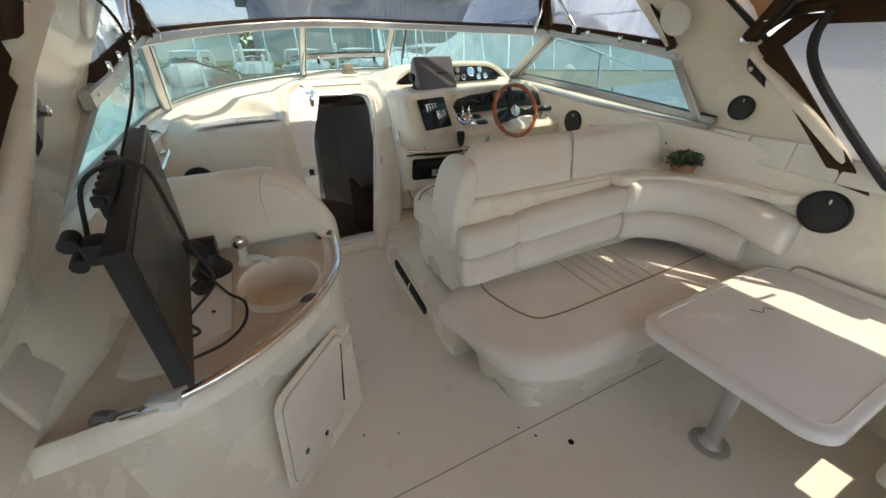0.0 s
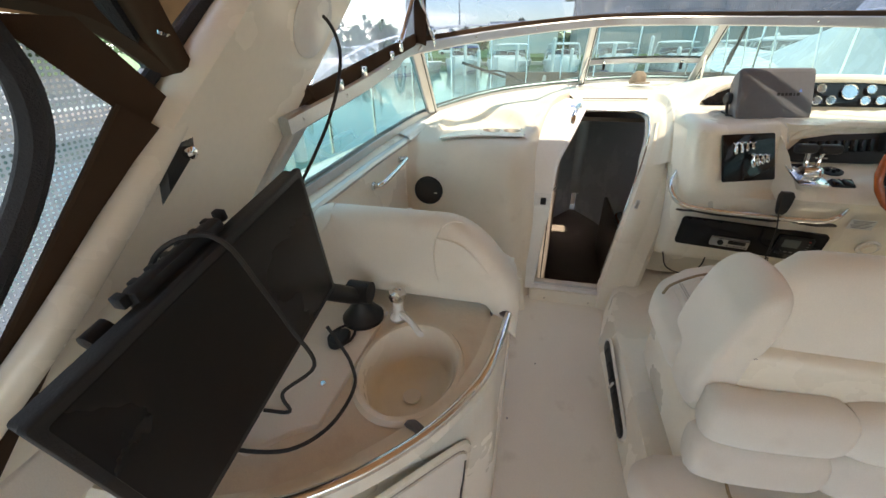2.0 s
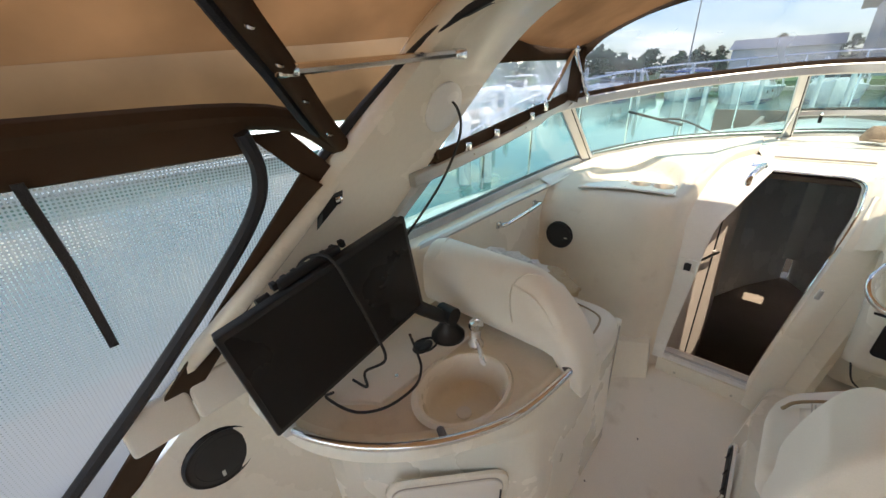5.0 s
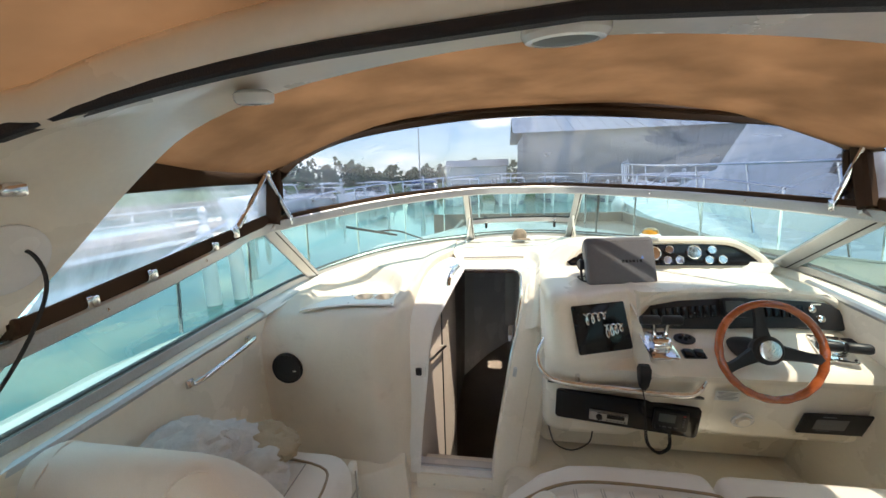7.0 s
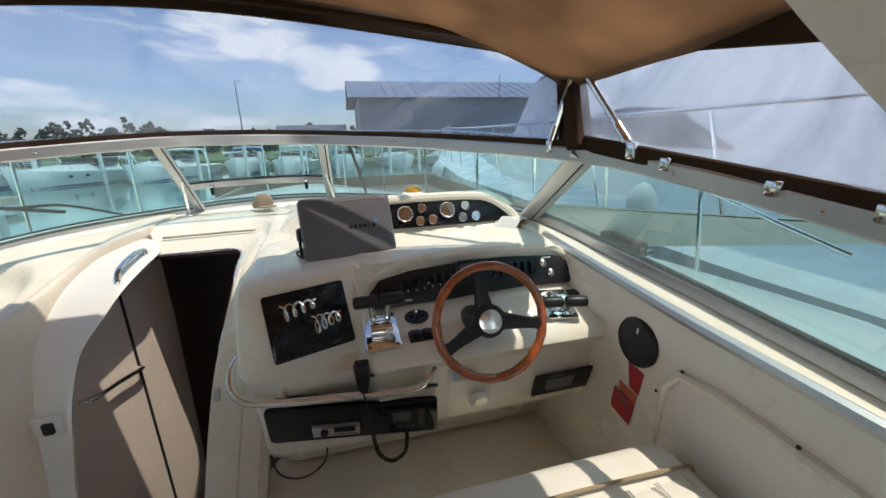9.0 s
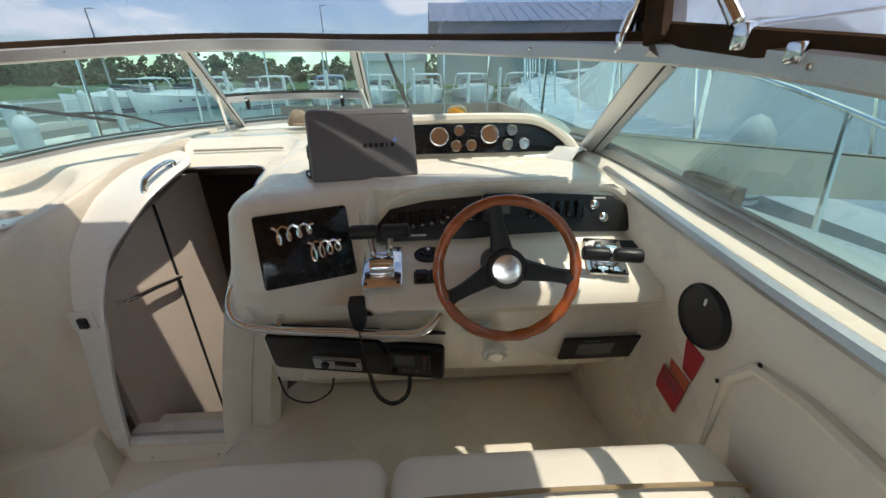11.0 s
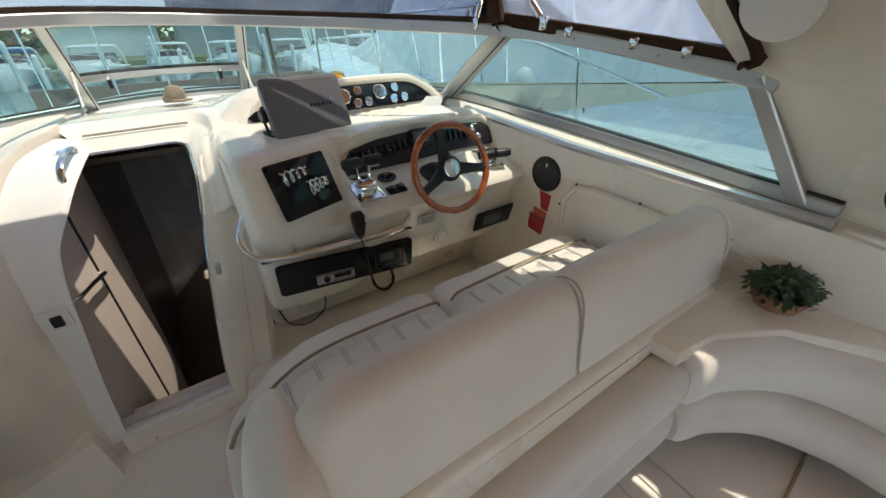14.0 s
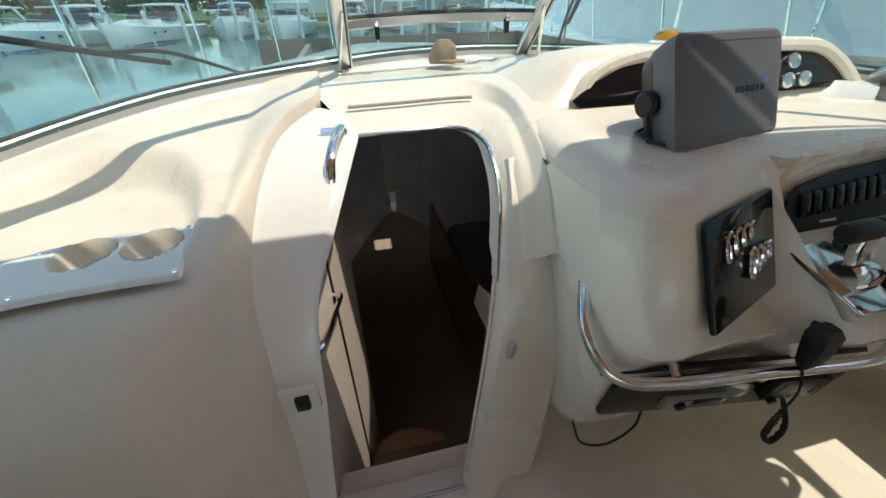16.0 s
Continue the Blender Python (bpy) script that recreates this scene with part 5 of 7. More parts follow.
for i in range(72):
    a = 2 * math.pi * i / 72
    grip = 0.0145 + 0.0012 * math.cos(18 * a) * (1 if math.sin(a) < 0.2 else 0.2)
    ce = Vector((R * math.cos(a), R * math.sin(a), 0))
    rad = Vector((math.cos(a), math.sin(a), 0))
    loops.append([ce + rad * grip * math.cos(t) + Vector((0, 0, 1)) * grip * math.sin(t) for t in np.linspace(0, 2 * math.pi, 13)[:-1]])
putw("rim", loft(loops, ring=True), WOOD, wheel, "varnished mahogany rim")
for ang in (100, -10, 205):
    a = radians(ang)
    d, s = Vector((math.cos(a), math.sin(a), 0)), Vector((-math.sin(a), math.cos(a), 0))
    ls = []
    for r, w, h, z in ((0.03, 0.034, 0.016, -0.03), (0.07, 0.027, 0.012, -0.022), (0.12, 0.020, 0.010, -0.010), (0.150, 0.019, 0.011, -0.004), (0.178, 0.024, 0.013, 0.0)):
        ls.append([d * r + s * w * p + Vector((0, 0, z + h * q)) for p, q in ((-1, -0.5), (-0.8, 0.6), (0, 1), (0.8, 0.6), (1, -0.5), (0, -0.9))])
    putw("spoke", loft(ls), BLACK, wheel, "moulded black spoke")
hubp = putw("hub", lathe([(0.001, -0.07), (0.04, -0.07), (0.055, -0.03), (0.055, -0.012), (0.046, -0.004), (0.001, -0.004)]), BLACK)
b = lathe([(0.030, -0.006), (0.038, -0.003), (0.038, 0.001), (0.030, 0.002)], n=28)
b.transform(WM)
part("hub_ring", b, CHROME, hubp)
b = lathe([(0.001, -0.005), (0.030, -0.005), (0.030, 0.000), (0.001, 0.001)], n=28)
b.transform(WM)
part("hub_cap", b, BLACK_GLOSS, hubp)
b = tube([(-0.012, -0.008, 0.002), (0.0, 0.006, 0.002), (0.004, -0.004, 0.002), (0.014, 0.006, 0.002)], 0.0015, 5)
b.transform(WM)
part("hub_emblem", b, CHROME, hubp)
putw("column", lathe([(0.045, -0.23), (0.05, -0.16), (0.04, -0.06)], (0, -0.01, 0)), BLACK, wheel)

# lower dash: radio panel, rail, plates
rp = thing("stereo_unit", "glossy black lower dash panel with a stereo and radio", "panel", (0.45, 2.66, 0.82))
LM = framed((0.452, 2.682, 0.842), (0.61, -0.085, -0.012), (0, -0.03, 0.16))
panel("panel", LM, round_outline(0.60, 0.165, 0.02), 0.012, BLACK_GLOSS, rp)
ster = panel("car_stereo", LM, round_outline(0.165, 0.05, 0.004, cx=-0.065, cy=-0.03), 0.014, ALU, rp, "silver car stereo", z=0.010)
b = lathe([(0.014, 0), (0.013, 0.010), (0.001, 0.011)], (-0.105, -0.03, 0.024), n=16)
b.transform(LM)
part("knob", b, BLACK, ster)
panel("stereo_display", LM, round_outline(0.075, 0.022, 0.002, cx=-0.035, cy=-0.024), 0.002, SCREEN, ster, z=0.024)
for k in range(6):
    panel("stereo_button", LM, round_outline(0.010, 0.006, 0.001, cx=-0.07 + 0.015 * k, cy=-0.046), 0.002, GREY, ster, z=0.024)
panel("cassette_slot", LM, round_outline(0.13, 0.004, 0.001, cx=-0.05, cy=-0.009), 0.001, BLACK, ster, z=0.0245)
vhf = panel("vhf_radio", LM, round_outline(0.135, 0.10, 0.008, cx=0.185, cy=0.005), 0.016, BLACK, rp, "black marine radio", z=0.010)
panel("radio_display", LM, round_outline(0.065, 0.045, 0.004, cx=0.17, cy=0.02), 0.002, LCD, vhf, z=0.026)
for k in range(4):
    panel("radio_button", LM, round_outline(0.014, 0.007, 0.002, cx=0.142 + 0.022 * k, cy=-0.028), 0.003, GREY, vhf, z=0.026)
for k in range(5):
    panel("radio_button", LM, round_outline(0.009, 0.006, 0.001, cx=0.235, cy=0.042 - 0.014 * k), 0.003, GREY if k else RED, vhf, z=0.026)
b = lathe([(0.012, 0), (0.011, 0.014), (0.001, 0.015)], (0.135, -0.03, 0.026), n=12)
b.transform(LM)
part("volume_knob", b, BLACK, vhf)
vb = thing("dash_louver", "black slotted strip under the dash rail", "vent", (0.42, 2.66, 0.97))
VM = framed((0.43, 2.668, 0.966), (0.63, -0.085, 0.0), (0, -0.05, 0.05))
panel("strip", VM, [(-0.32, -0.01), (-0.25, -0.026), (0.26, -0.024), (0.325, 0.0), (0.31, 0.012), (-0.24, 0.010)], 0.010, BLACK, vb)
for k in range(14):
    panel("slot", VM, round_outline(0.022, 0.010, 0.003, cx=-0.19 + 0.032 * k, cy=-0.008), 0.002, RUBBER, vb, z=0.0102)
rail = thing("dash_rail", "polished stainless grab rail along the helm dash", "rail", (0.4, 2.62, 1.02))
part("bar", tube([(0.125, 2.86, 1.13), (0.07, 2.74, 1.075), (0.10, 2.66, 1.015), (0.22, 2.63, 0.995), (0.45, 2.605, 0.992), (0.64, 2.575, 1.0), (0.70, 2.575, 1.022), (0.735, 2.60, 1.055)], 0.0135, 12), CHROME, rail)
part("post", tube([(0.245, 2.70, 1.035), (0.235, 2.64, 1.0)], 0.011, 8, smooth=0), CHROME, rail)

mic = thing("radio_microphone", "black handheld radio microphone on a coiled cord", "microphone", (0.49, 2.6, 1.05))
MM = framed((0.495, 2.612, 1.065), (1, 0, 0), (0, 0.1, 1))
panel("bracket", framed((0.52, 2.625, 1.075), (1, 0, 0), (0, 0.1, 1)), round_outline(0.03, 0.06, 0.005), 0.015, BLACK, mic)
b = loft([[(w * p, y, d * q + 0.012) for p, q in ((-1, 0), (-0.8, 1), (0.8, 1), (1, 0), (0.8, -0.4), (-0.8, -0.4))] for y, w, d in ((-0.055, 0.012, 0.012), (-0.04, 0.020, 0.02), (0.0, 0.026, 0.028), (0.035, 0.028, 0.030), (0.05, 0.022, 0.02))])
b.transform(MM)
part("handset", b, BLACK, mic)
cord = spline([(0.492, 2.59, 1.01), (0.50, 2.575, 0.95), (0.51, 2.58, 0.86), (0.525, 2.585, 0.76), (0.57, 2.585, 0.715), (0.62, 2.60, 0.735), (0.63, 2.64, 0.79), (0.615, 2.655, 0.825)], 40)
coil = []
for i, p in enumerate(cord):
    k = min(1.0, max(0.0, (i - 60) / 30))
    k *= min(1.0, max(0.0, (len(cord) - 30 - i) / 20))
    coil.append(p + Vector((math.cos(i * 1.35), math.sin(i * 1.35), math.sin(i * 1.35) * 0.3)) * 0.006 * k)
part("coiled_cord", tube(coil, 0.0028, 5, smooth=0), RUBBER, mic)
wire = thing("loose_wire", "thin black wire hanging below the dash", "cable", (0.2, 2.75, 0.6))
part("wire", tube([(0.13, 2.77, 0.68), (0.16, 2.75, 0.60), (0.24, 2.74, 0.575), (0.32, 2.745, 0.62), (0.34, 2.76, 0.69)], 0.0035, 6), RUBBER, wire)
plate = thing("warning_label", "pale printed warning label on the helm dash", "label", (0.84, 2.63, 0.98))
TM = framed((0.845, 2.632, 0.975), (1, -0.02, -0.01), (0, -0.02, 0.1))
panel("sticker", TM, round_outline(0.095, 0.05, 0.002), 0.002, PAPER, plate, bevel=0)
for k in range(6):
    panel("print_line", TM, round_outline(0.08 - 0.012 * (k % 3), 0.0028, 0.0005, cx=-0.002 * (k % 3), cy=0.018 - 0.007 * k), 0.0006, INK, plate, bevel=0, z=0.0021)
bz = thing("thruster_switch", "round cream plastic rotary cap in the dash", "cap", (0.91, 2.63, 0.88))
BM2 = framed((0.912, 2.632, 0.868), (1, 0, 0), (0, -0.04, 0.1))
b = lathe([(0.03, 0), (0.043, 0.0), (0.043, 0.008), (0.036, 0.011), (0.030, 0.007)], n=28)
b.transform(BM2)
part("rim", b, GEL_WHITE, bz)
b = lathe([(0.001, 0.004), (0.030, 0.004), (0.026, 0.012), (0.024, 0.018), (0.001, 0.018)], n=20)
b.transform(BM2)
part("knob", b, GEL, bz)
for k in range(4):
    a = k * math.pi / 2 + 0.5
    b = rbox((0.035 * math.cos(a), 0.035 * math.sin(a), 0.010), (0.010, 0.006, 0.006), 0.001, turn=(0, 0, math.degrees(a)))
    b.transform(BM2)
    part("notch", b, VINYL, bz)
bk = thing("breaker_plate", "flat dark grey rectangular plate on the lower dash", "plate", (1.26, 2.63, 0.87))
KM = framed((1.265, 2.642, 0.868), (1, 0.02, -0.01), (0, -0.03, 0.1))
panel("plate", KM, round_outline(0.265, 0.115, 0.008), 0.008, BLACK, bk)
panel("inset", KM, round_outline(0.12, 0.06, 0.004, cx=-0.02), 0.002, GREY, bk, z=0.0075)
for k in range(3):
    panel("lettering_bar", KM, round_outline(0.05, 0.003, 0.0005, cx=-0.04, cy=0.045 - 0.04 * k), 0.001, INK, bk, z=0.0095)

# chartplotter with its sun cover
gps = thing("chartplotter", "grey-covered chartplotter on a black dash bracket", "chartplotter", (0.5, 3.0, 1.37))
QM = framed((0.492, 3.005, 1.478), (0.35, 0.075, -0.003), (0.0, 0.085, 0.23))
ls = []
for z, w, h in ((-0.055, 0.33, 0.215), (-0.01, 0.355, 0.24), (0.012, 0.36, 0.243), (0.022, 0.345, 0.228), (0.026, 0.30, 0.19)):
    ls.append([(x, y, z) for x, y in round_outline(w, h, 0.022)])
b = loft(ls)
b.transform(QM)
part("cover", b, GREY, gps, "grey protective sun cover")
b = loft([[(x, y, z) for x, y in round_outline(w, h, 0.03)] for z, w, h in ((-0.12, 0.20, 0.14), (-0.09, 0.30, 0.19), (-0.05, 0.335, 0.215))])
b.transform(QM)
part("housing", b, BLACK, gps)
for sx in (-1, 1):
    b = lathe([(0.028, 0.0), (0.030, 0.018), (0.022, 0.026), (0.001, 0.026)], (0.165 * sx, -0.005, -0.055), (0, 90 * sx, 0), 16)
    b.transform(QM)
    part("knob", b, BLACK, gps)
b = tube([(-0.182, -0.005, -0.055), (-0.18, -0.10, -0.045), (-0.15, -0.135, -0.03), (0, -0.138, -0.02), (0.15, -0.135, -0.03), (0.18, -0.10, -0.045), (0.182, -0.005, -0.055)], 0.007, 6)
b.transform(QM)
part("bracket", b, BLACK, gps)
for k, w in enumerate((0.014, 0.013, 0.012, 0.015, 0.006, 0.013)):
    x = 0.005 + 0.0185 * k
    panel("logo_bar", QM, round_outline(w, 0.014, 0.002, cx=x, cy=-0.005), 0.0008, BLACK, gps, bevel=0, z=0.0262)
panel("logo_mark", QM, [(0.100, 0.006), (0.116, 0.006), (0.108, 0.022)], 0.0008, BLUE_INK, gps, bevel=0, z=0.0262)
for y in (0.10, -0.105):
    b = tube([(-0.14 if y > 0 else 0.05, y, 0.0245), (0.155, y, 0.0245)], 0.0025, 5, smooth=0)
    b.transform(QM)
    part("ridge", b, GREY, gps)
part("power_lead", tube([(0.40, 3.06, 1.40), (0.33, 3.05, 1.385), (0.29, 3.0, 1.395), (0.31, 2.95, 1.385), (0.345, 2.96, 1.383)], 0.004, 6), RUBBER, gps)

hat = thing("painted_rock", "small beige cap-shaped stone on the dash", "ornament", (0.04, 3.84, 1.46))
b = lathe([(0.05, 0), (0.055, 0.02), (0.045, 0.055), (0.025, 0.078), (0.001, 0.082)], (0.03, 3.83, 1.46), n=18, sx=1.0, sy=0.8)
for v in b.verts:
    v.co += Vector((1, 0.6, 0.5)) * 0.012 * noise.noise(v.co * 22)
part("stone", b, STONE, hat)
part("brim", lathe([(0.03, 0.0), (0.05, 0.002), (0.048, 0.010), (0.03, 0.012)], (0.055, 3.79, 1.462), n=16, sx=1.0, sy=0.7), STONE, hat)
horn = thing("compass", "amber-domed compass on a white base at the windshield", "compass", (0.87, 3.68, 1.5))
part("dome", lathe([(0.050, 0.0), (0.050, 0.018), (0.042, 0.035), (0.02, 0.046), (0.001, 0.047)], (0.87, 3.66, 1.515), n=20), AMBER, horn)
part("base", lathe([(0.001, 0), (0.065, 0), (0.065, 0.015), (0.052, 0.022), (0.001, 0.022)], (0.87, 3.66, 1.50), n=24), GEL_WHITE, horn)

# starboard side fittings
pocket = thing("side_pocket", "long moulded recess in the starboard side wall", "pocket", (1.40, 2.0, 0.9))
PO = framed((1.412, 1.95, 0.96), (0, -1, 0), (0, 0, 1))
po_out = [(-0.36, -0.18), (0.42, -0.18), (0.42, 0.10), (0.30, 0.135), (-0.20, 0.165), (-0.31, 0.15), (-0.36, 0.08)]
b = sweep([PO @ Vector((x, y, 0.0)) for x, y in po_out], circle(0.018, 8), up=(1, 0, 0), closed=True)
part("rim", b, GEL, pocket)
panel("back", PO, po_out, 0.004, VINYL, pocket, bevel=0, z=0.001)
for x, y in ((-0.30, 0.17), (0.0, 0.175), (0.32, 0.155), (-0.38, 0.05)):
    b = lathe([(0.002, 0), (0.006, 0), (0.005, 0.003), (0.002, 0.004)], (x, y, 0.012), n=8)
    b.transform(PO)
    part("screw", b, BLACK, pocket)
tagc = thing("safety_card", "red and orange safety card hanging under the speaker", "card", (1.40, 2.44, 0.95))
for k, (y, z, mt) in enumerate(((2.44, 0.995, RED), (2.455, 0.90, ORANGE_CARD), (2.46, 0.86, RED))):
    part("card", rbox((1.398 - 0.003 * k, y, z), (0.002, 0.10, 0.09), 0, turn=(8, 0, 0)), mt, tagc)
for k in range(4):
    part("print_line", rbox((1.3905, 2.46, 0.915 - 0.014 * k), (0.001, 0.07, 0.003), 0, turn=(8, 0, 0)), INK, tagc)
part("lower_wall_trim", sweep([(1.43, 1.42, 1.235), (1.41, 2.3, 1.285), (1.385, 3.05, 1.36)], circle(0.02, 8)), ALU, wall_starboard, "grey metal lip below the side glass")
part("lower_wall_trim", sweep([(-1.36, 1.5, 1.20), (-1.345, 2.3, 1.235), (-1.30, 3.05, 1.27)], circle(0.02, 8)), ALU, wall_port, "grey metal lip below the side glass")


# ---- seats ----
def piping(pts, parent, r=0.004, closed=False, mat=None):
    return part("piping", tube(pts, r, 6, closed=closed, smooth=4), mat or SEAM, parent)


helm_seat = thing("helm_bench", "cream vinyl double helm bench with pleated seats and a padded back", "bench seat", (0.65, 1.9, 0.42))
part("base", rbox((0.69, 1.90, 0.60), (1.46, 0.58, 0.38), 0.03), GEL, helm_seat, "cream fibreglass seat base")
part("back_shell", rbox((0.72, 1.615, 0.68), (1.50, 0.10, 0.66), 0.035, 3), GEL, helm_seat, "cream moulded back panel")
for x0, x1 in ((-0.13, 0.598), (0.606, 1.375)):
    def swept(x, y):
        """The port end of the bench is rounded off towards the aisle."""
        return y - 0.26 * max(0.0, (0.22 - x) / 0.36) ** 2.2 * (y - 1.70) / 0.57
    b = cushion(x0, x1, 1.72, 2.275, 0.755, 0.905, 0.055, 0.012)
    for v in b.verts:
        v.co.y = swept(v.co.x, v.co.y)
    c = part("seat_cushion", b, VINYL, helm_seat)
    rows = []
    n = 81
    for j in range(7):
        y = 1.78 + 0.335 * j / 6
        row = []
        for i in range(n):
            x = x0 + 0.06 + (x1 - x0 - 0.12) * i / (n - 1)
            ph = (x - x0) / 0.086
            gro = abs(math.sin(math.pi * ph)) ** 0.35
            row.append((x, swept(x, y), 0.924 + 0.006 * gro - (0.02 if j in (0, 6) or i in (0, n - 1) else 0)))
        rows.append(row)
    part("pleats", sheet(rows), VINYL, c, sharp=70)
    for k in range(1, int((x1 - x0) / 0.086) + 1):
        xs = x0 + 0.086 * k
        if xs < x1 - 0.07:
            for dx in (-0.004, 0.004):
                piping([(xs + dx, swept(xs, y), z) for y, z in ((1.785, 0.9268), (1.95, 0.9275), (2.11, 0.9268))], c, 0.0022, mat=STITCH)
    piping([(x, swept(x, y), z) for x, y, z in ((x0 + 0.02, 2.13, 0.905), (x0 + 0.06, 2.135, 0.924), (x0 + 0.2, 2.138, 0.927), ((x0 + x1) / 2, 2.14, 0.929), (x1 - 0.06, 2.135, 0.924), (x1 - 0.02, 2.13, 0.905))], c, 0.005, mat=PIPING)
    piping([(x, swept(x, y), 0.79) for x, y in ((x0 + 0.02, 2.265), (x0 + 0.1, 2.283), (x0 + 0.25, 2.283), (x1 - 0.1, 2.283), (x1 - 0.02, 2.265))], c, 0.004)
for x0, x1 in ((-0.01, 0.626), (0.634, 1.37)):
    rows = []
    for i in range(17):
        f = i / 16
        x = x0 + (x1 - x0) * f
        edge = 1 - 0.045 * (abs(2 * f - 1) ** 8)
        if x1 > 1:
            drop = 0.16 * max(0, (f - 0.90) / 0.10) ** 2
        else:
            drop = 0.14 * max(0, (0.16 - f) / 0.16) ** 2
        ring = []
        for k in range(16):
            a = 2 * math.pi * k / 16
            cy, cz = 1.665, 1.085
            yy = 0.062 * edge * math.copysign(abs(math.cos(a)) ** 0.7, math.cos(a))
            zz = 0.165 * edge * math.copysign(abs(math.sin(a)) ** 0.6, math.sin(a))
            ring.append((x, cy + yy + 0.02 * zz / 0.16, cz + zz - (drop if zz > 0 else 0)))
        rows.append(ring)
    bk = part("backrest", loft(rows), VINYL, helm_seat, "padded vinyl backrest", sharp=60)
    if x0 < 0.3:
        piping([(x1 - 0.004, 1.60, 0.94), (x1 - 0.004, 1.612, 1.21), (x1 - 0.004, 1.67, 1.254), (x1 - 0.004, 1.732, 1.20)], bk, 0.003)
    else:
        piping([(x1 - 0.05, 1.604, 1.0), (x1 - 0.055, 1.61, 1.17), (x1 - 0.06, 1.67, 1.236), (x1 - 0.05, 1.73, 1.17)], bk, 0.004, mat=VINYL)
    piping([(x0 + 0.02, 1.597, 0.94), ((x0 + x1) / 2, 1.593, 0.935), (x1 - 0.02, 1.597, 0.94)], bk, 0.004)
ls = []
for y, s in ((1.565, 0.82), (1.60, 1.0), (1.69, 1.05), (1.79, 1.0), (1.86, 0.85)):
    ls.append([(-0.045 + s * a, y, 0.99 + s * b) for a, b in ((-0.075, -0.27), (0.03, -0.27), (0.045, -0.05), (0.085, 0.05), (0.09, 0.19), (0.05, 0.205), (0.0, 0.165), (-0.035, 0.05), (-0.06, -0.06))])
ep = part("end_pad", loft(ls), VINYL, helm_seat, "rounded vinyl end pad of the backrest", sharp=60)
bmod = ep.modifiers.new("soft", "SUBSURF")
bmod.levels = bmod.render_levels = 2
part("hinge_rail", tube([(-0.02, 1.575, 0.985), (0.7, 1.572, 0.985), (1.38, 1.575, 0.985)], 0.006, 6, smooth=1), SEAM, helm_seat)

lounge = thing("lounge_seat", "cream vinyl lounge with rolled back cushions and a pleated seat", "lounge", (0.7, 1.3, 0.02))
out = spline([(-0.14, 1.60, 0), (-0.16, 1.35, 0), (-0.12, 1.08, 0), (0.03, 0.955, 0), (0.3, 0.915, 0), (0.8, 0.92, 0), (1.2, 0.93, 0), (1.42, 0.93, 0), (1.44, 1.2, 0), (1.42, 1.58, 0), (0.7, 1.61, 0)], 5, closed=True)
oc = [(p.x, p.y) for p in out]
ctr = Vector((0.65, 1.28))
ls = []
for z, s in ((0.305, 0.95), (0.315, 0.985), (0.35, 1.0), (0.40, 1.0), (0.435, 0.985), (0.455, 0.955), (0.464, 0.90), (0.468, 0.6), (0.47, 0.2)):
    ls.append([(ctr.x + (x - ctr.x) * (s if s < 0.9 else 1 - (1 - s) * 0.8), ctr.y + (y - ctr.y) * s, z) for x, y in oc])
seat = part("seat_cushion", loft(ls), VINYL, lounge, sharp=60)
piping([(0.06, 1.59, 0.466), (0.04, 1.45, 0.467), (0.10, 1.22, 0.468), (0.22, 1.165, 0.469), (0.55, 1.17, 0.471), (1.0, 1.19, 0.471), (1.42, 1.22, 0.464)], seat, 0.005, mat=PIPING)
piping([(-0.13, 1.5, 0.43), (-0.145, 1.33, 0.43), (-0.10, 1.09, 0.43), (0.04, 0.975, 0.43), (0.3, 0.94, 0.43), (0.8, 0.945, 0.43), (1.2, 0.95, 0.43)], seat, 0.003)
for k in range(6):
    x = 0.56 + 0.075 * k
    piping([(x, 1.60, 0.469), (x - 0.01, 1.40, 0.472), (x - 0.02, 1.185, 0.471)], seat, 0.002 if k not in (0, 5) else 0.003, mat=STITCH)
part("base", loft([[(ctr.x + (x - ctr.x) * s + 0.02, ctr.y + (y - ctr.y) * t, z) for x, y in oc] for z, s, t in ((-0.08, 0.74, 0.50), (-0.04, 0.79, 0.57), (0.20, 0.84, 0.66), (0.31, 0.90, 0.80))]), GEL, lounge, "cream fibreglass lounge base")
# rolled back cushions
def roll(pts, rx, rz, parent, label=""):
    p = spline(pts, 6)
    ls = []
    m = len(p)
    for i, q in enumerate(p):
        d = p[min(i + 1, m - 1)] - p[max(i - 1, 0)]
        d.normalize()
        s = Vector((d.y, -d.x, 0)).normalized()
        e = min(i, m - 1 - i)
        k = (0.78, 0.94, 0.99)[e] if e < 3 else 1.0
        ls.append([q + s * rx * k * math.copysign(abs(math.cos(a)) ** 0.75, math.cos(a)) + Vector((0, 0, 1)) * rz * k * math.copysign(abs(math.sin(a)) ** 0.75, math.sin(a)) for a in np.linspace(0, 2 * math.pi, 17)[:-1]])
    return part("back_roll", loft(ls), VINYL, parent, label, sharp=60)
for z in (0.592, 0.745):
    roll([(-0.09, 1.535, z), (0.0, 1.525, z), (0.12, 1.53, z + 0.005), (0.225, 1.54, z + 0.01)], 0.065, 0.080, lounge, "short rolled bolster at the aisle")
    roll([(0.225, 1.54, z + 0.01), (0.45, 1.535, z + 0.025), (0.75, 1.53, z + 0.04), (0.965, 1.52, z + 0.05)], 0.065, 0.084, lounge, "long rolled back cushion")
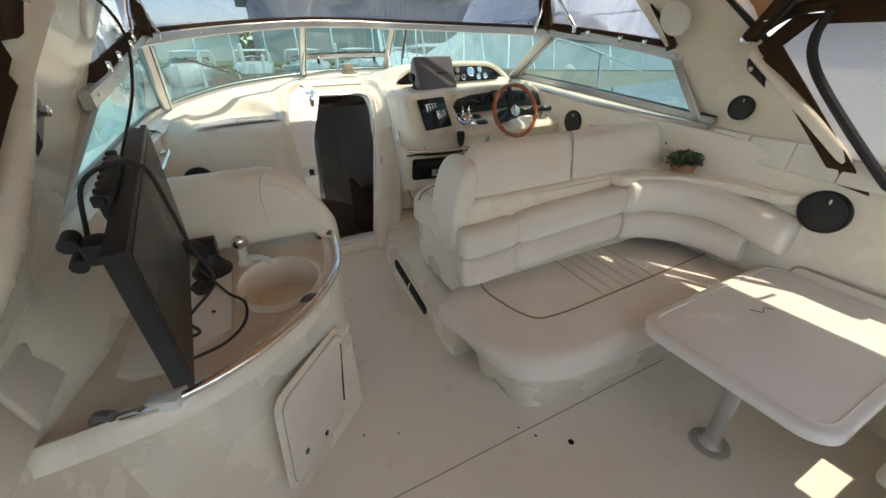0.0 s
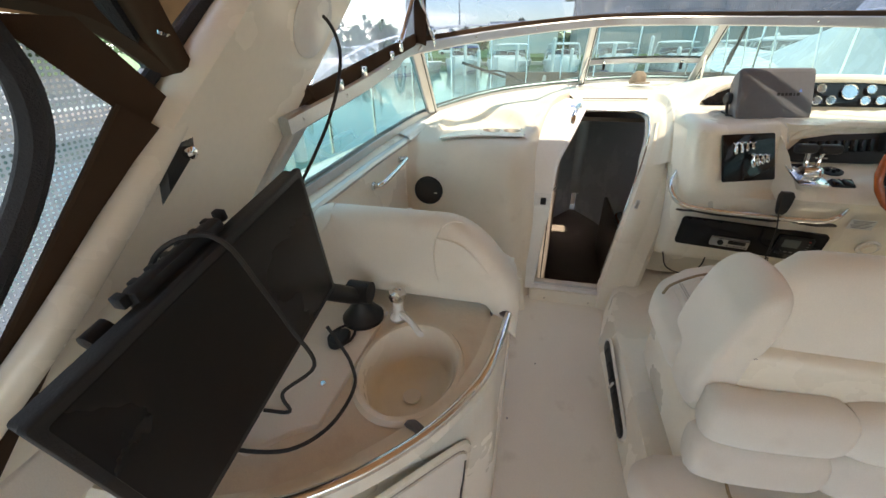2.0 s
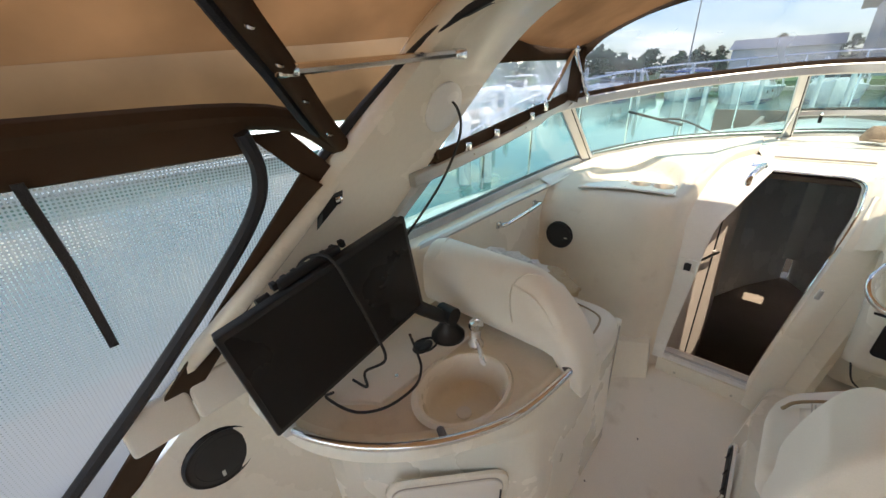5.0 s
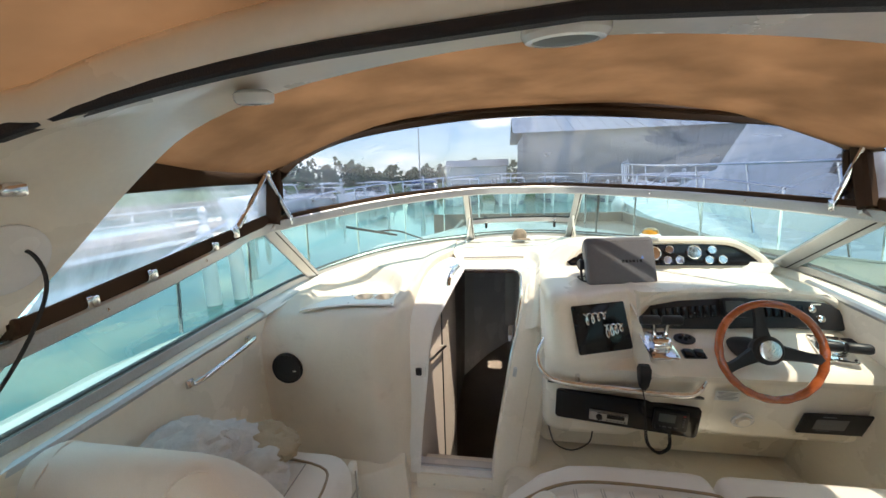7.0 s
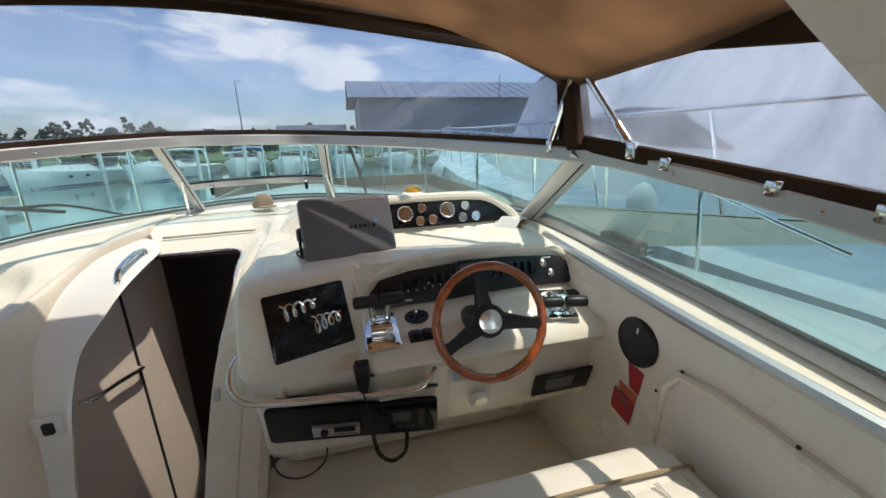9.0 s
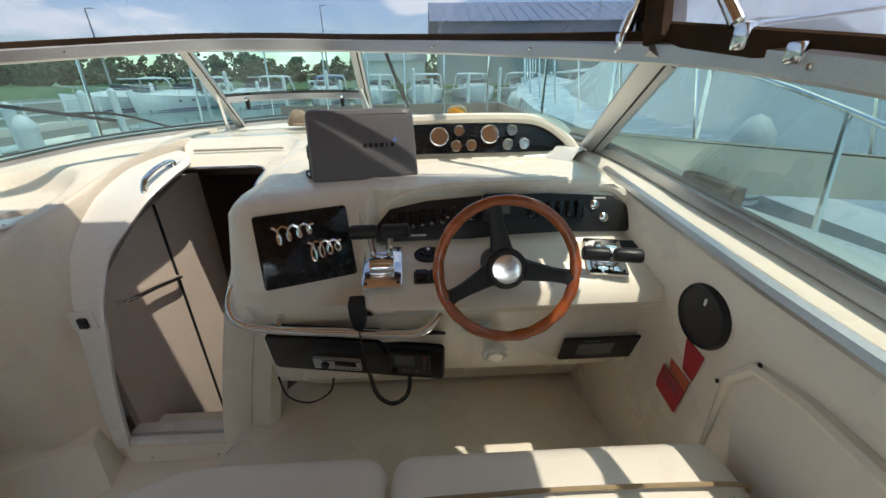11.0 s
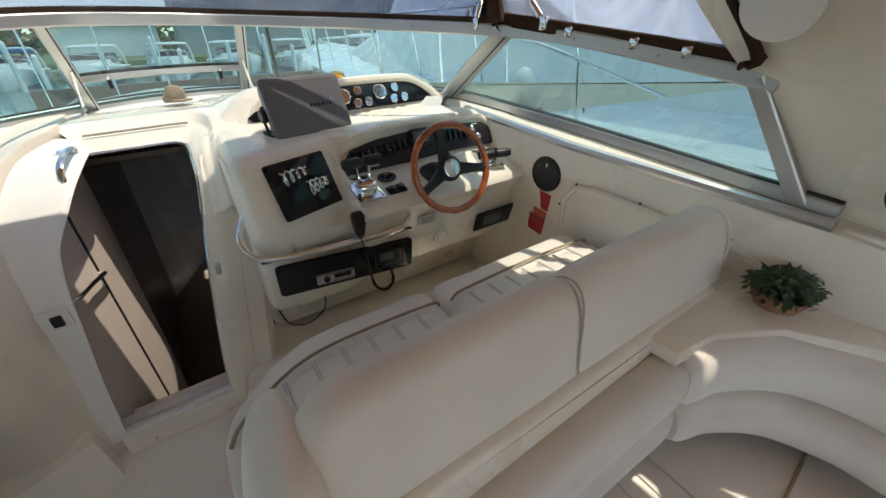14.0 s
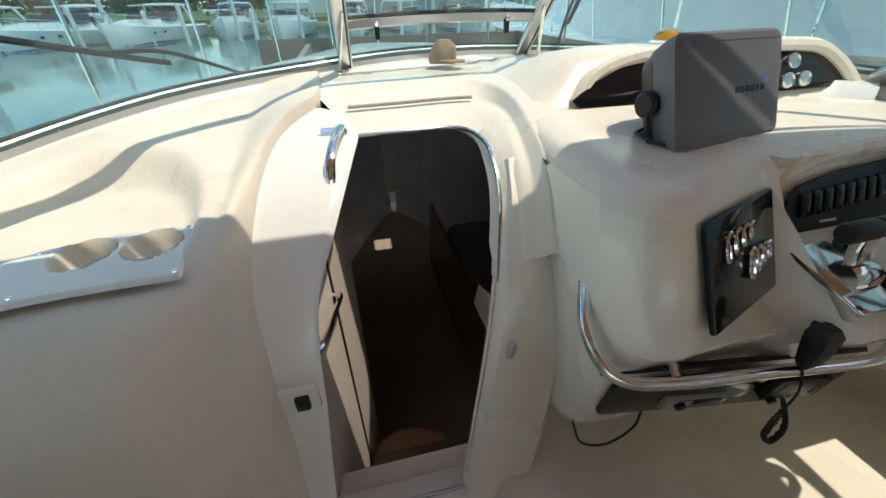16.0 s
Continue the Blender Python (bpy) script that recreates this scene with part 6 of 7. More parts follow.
roll([(0.95, 1.52, 0.80), (1.10, 1.48, 0.81), (1.27, 1.36, 0.805), (1.36, 1.18, 0.79), (1.38, 0.98, 0.75), (1.385, 0.86, 0.72)], 0.08, 0.10, lounge, "curved upper corner cushion")
roll([(0.95, 1.50, 0.64), (1.08, 1.46, 0.64), (1.24, 1.35, 0.625), (1.32, 1.18, 0.62), (1.345, 1.02, 0.60)], 0.07, 0.085, lounge, "curved lower corner cushion")
part("corner_shelf", prism([(0.90, 1.60), (1.44, 1.60), (1.44, 0.9), (1.36, 0.95), (1.33, 1.2), (1.22, 1.38), (1.05, 1.48), (0.9, 1.50)], 0.88, 0.925, 0.012), GEL, lounge, "cream shelf in the corner behind the lounge")
lounge.location += Vector((0, 0, 0.075))

port_seat = thing("port_bench", "cream vinyl companion seat with a curved padded back", "seat", (-1.0, 2.0, 0.1))
part("base", rbox((-1.05, 1.99, 0.35), (0.64, 0.46, 0.74), 0.03), GEL, port_seat)
ls = []
for z, s in ((0.68, 0.93), (0.70, 0.98), (0.74, 1.0), (0.79, 1.0), (0.82, 0.97), (0.835, 0.90), (0.838, 0.5)):
    pts = round_outline(0.70, 0.52, 0.12, n=6)
    ls.append([(-1.035 + x * s, 2.02 + y * s, z) for x, y in pts])
pc = part("seat_cushion", loft(ls), VINYL, port_seat, sharp=60)
piping([(-1.34, 2.20, 0.835), (-1.03, 2.215, 0.840), (-0.80, 2.19, 0.836), (-0.745, 2.10, 0.835), (-0.745, 1.86, 0.835)], pc, 0.005, mat=PIPING)
for k in range(5):
    piping([(-1.26 + 0.1 * k, 1.86, 0.838), (-1.26 + 0.1 * k, 2.19, 0.841)], pc, 0.0025)
rows = []
for i in range(29):
    f = i / 28
    x = -1.36 + 0.70 * f
    end = max(0.0, (f - 0.62) / 0.38)
    top = 1.195 - 0.26 * end ** 2.2
    bot = 0.90 - 0.15 * max(0, (f - 0.85) / 0.15)
    th = 0.07 * (1 - 0.3 * (max(0, (f - 0.93) / 0.07)) ** 2)
    fwd = 0.10 * end ** 2
    if f < 0.06:
        top -= 0.05 * ((0.06 - f) / 0.06) ** 2
    ring = []
    for k in range(16):
        a = 2 * math.pi * k / 16
        yy = th * math.copysign(abs(math.cos(a)) ** 0.7, math.cos(a))
        zz = (top - bot) / 2 * math.copysign(abs(math.sin(a)) ** 0.6, math.sin(a))
        ring.append((x, 1.775 + fwd * 0.3 + yy * (1 + 0.3 * end), (top + bot) / 2 + zz))
    rows.append(ring)
pb = part("backrest", loft(rows), VINYL, port_seat, "padded vinyl backrest sweeping down to the aisle", sharp=60)
piping([(-0.91, 1.72, 0.95), (-0.925, 1.698, 1.05), (-0.92, 1.70, 1.15), (-0.88, 1.74, 1.19), (-0.83, 1.79, 1.16)], pb, 0.004, mat=VINYL)
piping([(-0.925, 1.70, 1.15), (-0.84, 1.70, 1.13), (-0.76, 1.71, 1.04), (-0.71, 1.72, 0.93), (-0.69, 1.73, 0.84)], pb, 0.004, mat=VINYL)
piping([(-1.30, 1.71, 1.13), (-1.27, 1.715, 1.17), (-1.29, 1.79, 1.195), (-1.31, 1.84, 1.16)], pb, 0.004, mat=VINYL)
port_seat.location += Vector((0.045, -0.06, 0.06))

towel = thing("towel_pile", "crumpled white towels and a tan knit on the seat", "towel", (-1.1, 2.0, 0.84))
for k, (x, y, z, s, mt) in enumerate(((-1.10, 1.99, 0.93, 0.17, TOWEL), (-0.93, 2.0, 0.90, 0.12, TOWEL), (-1.08, 1.95, 1.00, 0.12, TOWEL), (-1.20, 2.0, 0.95, 0.14, TOWEL), (-0.98, 2.10, 0.90, 0.13, KNIT))):
    b = bmesh.new()
    bmesh.ops.create_icosphere(b, subdivisions=4, radius=s)
    for v in b.verts:
        q = v.co * 11 + Vector((k * 7, 0, 0))
        v.co *= 1 + 0.34 * noise.noise(q) + 0.30 * abs(noise.noise(q * 2.3)) - 0.12 * abs(noise.noise(q * 4.5))
        v.co.z *= 0.62
        v.co += Vector((x, y, z))
        v.co.z = max(v.co.z, 0.842)
    part("fold", b, mt, towel)
towel.location += Vector((0.0, 0.0, 0.06))

# ---- galley ----
GALLEY = Vector((0.085, 0.005, 0.055))
galley = thing("galley_unit", "curved cream fibreglass wet bar with a moulded counter", "galley unit", (-1.0, 1.4, 0.05))
top_c = spline([(-0.735, 1.74, 0), (-0.745, 1.62, 0), (-0.775, 1.40, 0), (-0.86, 1.22, 0), (-0.98, 1.08, 0), (-1.11, 0.985, 0), (-1.24, 0.935, 0), (-1.40, 0.915, 0), (-1.51, 0.91, 0)], 5)
bot_c = spline([(-0.745, 2.22, 0), (-0.745, 1.80, 0), (-0.745, 1.60, 0), (-0.76, 1.515, 0), (-0.90, 1.385, 0), (-1.04, 1.26, 0), (-1.14, 1.19, 0), (-1.40, 1.14, 0), (-1.51, 1.13, 0)], 5)
mid_c = [a.lerp(b, 0.75) for a, b in zip(top_c, bot_c)]
rows = []
for a, m_, b in zip(top_c, mid_c, bot_c):
    rows.append([(a.x - 0.032, a.y + 0.022, 0.874), (a.x - 0.02, a.y + 0.014, 0.878), (a.x - 0.006, a.y + 0.006, 0.87), (a.x, a.y, 0.845), (m_.x, m_.y, 0.765), (m_.x * 0.4 + b.x * 0.6, m_.y * 0.4 + b.y * 0.6, 0.36), (b.x, b.y, -0.045)])
part("body", sheet(rows, 0.012), GEL, galley, "cream curved front of the wet bar", sharp=60)
part("side_panel", rbox((-0.76, 1.93, 0.43), (0.03, 0.60, 0.72), 0.006), GEL, galley)
part("panel_joint", rbox((-0.744, 2.20, 0.42), (0.008, 0.006, 0.70), 0.001), SEAM, galley)
part("panel_joint", sweep([(-0.7435, 1.66, 0.77), (-0.743, 1.95, 0.72), (-0.743, 2.2, 0.69)], rect(0.005, 0.006, 0.001)), SEAM, galley)
SINK = Vector((-0.972, 1.385))
rim_pts = [(a.x - 0.030, a.y + 0.020) for a in top_c] + [(-1.51, 1.0), (-1.51, 1.2), (-1.51, 1.45), (-1.51, 1.76), (-1.2, 1.76), (-1.0, 1.76), (-0.83, 1.77)]
ang = sorted(rim_pts, key=lambda p: math.atan2(p[1] - SINK.y, p[0] - SINK.x))
ang = [(a[0] + (b[0] - a[0]) * k / 5, a[1] + (b[1] - a[1]) * k / 5) for a, b in zip(ang, ang[1:] + ang[:1]) for k in range(5)]
hole = []
for x, y in ang:
    d = Vector((x - SINK.x, y - SINK.y)).normalized()
    reach = math.hypot(x - SINK.x, y - SINK.y)
    k = min(1.0, 0.97 * reach / math.hypot(d.x * 0.130, d.y * 0.165))
    hole.append((SINK.x + d.x * 0.130 * k, SINK.y + d.y * 0.165 * k))
part("worktop", loft([[(x, y, 0.855) for x, y in hole], [(x, y, 0.873) for x, y in hole], [(x, y, 0.873) for x, y in ang], [(x, y, 0.855) for x, y in ang]], cap=False, ring=True), VINYL_PAD, galley, "beige moulded counter top")
sink = thing("sink", "round cream moulded sink set in the counter", "sink", (SINK.x, SINK.y, 0.87))
part("bowl", lathe([(0.02, -0.115), (0.09, -0.110), (0.122, -0.085), (0.137, -0.02), (0.142, 0.005), (0.150, 0.016), (0.162, 0.016), (0.170, 0.004), (0.165, 0.0), (0.148, -0.01), (0.13, -0.09), (0.09, -0.12), (0.02, -0.122)], (SINK.x, SINK.y, 0.873), n=40, sx=0.88, sy=1.12), GEL, sink)
part("drain", lathe([(0.010, -0.112), (0.026, -0.112), (0.026, -0.107), (0.012, -0.108)], (SINK.x, SINK.y, 0.873), n=20), GEL_WHITE, sink)
part("drain_hole", lathe([(0.001, -0.114), (0.013, -0.114), (0.013, -0.1095), (0.001, -0.1095)], (SINK.x, SINK.y, 0.873), n=14), BLACK, sink)
tap = thing("faucet", "small white faucet with a clear knob by the sink", "faucet", (-1.07, 1.58, 0.873))
part("body", lathe([(0.028, 0), (0.030, 0.01), (0.018, 0.03), (0.017, 0.06), (0.020, 0.07), (0.010, 0.075)], (-1.075, 1.585, 0.873), n=18), GEL_WHITE, tap)
part("spout", loft([[(-1.07 + 0.012 * a + 0.095 * f, 1.58 - 0.085 * f, 0.90 + 0.012 * b + 0.012 * math.sin(f * 3)) for a, b in circle(1.0, 8)] for f in (0, 0.3, 0.6, 0.85, 1.0)]), GEL_WHITE, tap)
part("knob", lathe([(0.012, 0.072), (0.026, 0.080), (0.030, 0.092), (0.026, 0.106), (0.014, 0.110), (0.012, 0.106), (0.001, 0.106)], (-1.075, 1.585, 0.873), n=12), CHROME, tap)
grail = thing("counter_rail", "curved polished stainless rail along the counter edge", "rail", (-0.85, 1.3, 0.9))
rp_pts = [(a.x + 0.012, a.y - 0.010, 0.905) for a in top_c[4:33:3]]
part("bar", tube(rp_pts + [(-1.33, 0.925, 0.905)], 0.0125, 10), CHROME, grail)
for p in (rp_pts[0], rp_pts[4], (-1.345, 0.93, 0.905)):
    v = Vector(p)
    part("bracket", tube([v, v + Vector((-0.03, 0.02, -0.005)), v + Vector((-0.05, 0.035, -0.03))], 0.012, 8), GREY, grail)
part("clip", rbox((-1.25, 0.925, 0.905), (0.07, 0.04, 0.03), 0.008, turn=(0, 0, -15)), PAPER, grail, "white plastic clip")
lid = thing("icebox_lid", "cream flush lid in the counter with a small latch", "lid", (-1.2, 1.4, 0.875))
part("panel", prism([(-1.17, 1.13), (-1.12, 1.16), (-1.12, 1.60), (-1.15, 1.63), (-1.36, 1.63), (-1.38, 1.60), (-1.38, 1.10), (-1.35, 1.07), (-1.24, 1.06)], 0.873, 0.889, 0.006), VINYL, lid)
part("latch", lathe([(0.004, 0), (0.008, 0.001), (0.006, 0.004), (0.001, 0.004)], (-1.17, 1.27, 0.889), n=10), CHROME, lid)
cab = thing("galley_door", "cream cabinet door with a dark hinge line and two latches", "cabinet door", (-0.95, 1.3, 0.4))
DM = framed((-0.962, 1.262, 0.362), (0.257, 0.29, 0), (0.008, -0.06, 0.5))
do = round_outline(0.35, 0.46, 0.05)
do = [(x + (0.02 if x > 0 and y > 0 else 0), y) for x, y in do]
panel("frame", DM, [(x * 1.12, y * 1.1) for x, y in do], 0.014, GEL, cab, bevel=0.005, z=-0.002)
panel("gap", DM, [(x * 1.015, y * 1.015) for x, y in do], 0.003, SEAM, cab, bevel=0, z=0.0122)
panel("door", DM, do, 0.008, VINYL, cab, bevel=0.004, z=0.0125)
b = rbox((0.188, 0.0, 0.020), (0.006, 0.34, 0.006), 0.001)
b.transform(DM)
part("hinge", b, BLACK, cab)
for x, y in ((-0.10, -0.12), (0.03, -0.19)):
    b = rbox((x, y, 0.022), (0.018, 0.022, 0.010), 0.004)
    b.transform(DM)
    part("latch", b, GREY if x < 0 else BLACK, cab)

# monitor on its arm, with cables
mon = thing("monitor", "black flat monitor on a clamp arm over the counter", "monitor", (-1.2, 1.2, 0.9))
NM = framed((-1.185, 1.123, 1.196), (-0.0255, 0.574, 0.1095), (0.0095, -0.053, 0.353))
for nm, w, h, z0, z1, mt, bev in (("housing", 0.572, 0.352, -0.030, -0.004, BLACK, 0.0), ("bezel", 0.582, 0.362, -0.006, 0.006, BLACK, 0.003), ("screen", 0.556, 0.330, 0.0055, 0.0072, SCREEN, 0.0)):
    panel(nm, NM, round_outline(w, h, 0.006), z1 - z0, mt, mon, bevel=bev, z=z0)
b = loft([[(x, y, z) for x, y in round_outline(w, h, 0.03)] for z, w, h in ((-0.03, 0.42, 0.26), (-0.055, 0.36, 0.22), (-0.06, 0.30, 0.18))])
b.transform(NM)
part("back_cover", b, BLACK, mon)
b = rbox((-0.02, 0.165, -0.038), (0.19, 0.06, 0.03), 0.010)
b.transform(NM)
part("top_bracket", b, BLACK, mon)
for k in range(8):
    b = rbox((-0.12 + 0.03 * k, 0.185, -0.045), (0.015, 0.02, 0.02), 0.003)
    b.transform(NM)
    part("vent_rib", b, BLACK, mon)
part("arm", tube([(-1.24, 1.24, 1.16), (-1.25, 1.38, 1.10), (-1.21, 1.47, 1.03), (-1.18, 1.545, 0.97)], 0.026, 10), BLACK, mon)
part("arm_base", lathe([(0.001, 0), (0.065, 0), (0.065, 0.012), (0.05, 0.03), (0.03, 0.06), (0.03, 0.10), (0.001, 0.10)], (-1.18, 1.545, 0.889), n=22), BLACK, mon)
part("arm_knuckle", lathe([(0.001, -0.035), (0.035, -0.035), (0.035, 0.035), (0.001, 0.035)], (-1.18, 1.545, 0.99), (0, 90, 0), 16), BLACK, mon)
clamp = rbox((-0.14, 0.10, -0.075), (0.05, 0.05, 0.04), 0.012)
clamp.transform(NM)
clamp = part("rear_clamp", clamp, BLACK, mon, "black clamp block behind the screen")
for dy in (-0.02, 0.025):
    b = lathe([(0.001, -0.02), (0.015, -0.018), (0.015, 0.018), (0.001, 0.02)], (-0.14, 0.10 + dy, -0.105), (0, 90, 0), 14)
    b.transform(NM)
    part("clamp_knob", b, BLACK, clamp)
mon.location += GALLEY
cb = thing("power_cable", "black power cable looped over the monitor and counter", "cable", (-1.1, 1.3, 0.93))
part("cable", tube([(-1.205, 1.667, 1.79), (-1.165, 1.70, 1.775), (-1.134, 1.69, 1.69), (-1.15, 1.62, 1.55), (-1.21, 1.52, 1.39), (-1.25, 1.42, 1.28), (-1.22, 1.30, 1.26), (-1.17, 1.22, 1.26)], 0.0045, 8), RUBBER, cb, "cable from the arch plate")
part("cable", tube([(-1.19, 1.02, 1.33), (-1.18, 1.07, 1.42), (-1.13, 1.105, 1.448), (-1.083, 1.118, 1.43), (-1.072, 1.15, 1.33), (-1.065, 1.19, 1.20), (-1.045, 1.21, 1.08), (-1.128, 1.184, 1.000), (-1.114, 1.174, 0.952), (-1.174, 1.161, 0.955)], 0.0045, 8), RUBBER, cb, "cable draped over the screen")
part("cable", tube([(-1.10, 1.36, 1.06), (-1.07, 1.36, 1.0), (-1.040, 1.348, 0.952), (-0.996, 1.275, 0.952), (-1.001, 1.162, 0.952), (-1.061, 1.086, 0.952), (-1.176, 1.062, 0.952), (-1.16, 1.08, 0.97)], 0.0045, 8), RUBBER, cb, "cable loop on the counter")
coil2 = [(-1.20 + (0.03 + 0.004 * (k % 3)) * math.cos(k * 0.7), 1.44 + 0.05 * math.sin(k * 0.7), 0.895 + 0.0012 * (k % 9)) for k in range(36)]
fob = thing("coiled_lead", "small coiled black lead with a plug on the counter", "cable", (-1.16, 1.47, 0.89))
part("coil", tube(coil2, 0.004, 6, smooth=2), RUBBER, fob)
part("disc", lathe([(0.001, 0), (0.035, 0), (0.037, 0.008), (0.03, 0.014), (0.001, 0.014)], (-1.205, 1.43, 0.890), n=22, sx=0.8, sy=1.2), BLACK, fob, "oval black key float")
part("plug", rbox((-1.19, 1.56, 0.905), (0.02, 0.035, 0.02), 0.005, turn=(0, 0, 30)), CHROME, fob)
for ob in (galley, sink, tap, grail, lid, cab, fob):
    ob.location += GALLEY

# table
table = thing("cockpit_table", "white fibreglass cockpit table on a metal pedestal", "table", (0.62, 0.57, 0.02))
b = prism(round_outline(1.02, 0.67, 0.10, 7), 0.575, 0.620, 0.018, pose(0.945, 0.595, 0, 0, 0, 1), seg=3)
part("tabletop", b, GEL_WHITE, table, "white gelcoat top with rounded corners")
part("edge_bead", tube([(*((pose(0.945, 0.595, 0.62, 0, 0, 1) @ Vector((x, y, 0)))[:3]),) for x, y in round_outline(0.95, 0.60, 0.08, 4)], 0.005, 6, closed=True, smooth=1), GEL_WHITE, table)
part("scuff_mark", tube([(0.918, 0.734, 0.621), (0.943, 0.698, 0.621), (0.983, 0.714, 0.621), (1.008, 0.687, 0.621)], 0.0025, 5), INK, table, "faded dark emblem on the top")
part("pedestal", lathe([(0.032, 0.03), (0.030, 0.58)], (0.715, 0.598, 0.0), n=18), ALU, table)
part("pedestal_foot", lathe([(0.001, 0), (0.085, 0), (0.083, 0.006), (0.05, 0.012), (0.036, 0.03), (0.034, 0.06), (0.001, 0.06)], (0.715, 0.598, 0.02), n=26), ALU, table)
for k in range(6):
    a = k * math.pi / 3
    part("screw", lathe([(0.002, 0), (0.006, 0), (0.005, 0.004), (0.002, 0.004)], (0.715 + 0.068 * math.cos(a), 0.598 + 0.068 * math.sin(a), 0.027), n=8), CHROME, table)
aft = thing("aft_bench", "white fibreglass aft bench edge with a dark opening below", "bench", (1.2, 0.05, 0.02))
part("seat_cushion", rbox((1.10, 0.0, 0.40), (0.75, 0.36, 0.10), 0.03, 3), VINYL, aft)
part("base", rbox((1.14, -0.05, 0.18), (0.62, 0.30, 0.34), 0.02), GEL, aft)

plant = thing("potted_plant", "small bushy green plant in a clay pot on the shelf", "plant", (1.35, 1.44, 0.925))
part("pot", lathe([(0.001, 0), (0.055, 0), (0.07, 0.03), (0.075, 0.05), (0.068, 0.05), (0.06, 0.02), (0.001, 0.02)], (1.35, 1.44, 0.925), n=20), CLAY, plant)
rnd = random.Random(4)
b = bmesh.new()
for k in range(420):
    a, e = rnd.uniform(0, 2 * math.pi), rnd.uniform(0.0, 1.0)
    d = 0.02 + 0.07 * rnd.random()
    c = Vector((1.35 + d * math.cos(a) * 1.15, 1.44 + d * math.sin(a), 0.965 + 0.075 * e * (1.15 - d * 6)))
    s = rnd.uniform(0.010, 0.020)
    m = Euler((rnd.uniform(-0.9, 0.9), rnd.uniform(-0.9, 0.9), a)).to_matrix()
    vs = [b.verts.new(c + m @ Vector(v) * s) for v in ((-1, 0, 0), (0, -0.5, 0.15), (1, 0, 0), (0, 0.5, 0.15))]
    b.faces.new(vs)
part("leaves", b, LEAF, plant, "many small dark green leaves")

plant.location += Vector((-0.023, 0.003, 0.075))

# padded coaming bolsters
def bolster(name, x, y0, y1, z, n, side, lab):
    t = thing(name, lab, "cushion", (x, (y0 + y1) / 2, z))
    for k in range(n):
        a, c = y0 + (y1 - y0) * k / n, y0 + (y1 - y0) * (k + 1) / n
        part("pad", rbox((x, (a + c) / 2, z - 0.035 * (1 - (k + 0.5) / n)), (0.035, c - a - 0.002, 0.135), 0.012, 3, turn=(2, 8 * side, 0)), VINYL, t)
    return t


bolster("side_bolster", 1.445, 0.42, 1.41, 1.172, 5, 1, "quilted cream vinyl bolster along the starboard coaming")
bolster("side_bolster", -1.395, 0.60, 1.10, 1.05, 3, -1, "cream vinyl bolster along the port coaming")
light = thing("courtesy_light", "small oval chrome courtesy light low on the port wall", "light", (-1.38, 0.95, 0.28))
part("bezel", lathe([(0.015, 0), (0.03, 0), (0.028, 0.008), (0.018, 0.010), (0.015, 0.004)], (-1.415, 0.985, 0.13), (0, 90, 0), 18, sy=1.7), CHROME, light)
part("lens", lathe([(0.001, 0.003), (0.017, 0.003), (0.012, 0.006), (0.001, 0.006)], (-1.415, 0.985, 0.13), (0, 90, 0), 14, sy=1.7), PAPER, light)
hatchd = thing("side_hatch", "cream hatch cover in the starboard wall", "hatch", (1.43, 0.75, 0.5))
panel("frame", framed((1.437, 0.62, 0.50), (0, -1, 0), (0, 0, 1)), round_outline(0.42, 0.34, 0.05), 0.006, SEAM, hatchd, bevel=0.001)
panel("cover", framed((1.435, 0.62, 0.50), (0, -1, 0), (0, 0, 1)), round_outline(0.40, 0.32, 0.045), 0.010, GEL, hatchd, bevel=0.003)

# ---- marina ----
WATER_Z = -0.75
WATER = material("lake_water", (0.035, 0.16, 0.15), 0.08, vary=0.2, vary_scale=0.15, grain=0.1, grain_scale=2, bump=0.5, bump_scale=2.2)
GRASS = material("grass_bank", (0.10, 0.17, 0.05), 0.95, vary=0.25, vary_scale=0.2, grain=0.3, grain_scale=4)
CONCRETE = material("weathered_concrete", (0.42, 0.38, 0.32), 0.9, vary=0.2, vary_scale=0.8, grain=0.15, grain_scale=20)
PILE_WHITE = material("white_pile_sleeve", (0.72, 0.72, 0.70), 0.45, vary=0.08)
TIMBER = material("grey_timber", (0.24, 0.20, 0.16), 0.9, vary=0.25, vary_scale=2, grain=0.2, grain_scale=30)
HULL = material("white_hull_gelcoat", (0.78, 0.78, 0.77), 0.25, vary=0.05)
HULL_BLUE = material("blue_boot_stripe", (0.03, 0.06, 0.22), 0.3)
DARK_GLASS = material("dark_boat_glass", (0.02, 0.022, 0.025), 0.08)
SHED = material("grey_shed_cladding", (0.33, 0.35, 0.36), 0.6, vary=0.06, vary_scale=0.3)
SHED_ROOF = material("pale_metal_roof", (0.45, 0.52, 0.56), 0.5, vary=0.06)
FOLIAGE = material("tree_foliage", (0.055, 0.10, 0.035), 0.8, island=True)
BARK = material("tree_bark", (0.10, 0.075, 0.05), 0.9)
BLUE_CANVAS = material("blue_canvas", (0.02, 0.12, 0.42), 0.8)
ORANGE = material("orange_float", (0.7, 0.25, 0.03), 0.6)

b = bmesh.new()
vs = [b.verts.new(p) for p in ((-900, -900, WATER_Z), (900, -900, WATER_Z), (900, 900, WATER_Z), (-900, 900, WATER_Z))]
b.faces.new(vs)
tagged(part("water", b, WATER), "rippled turquoise harbour water reaching the horizon", "water", kind="structure")
# own hull below deck level
ls = []
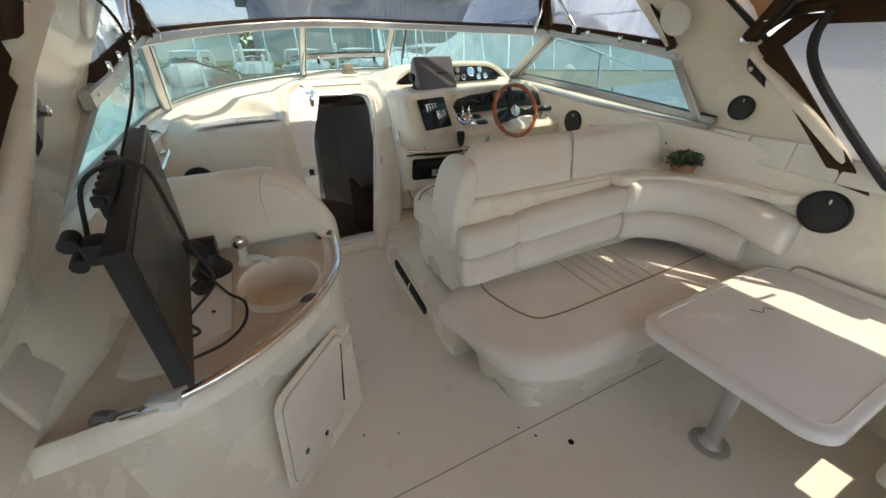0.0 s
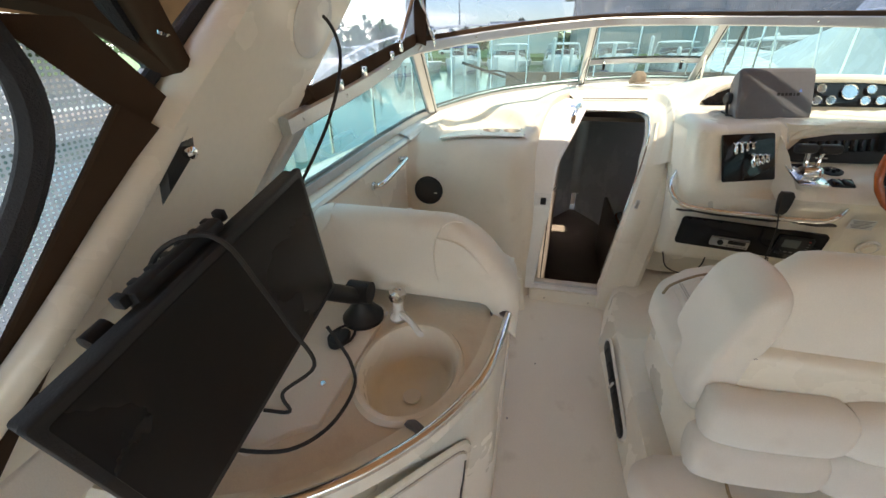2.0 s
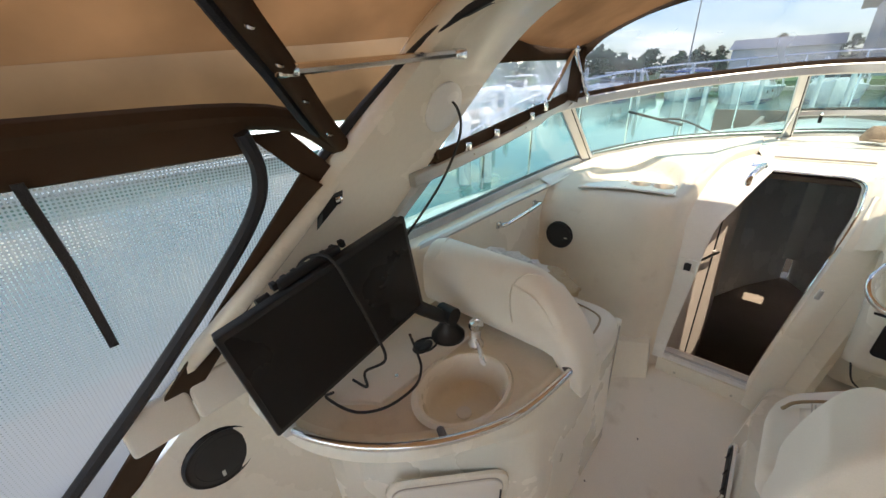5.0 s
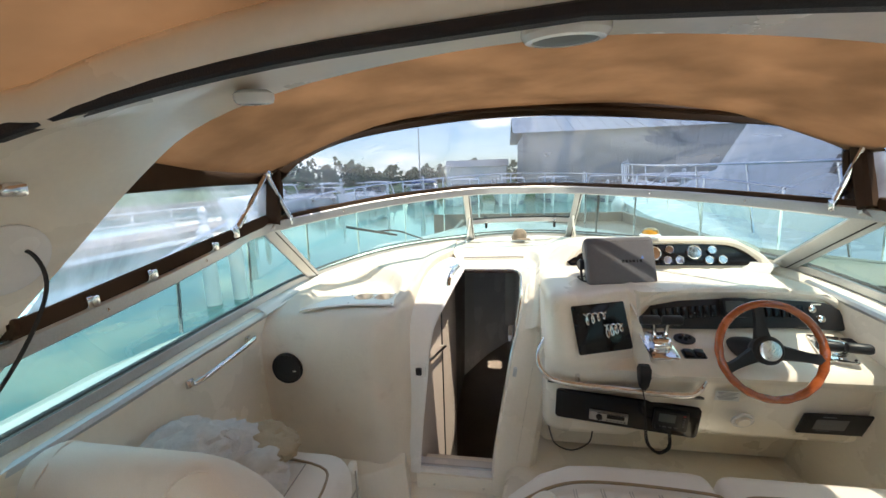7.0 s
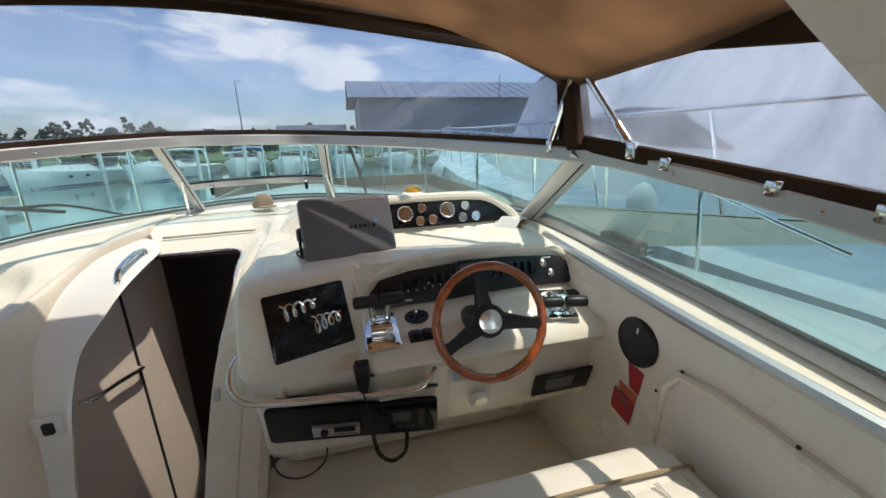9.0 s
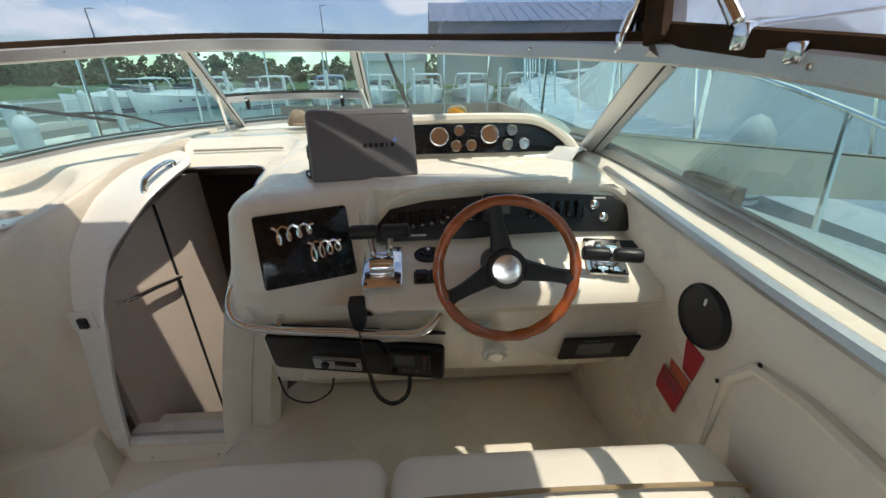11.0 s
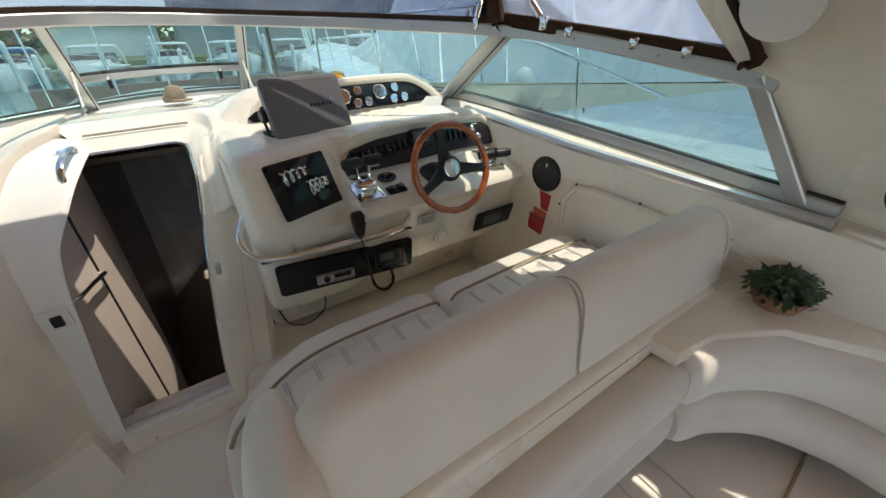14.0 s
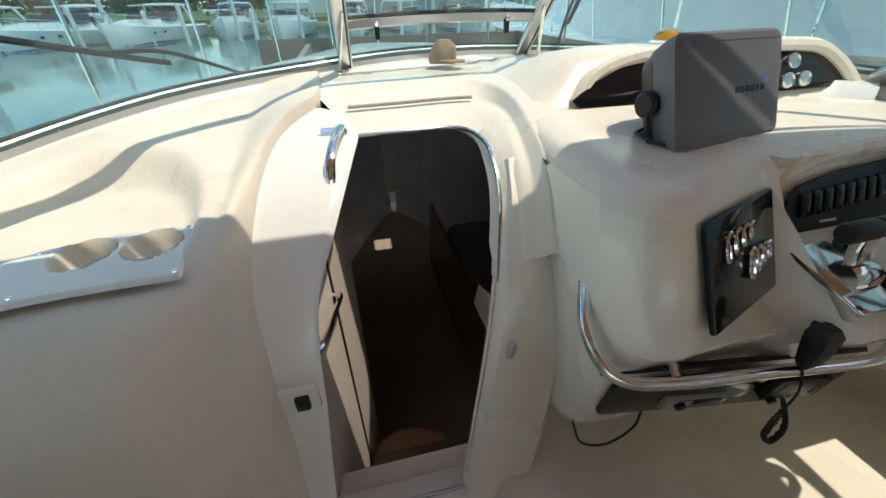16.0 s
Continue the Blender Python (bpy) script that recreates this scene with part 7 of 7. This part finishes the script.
for y, w in ((-1.6, 1.75), (1.5, 1.80), (3.5, 1.62), (5.2, 1.12), (6.6, 0.35), (7.0, 0.04)):
    ls.append([(CX - w, y, 1.0), (CX - w * 0.8, y - 0.2, -0.9), (CX + w * 0.8, y - 0.2, -0.9), (CX + w, y, 1.0)])
tagged(part("own_hull", loft(ls, closed_loop=False, cap=False), HULL), "white hull sides of the boat under the deck", "hull", kind="structure")


def bank(name, pts, z, depth, mat, lab, cat):
    top = [Vector((x, y, z)) for x, y in pts]
    b = bmesh.new()
    up = [b.verts.new(p) for p in top]
    dn = [b.verts.new(p - Vector((0, 0, depth))) for p in top]
    b.faces.new(up)
    for i in range(len(up)):
        j = (i + 1) % len(up)
        b.faces.new((up[i], dn[i], dn[j], up[j]))
    return tagged(part(name, b, mat), lab, cat, kind="structure")


bank("grass_bank", [(-34, -40), (-34, 30), (-30, 62), (60, 70), (200, 70), (400, 600), (-400, 600), (-400, -40)], 0.15, 1.5, GRASS, "grassy harbour bank beyond the docks", "ground")
bank("quay_edge", [(-34.6, -40), (-34.6, 30.5), (-30.4, 62.5), (-30.0, 61.9), (-33.9, 30), (-33.9, -40)], 0.25, 1.6, CONCRETE, "low concrete quay wall along the water", "quay")
bank("dock_port", [(-17, -20), (-17, 24), (-14.6, 24), (-14.6, -20)], -0.15, 0.3, CONCRETE, "concrete dock across the port-side water", "dock")
bank("dock_ahead", [(-34, 52.5), (60, 52.5), (60, 55), (-34, 55)], -0.1, 0.3, CONCRETE, "main dock in front of the moored boats", "dock")


def pile(x, y, h, r, cap=True):
    t = thing("dock_pile", "white sleeved dock pile with a pointed cap", "pile", (x, y, WATER_Z), "dock piles")
    part("post", lathe([(r, WATER_Z - 0.5), (r, h)], (x, y, 0), n=12), PILE_WHITE, t)
    part("cap", lathe([(r * 1.06, h - 0.08), (r * 1.08, h), (r * 0.5, h + r * 0.9), (0.005, h + r * 1.1)], (x, y, 0), n=12), PILE_WHITE, t)
    return t


near_pile = pile(2.62, 3.85, 1.36, 0.10)
part("rope", tube([(2.62 + 0.115 * math.cos(k * 0.8), 3.85 + 0.115 * math.sin(k * 0.8), 0.80 + 0.006 * k) for k in range(44)], 0.022, 6, smooth=2), PILE_WHITE, near_pile, "white mooring rope wound round the pile")
part("sleeve_base", lathe([(0.135, -0.6), (0.125, 0.10)], (2.62, 3.85, 0.55), n=14), BLACK, near_pile)
for x, y, h in ((2.9, 11.5, 1.15), (3.7, 12.2, 0.9), (2.1, 9.8, 0.62), (4.3, 14.5, 1.25), (-6.6, 8.4, 0.9), (-6.3, 8.9, 1.0), (-12.5, 18.0, 1.2), (-14.3, 22.0, 1.2), (-11.5, 14.0, 1.0)):
    pile(x, y, h, 0.16)
for k in range(22):
    pile(-22 + 2.6 * k + (k % 3) * 0.5, 37.0 + (k % 2) * 2.2, 1.3 + 0.4 * (k % 3), 0.15)

fence = thing("dock_fence", "white post-and-rail fence along the port dock", "fence", (-16, 5, -0.15))
for k in range(22):
    y = -18 + 1.9 * k
    part("post", rbox((-15.0, y, 0.40), (0.08, 0.08, 1.1), 0.01), PILE_WHITE, fence)
for z in (0.45, 0.90):
    part("rail", rbox((-15.0, 2.0, z), (0.05, 40, 0.07), 0.01), PILE_WHITE, fence)


def motor_boat(at, turn, length, beam, top, label, bimini=None):
    """A moored cruiser, bow along its own +y, built about its waterline."""
    t = thing("motor_boat", label, "boat", (0, 0, 0), "moored boats")
    L, B = length, beam / 2
    ls = []
    for f, w, sh in ((-0.5, 0.92, 0.95), (-0.2, 1.0, 0.98), (0.1, 0.98, 1.08), (0.3, 0.78, 1.22), (0.42, 0.45, 1.36), (0.5, 0.03, 1.5)):
        y = f * L
        wl = w * 0.86 * B
        ls.append([(-wl * 0.8, y - 0.08 * L * max(0, f), -0.3), (-wl, y - 0.05 * L * max(0, f), 0.15), (-w * B, y, sh), (-w * B * 0.94, y, sh + 0.06), (w * B * 0.94, y, sh + 0.06), (w * B, y, sh), (wl, y - 0.05 * L * max(0, f), 0.15), (wl * 0.8, y - 0.08 * L * max(0, f), -0.3)])
    hull = part("hull", loft(ls), HULL, t)
    part("boot_stripe", loft([[(s * (w * 0.86 * B + 0.01), f * L - 0.05 * L * max(0, f), 0.05 + dz) for s in (-1, 1) for dz in (0, 0.12)] for f, w in ((-0.5, 0.92), (0.1, 0.98), (0.3, 0.78), (0.44, 0.35))], closed_loop=False, cap=False), HULL_BLUE, hull)
    part("cabin_top", loft([[(-w * B, y, 1.05), (-w * B * 0.85, y, z), (w * B * 0.85, y, z), (w * B, y, 1.05)] for y, w, z in ((-0.15 * L, 0.85, 1.5), (0.08 * L, 0.8, 1.62), (0.22 * L, 0.6, 1.5), (0.34 * L, 0.3, 1.42))]), HULL, t)
    part("windshield", loft([[(-w * B, y, 1.5), (-w * B * 0.9, y - 0.35, 2.05), (w * B * 0.9, y - 0.35, 2.05), (w * B, y, 1.5)] for y, w in ((-0.12 * L, 0.86), (0.03 * L, 0.84), (0.09 * L, 0.6))]), DARK_GLASS, t, "dark wraparound windshield")
    if top:
        part("arch", tube([(-B * 0.95, -0.28 * L, 1.0), (-B * 0.85, -0.24 * L, 2.3), (-B * 0.6, -0.22 * L, 2.55), (B * 0.6, -0.22 * L, 2.55), (B * 0.85, -0.24 * L, 2.3), (B * 0.95, -0.28 * L, 1.0)], 0.09, 8), HULL, t)
        part("hard_top", rbox((0, -0.17 * L, 2.5 if bimini is None else 2.35), (beam * 0.8, 0.26 * L, 0.12), 0.05), bimini or HULL, t)
    rl = [(-B * 0.95, -0.1 * L, 1.55), (-B * 0.92, 0.12 * L, 1.7), (-B * 0.7, 0.32 * L, 1.9), (-0.1, 0.49 * L, 2.1), (0.1, 0.49 * L, 2.1), (B * 0.7, 0.32 * L, 1.9), (B * 0.92, 0.12 * L, 1.7), (B * 0.95, -0.1 * L, 1.55)]
    part("bow_rail", tube(rl, 0.025, 6, smooth=4), CHROME, t)
    for p in spline(rl, 2)[1:-1:1]:
        part("stanchion", tube([(p.x * 0.97, p.y - 0.05, p.z - 0.62), (p.x, p.y, p.z)], 0.018, 5, smooth=0), CHROME, t)
    for f in (0.14, 0.24):
        for s in (-1, 1):
            part("porthole", lathe([(0.02, -0.02), (0.16, -0.02), (0.16, 0.02), (0.02, 0.03)], (s * B * (0.97 if f < 0.2 else 0.90), f * L, 0.78), (0, 90 * s, 0), 14, sx=0.6), DARK_GLASS, t)
    t.matrix_basis = pose(at[0], at[1], WATER_Z, 0, 0, turn)
    return t


proto = motor_boat((-4.5, 44), 176, 11.5, 3.8, True, "white moored cruiser with a low cabin and radar arch")
blue = motor_boat((-9.6, 46), 182, 10.0, 3.4, True, "white moored cruiser under a blue canvas top", BLUE_CANVAS)
for x, y, a in ((-15.0, 42, 170), (0.8, 45, 178), (6.2, 47, 184), (11.8, 46, 180), (17.5, 47, 178), (24.5, 48, 181), (-20.5, 40, 160), (-26, 40, 165)):
    copy_thing(proto, pose(x, y, WATER_Z, 0, 0, a))
ahead = motor_boat((8.4, 19.5), 152, 11.5, 3.9, True, "white cruiser berthed ahead with a pointed bow")

# the large cruiser in the next berth
nb = thing("neighbour_cruiser", "large white cruiser in the next berth with dark side windows", "boat", (6.0, 4, WATER_Z))
ls = []
for y, x0, x1, z in ((-9, 3.55, 8.2, 1.05), (-2, 3.35, 8.4, 1.08), (4, 3.45, 8.3, 1.15), (8, 3.95, 7.8, 1.28), (11, 4.75, 7.0, 1.42), (13.2, 5.85, 5.95, 1.58)):
    ls.append([(x0 + 0.5, y - 0.3, WATER_Z - 0.3), (x0 + 0.12, y - 0.1, 0.2), (x0, y, z - 0.06), (x0 + 0.1, y, z), ((x0 + x1) / 2, y, z + 0.16), (x1 - 0.1, y, z), (x1, y, z - 0.06), (x1 - 0.5, y - 0.3, WATER_Z - 0.3)])
hull = part("hull", loft(ls), HULL, nb)
for z in (0.55, 0.70):
    part("hull_groove", tube([(3.44, -2, z), (3.50, 4, z + 0.06), (3.95, 8, z + 0.15)], 0.018, 6), BLACK, hull)
for y in (5.6, 7.6):
    part("porthole", lathe([(0.02, -0.02), (0.17, -0.02), (0.19, 0.01), (0.15, 0.02), (0.02, 0.02)], (3.62 + (y - 5.6) * 0.13, y, 0.86), (0, -82, -8), 20, sx=0.5), DARK_GLASS, hull)
part("cabin", loft([[(4.25, -8, 1.0), (4.45, -8, 3.0), (7.3, -8, 3.0), (7.5, -8, 1.0)], [(4.2, 0, 1.1), (4.42, 0, 3.05), (7.35, 0, 3.05), (7.5, 0, 1.1)], [(4.25, 3.6, 1.15), (4.5, 2.9, 2.75), (7.25, 2.9, 2.75), (7.5, 3.6, 1.15)], [(4.6, 5.6, 1.25), (4.9, 4.6, 1.95), (6.9, 4.6, 1.95), (7.2, 5.6, 1.25)], [(5.3, 8.2, 1.4), (5.5, 7.8, 1.5), (6.3, 7.8, 1.5), (6.5, 8.2, 1.4)]]), HULL, nb, "white moulded superstructure")
part("side_window", prism([(0.96, 1.86), (0.90, 2.06), (0.27, 2.11), (-0.35, 2.05), (-1.01, 1.68), (-0.31, 1.70)], -0.03, 0.03, 0.0, Matrix(((0, 0.10, 1, 4.085), (1, 0, 0, 0), (0, 1, 0, 0), (0, 0, 0, 1)))), DARK_GLASS, nb, "dark wedge-shaped cabin window")
part("fly_bridge", rbox((5.9, -2.2, 3.35), (3.1, 6.4, 0.7), 0.25, 3), HULL, nb)
part("windscreen", rbox((5.9, 0.9, 3.75), (2.6, 0.05, 0.5), 0.02, turn=(35, 0, 0)), DARK_GLASS, nb)
nr = [(3.7, -4, 1.95), (3.6, 0, 1.98), (3.7, 4, 2.05), (4.15, 8, 2.2), (4.95, 11, 2.35), (5.9, 13.5, 2.5)]
part("side_rail", tube(nr, 0.018, 8), CHROME, nb)
for p in spline(nr, 3)[::1]:
    part("stanchion", tube([(p.x + 0.02, p.y - 0.25, 1.05 + (p.y + 4) * 0.02), (p.x, p.y, p.z)], 0.014, 6, smooth=0), CHROME, nb)
for z in (3.12, 2.98):
    part("blue_stripe", tube([(4.33, -8, z - 0.05), (4.31, 0, z), (4.42, 2.6, z - 0.25)], 0.02, 6), HULL_BLUE, nb)

nb.location += Vector((-0.70, 5.0, 0.0))

# sheds
shed = thing("boat_shed", "long grey metal boat shed with a pale ribbed roof", "shed", (38, 95, 0))
part("wall", rbox((40, 92, 5.2), (72, 26, 10.2), 0.0), SHED, shed)
part("roof", loft([[(2, 78, 10.2), (2, 92, 15.0), (2, 106, 10.2)], [(78, 78, 10.2), (78, 92, 15.0), (78, 106, 10.2)]], closed_loop=False, cap=False), SHED_ROOF, shed)
for k in range(72):
    part("wall_rib", rbox((4.5 + k * 1.0, 78.95, 5.2), (0.12, 0.1, 10.2), 0), SHED, shed)
for k in range(36):
    part("roof_rib", tube([(3 + k * 2.1, 78, 10.28), (3 + k * 2.1, 92, 15.08)], 0.07, 4, smooth=0), SHED_ROOF, shed)
hall = thing("white_store", "small white building on the far bank", "building", (-6, 100, 0))
part("wall", rbox((-6, 96, 2.4), (14, 8, 4.6), 0), HULL, hall)
part("roof", loft([[(-13.5, 91.5, 4.6), (-13.5, 96, 6.3), (-13.5, 100.5, 4.6)], [(1.5, 91.5, 4.6), (1.5, 96, 6.3), (1.5, 100.5, 4.6)]], closed_loop=False, cap=False), SHED, hall)
for k, (x, y) in enumerate(((-31, 66), (-20, 85))):
    car = thing("parked_car", "white parked car on the far bank", "car", (x, y, 0.15), "parked cars")
    part("body", rbox((x, y, 0.75), (4.4, 1.8, 0.75), 0.25, 3), HULL, car)
    part("cabin", rbox((x - 0.2, y, 1.35), (2.4, 1.6, 0.6), 0.22, 3), DARK_GLASS, car)
    for wx in (-1.35, 1.35):
        part("wheel", lathe([(0.001, -0.1), (0.33, -0.1), (0.33, 0.1), (0.001, 0.1)], (x + wx, y - 0.85, 0.48), (90, 0, 0), 14), BLACK, car)
for x, y, h in ((-17, 80, 13), (31, 76, 14), (-42, 60, 10)):
    mast = thing("light_pole", "tall thin pole beside the harbour", "pole", (x, y, 0))
    part("pole", lathe([(0.16, 0), (0.08, h)], (x, y, 0), n=8), SHED, mast)
    part("arm", rbox((x + 0.5, y, h), (1.2, 0.1, 0.1), 0.02), SHED, mast)

rnd = random.Random(11)
verts, faces = [], []
for k in range(260):
    f = rnd.random()
    x = -260 + 300 * f
    y = 120 + 40 * rnd.random() + 0.1 * abs(x)
    h = rnd.uniform(4.5, 9.5) * (1.2 if x < -60 else 0.85)
    for c in range(55):
        a, e = rnd.uniform(0, 6.283), rnd.uniform(0.05, 1)
        w = h * 0.55 * math.sin(math.pi * min(1, 0.25 + e * 0.75)) * rnd.uniform(0.4, 1.0)
        p = Vector((x + w * math.cos(a), y + w * math.sin(a) * 0.6, 0.2 + h * e))
        s = rnd.uniform(0.5, 1.2)
        m = Euler((rnd.uniform(-1, 1), rnd.uniform(-1, 1), a)).to_matrix()
        i = len(verts)
        verts += [p + m @ Vector(v) * s for v in ((-1, 0, 0), (0, -0.8, 0.2), (1, 0, 0.1), (0, 0.8, -0.1), (0, 0, 0.8))]
        faces += [(i, i + 1, i + 4), (i + 1, i + 2, i + 4), (i + 2, i + 3, i + 4), (i + 3, i, i + 4)]
me = bpy.data.meshes.new("far_woods")
me.from_pydata([tuple(v) for v in verts], [], faces)
me.materials.append(FOLIAGE)
tagged(new("far_woods", me), "dense green tree line on the far bank", "trees", kind="stuff")
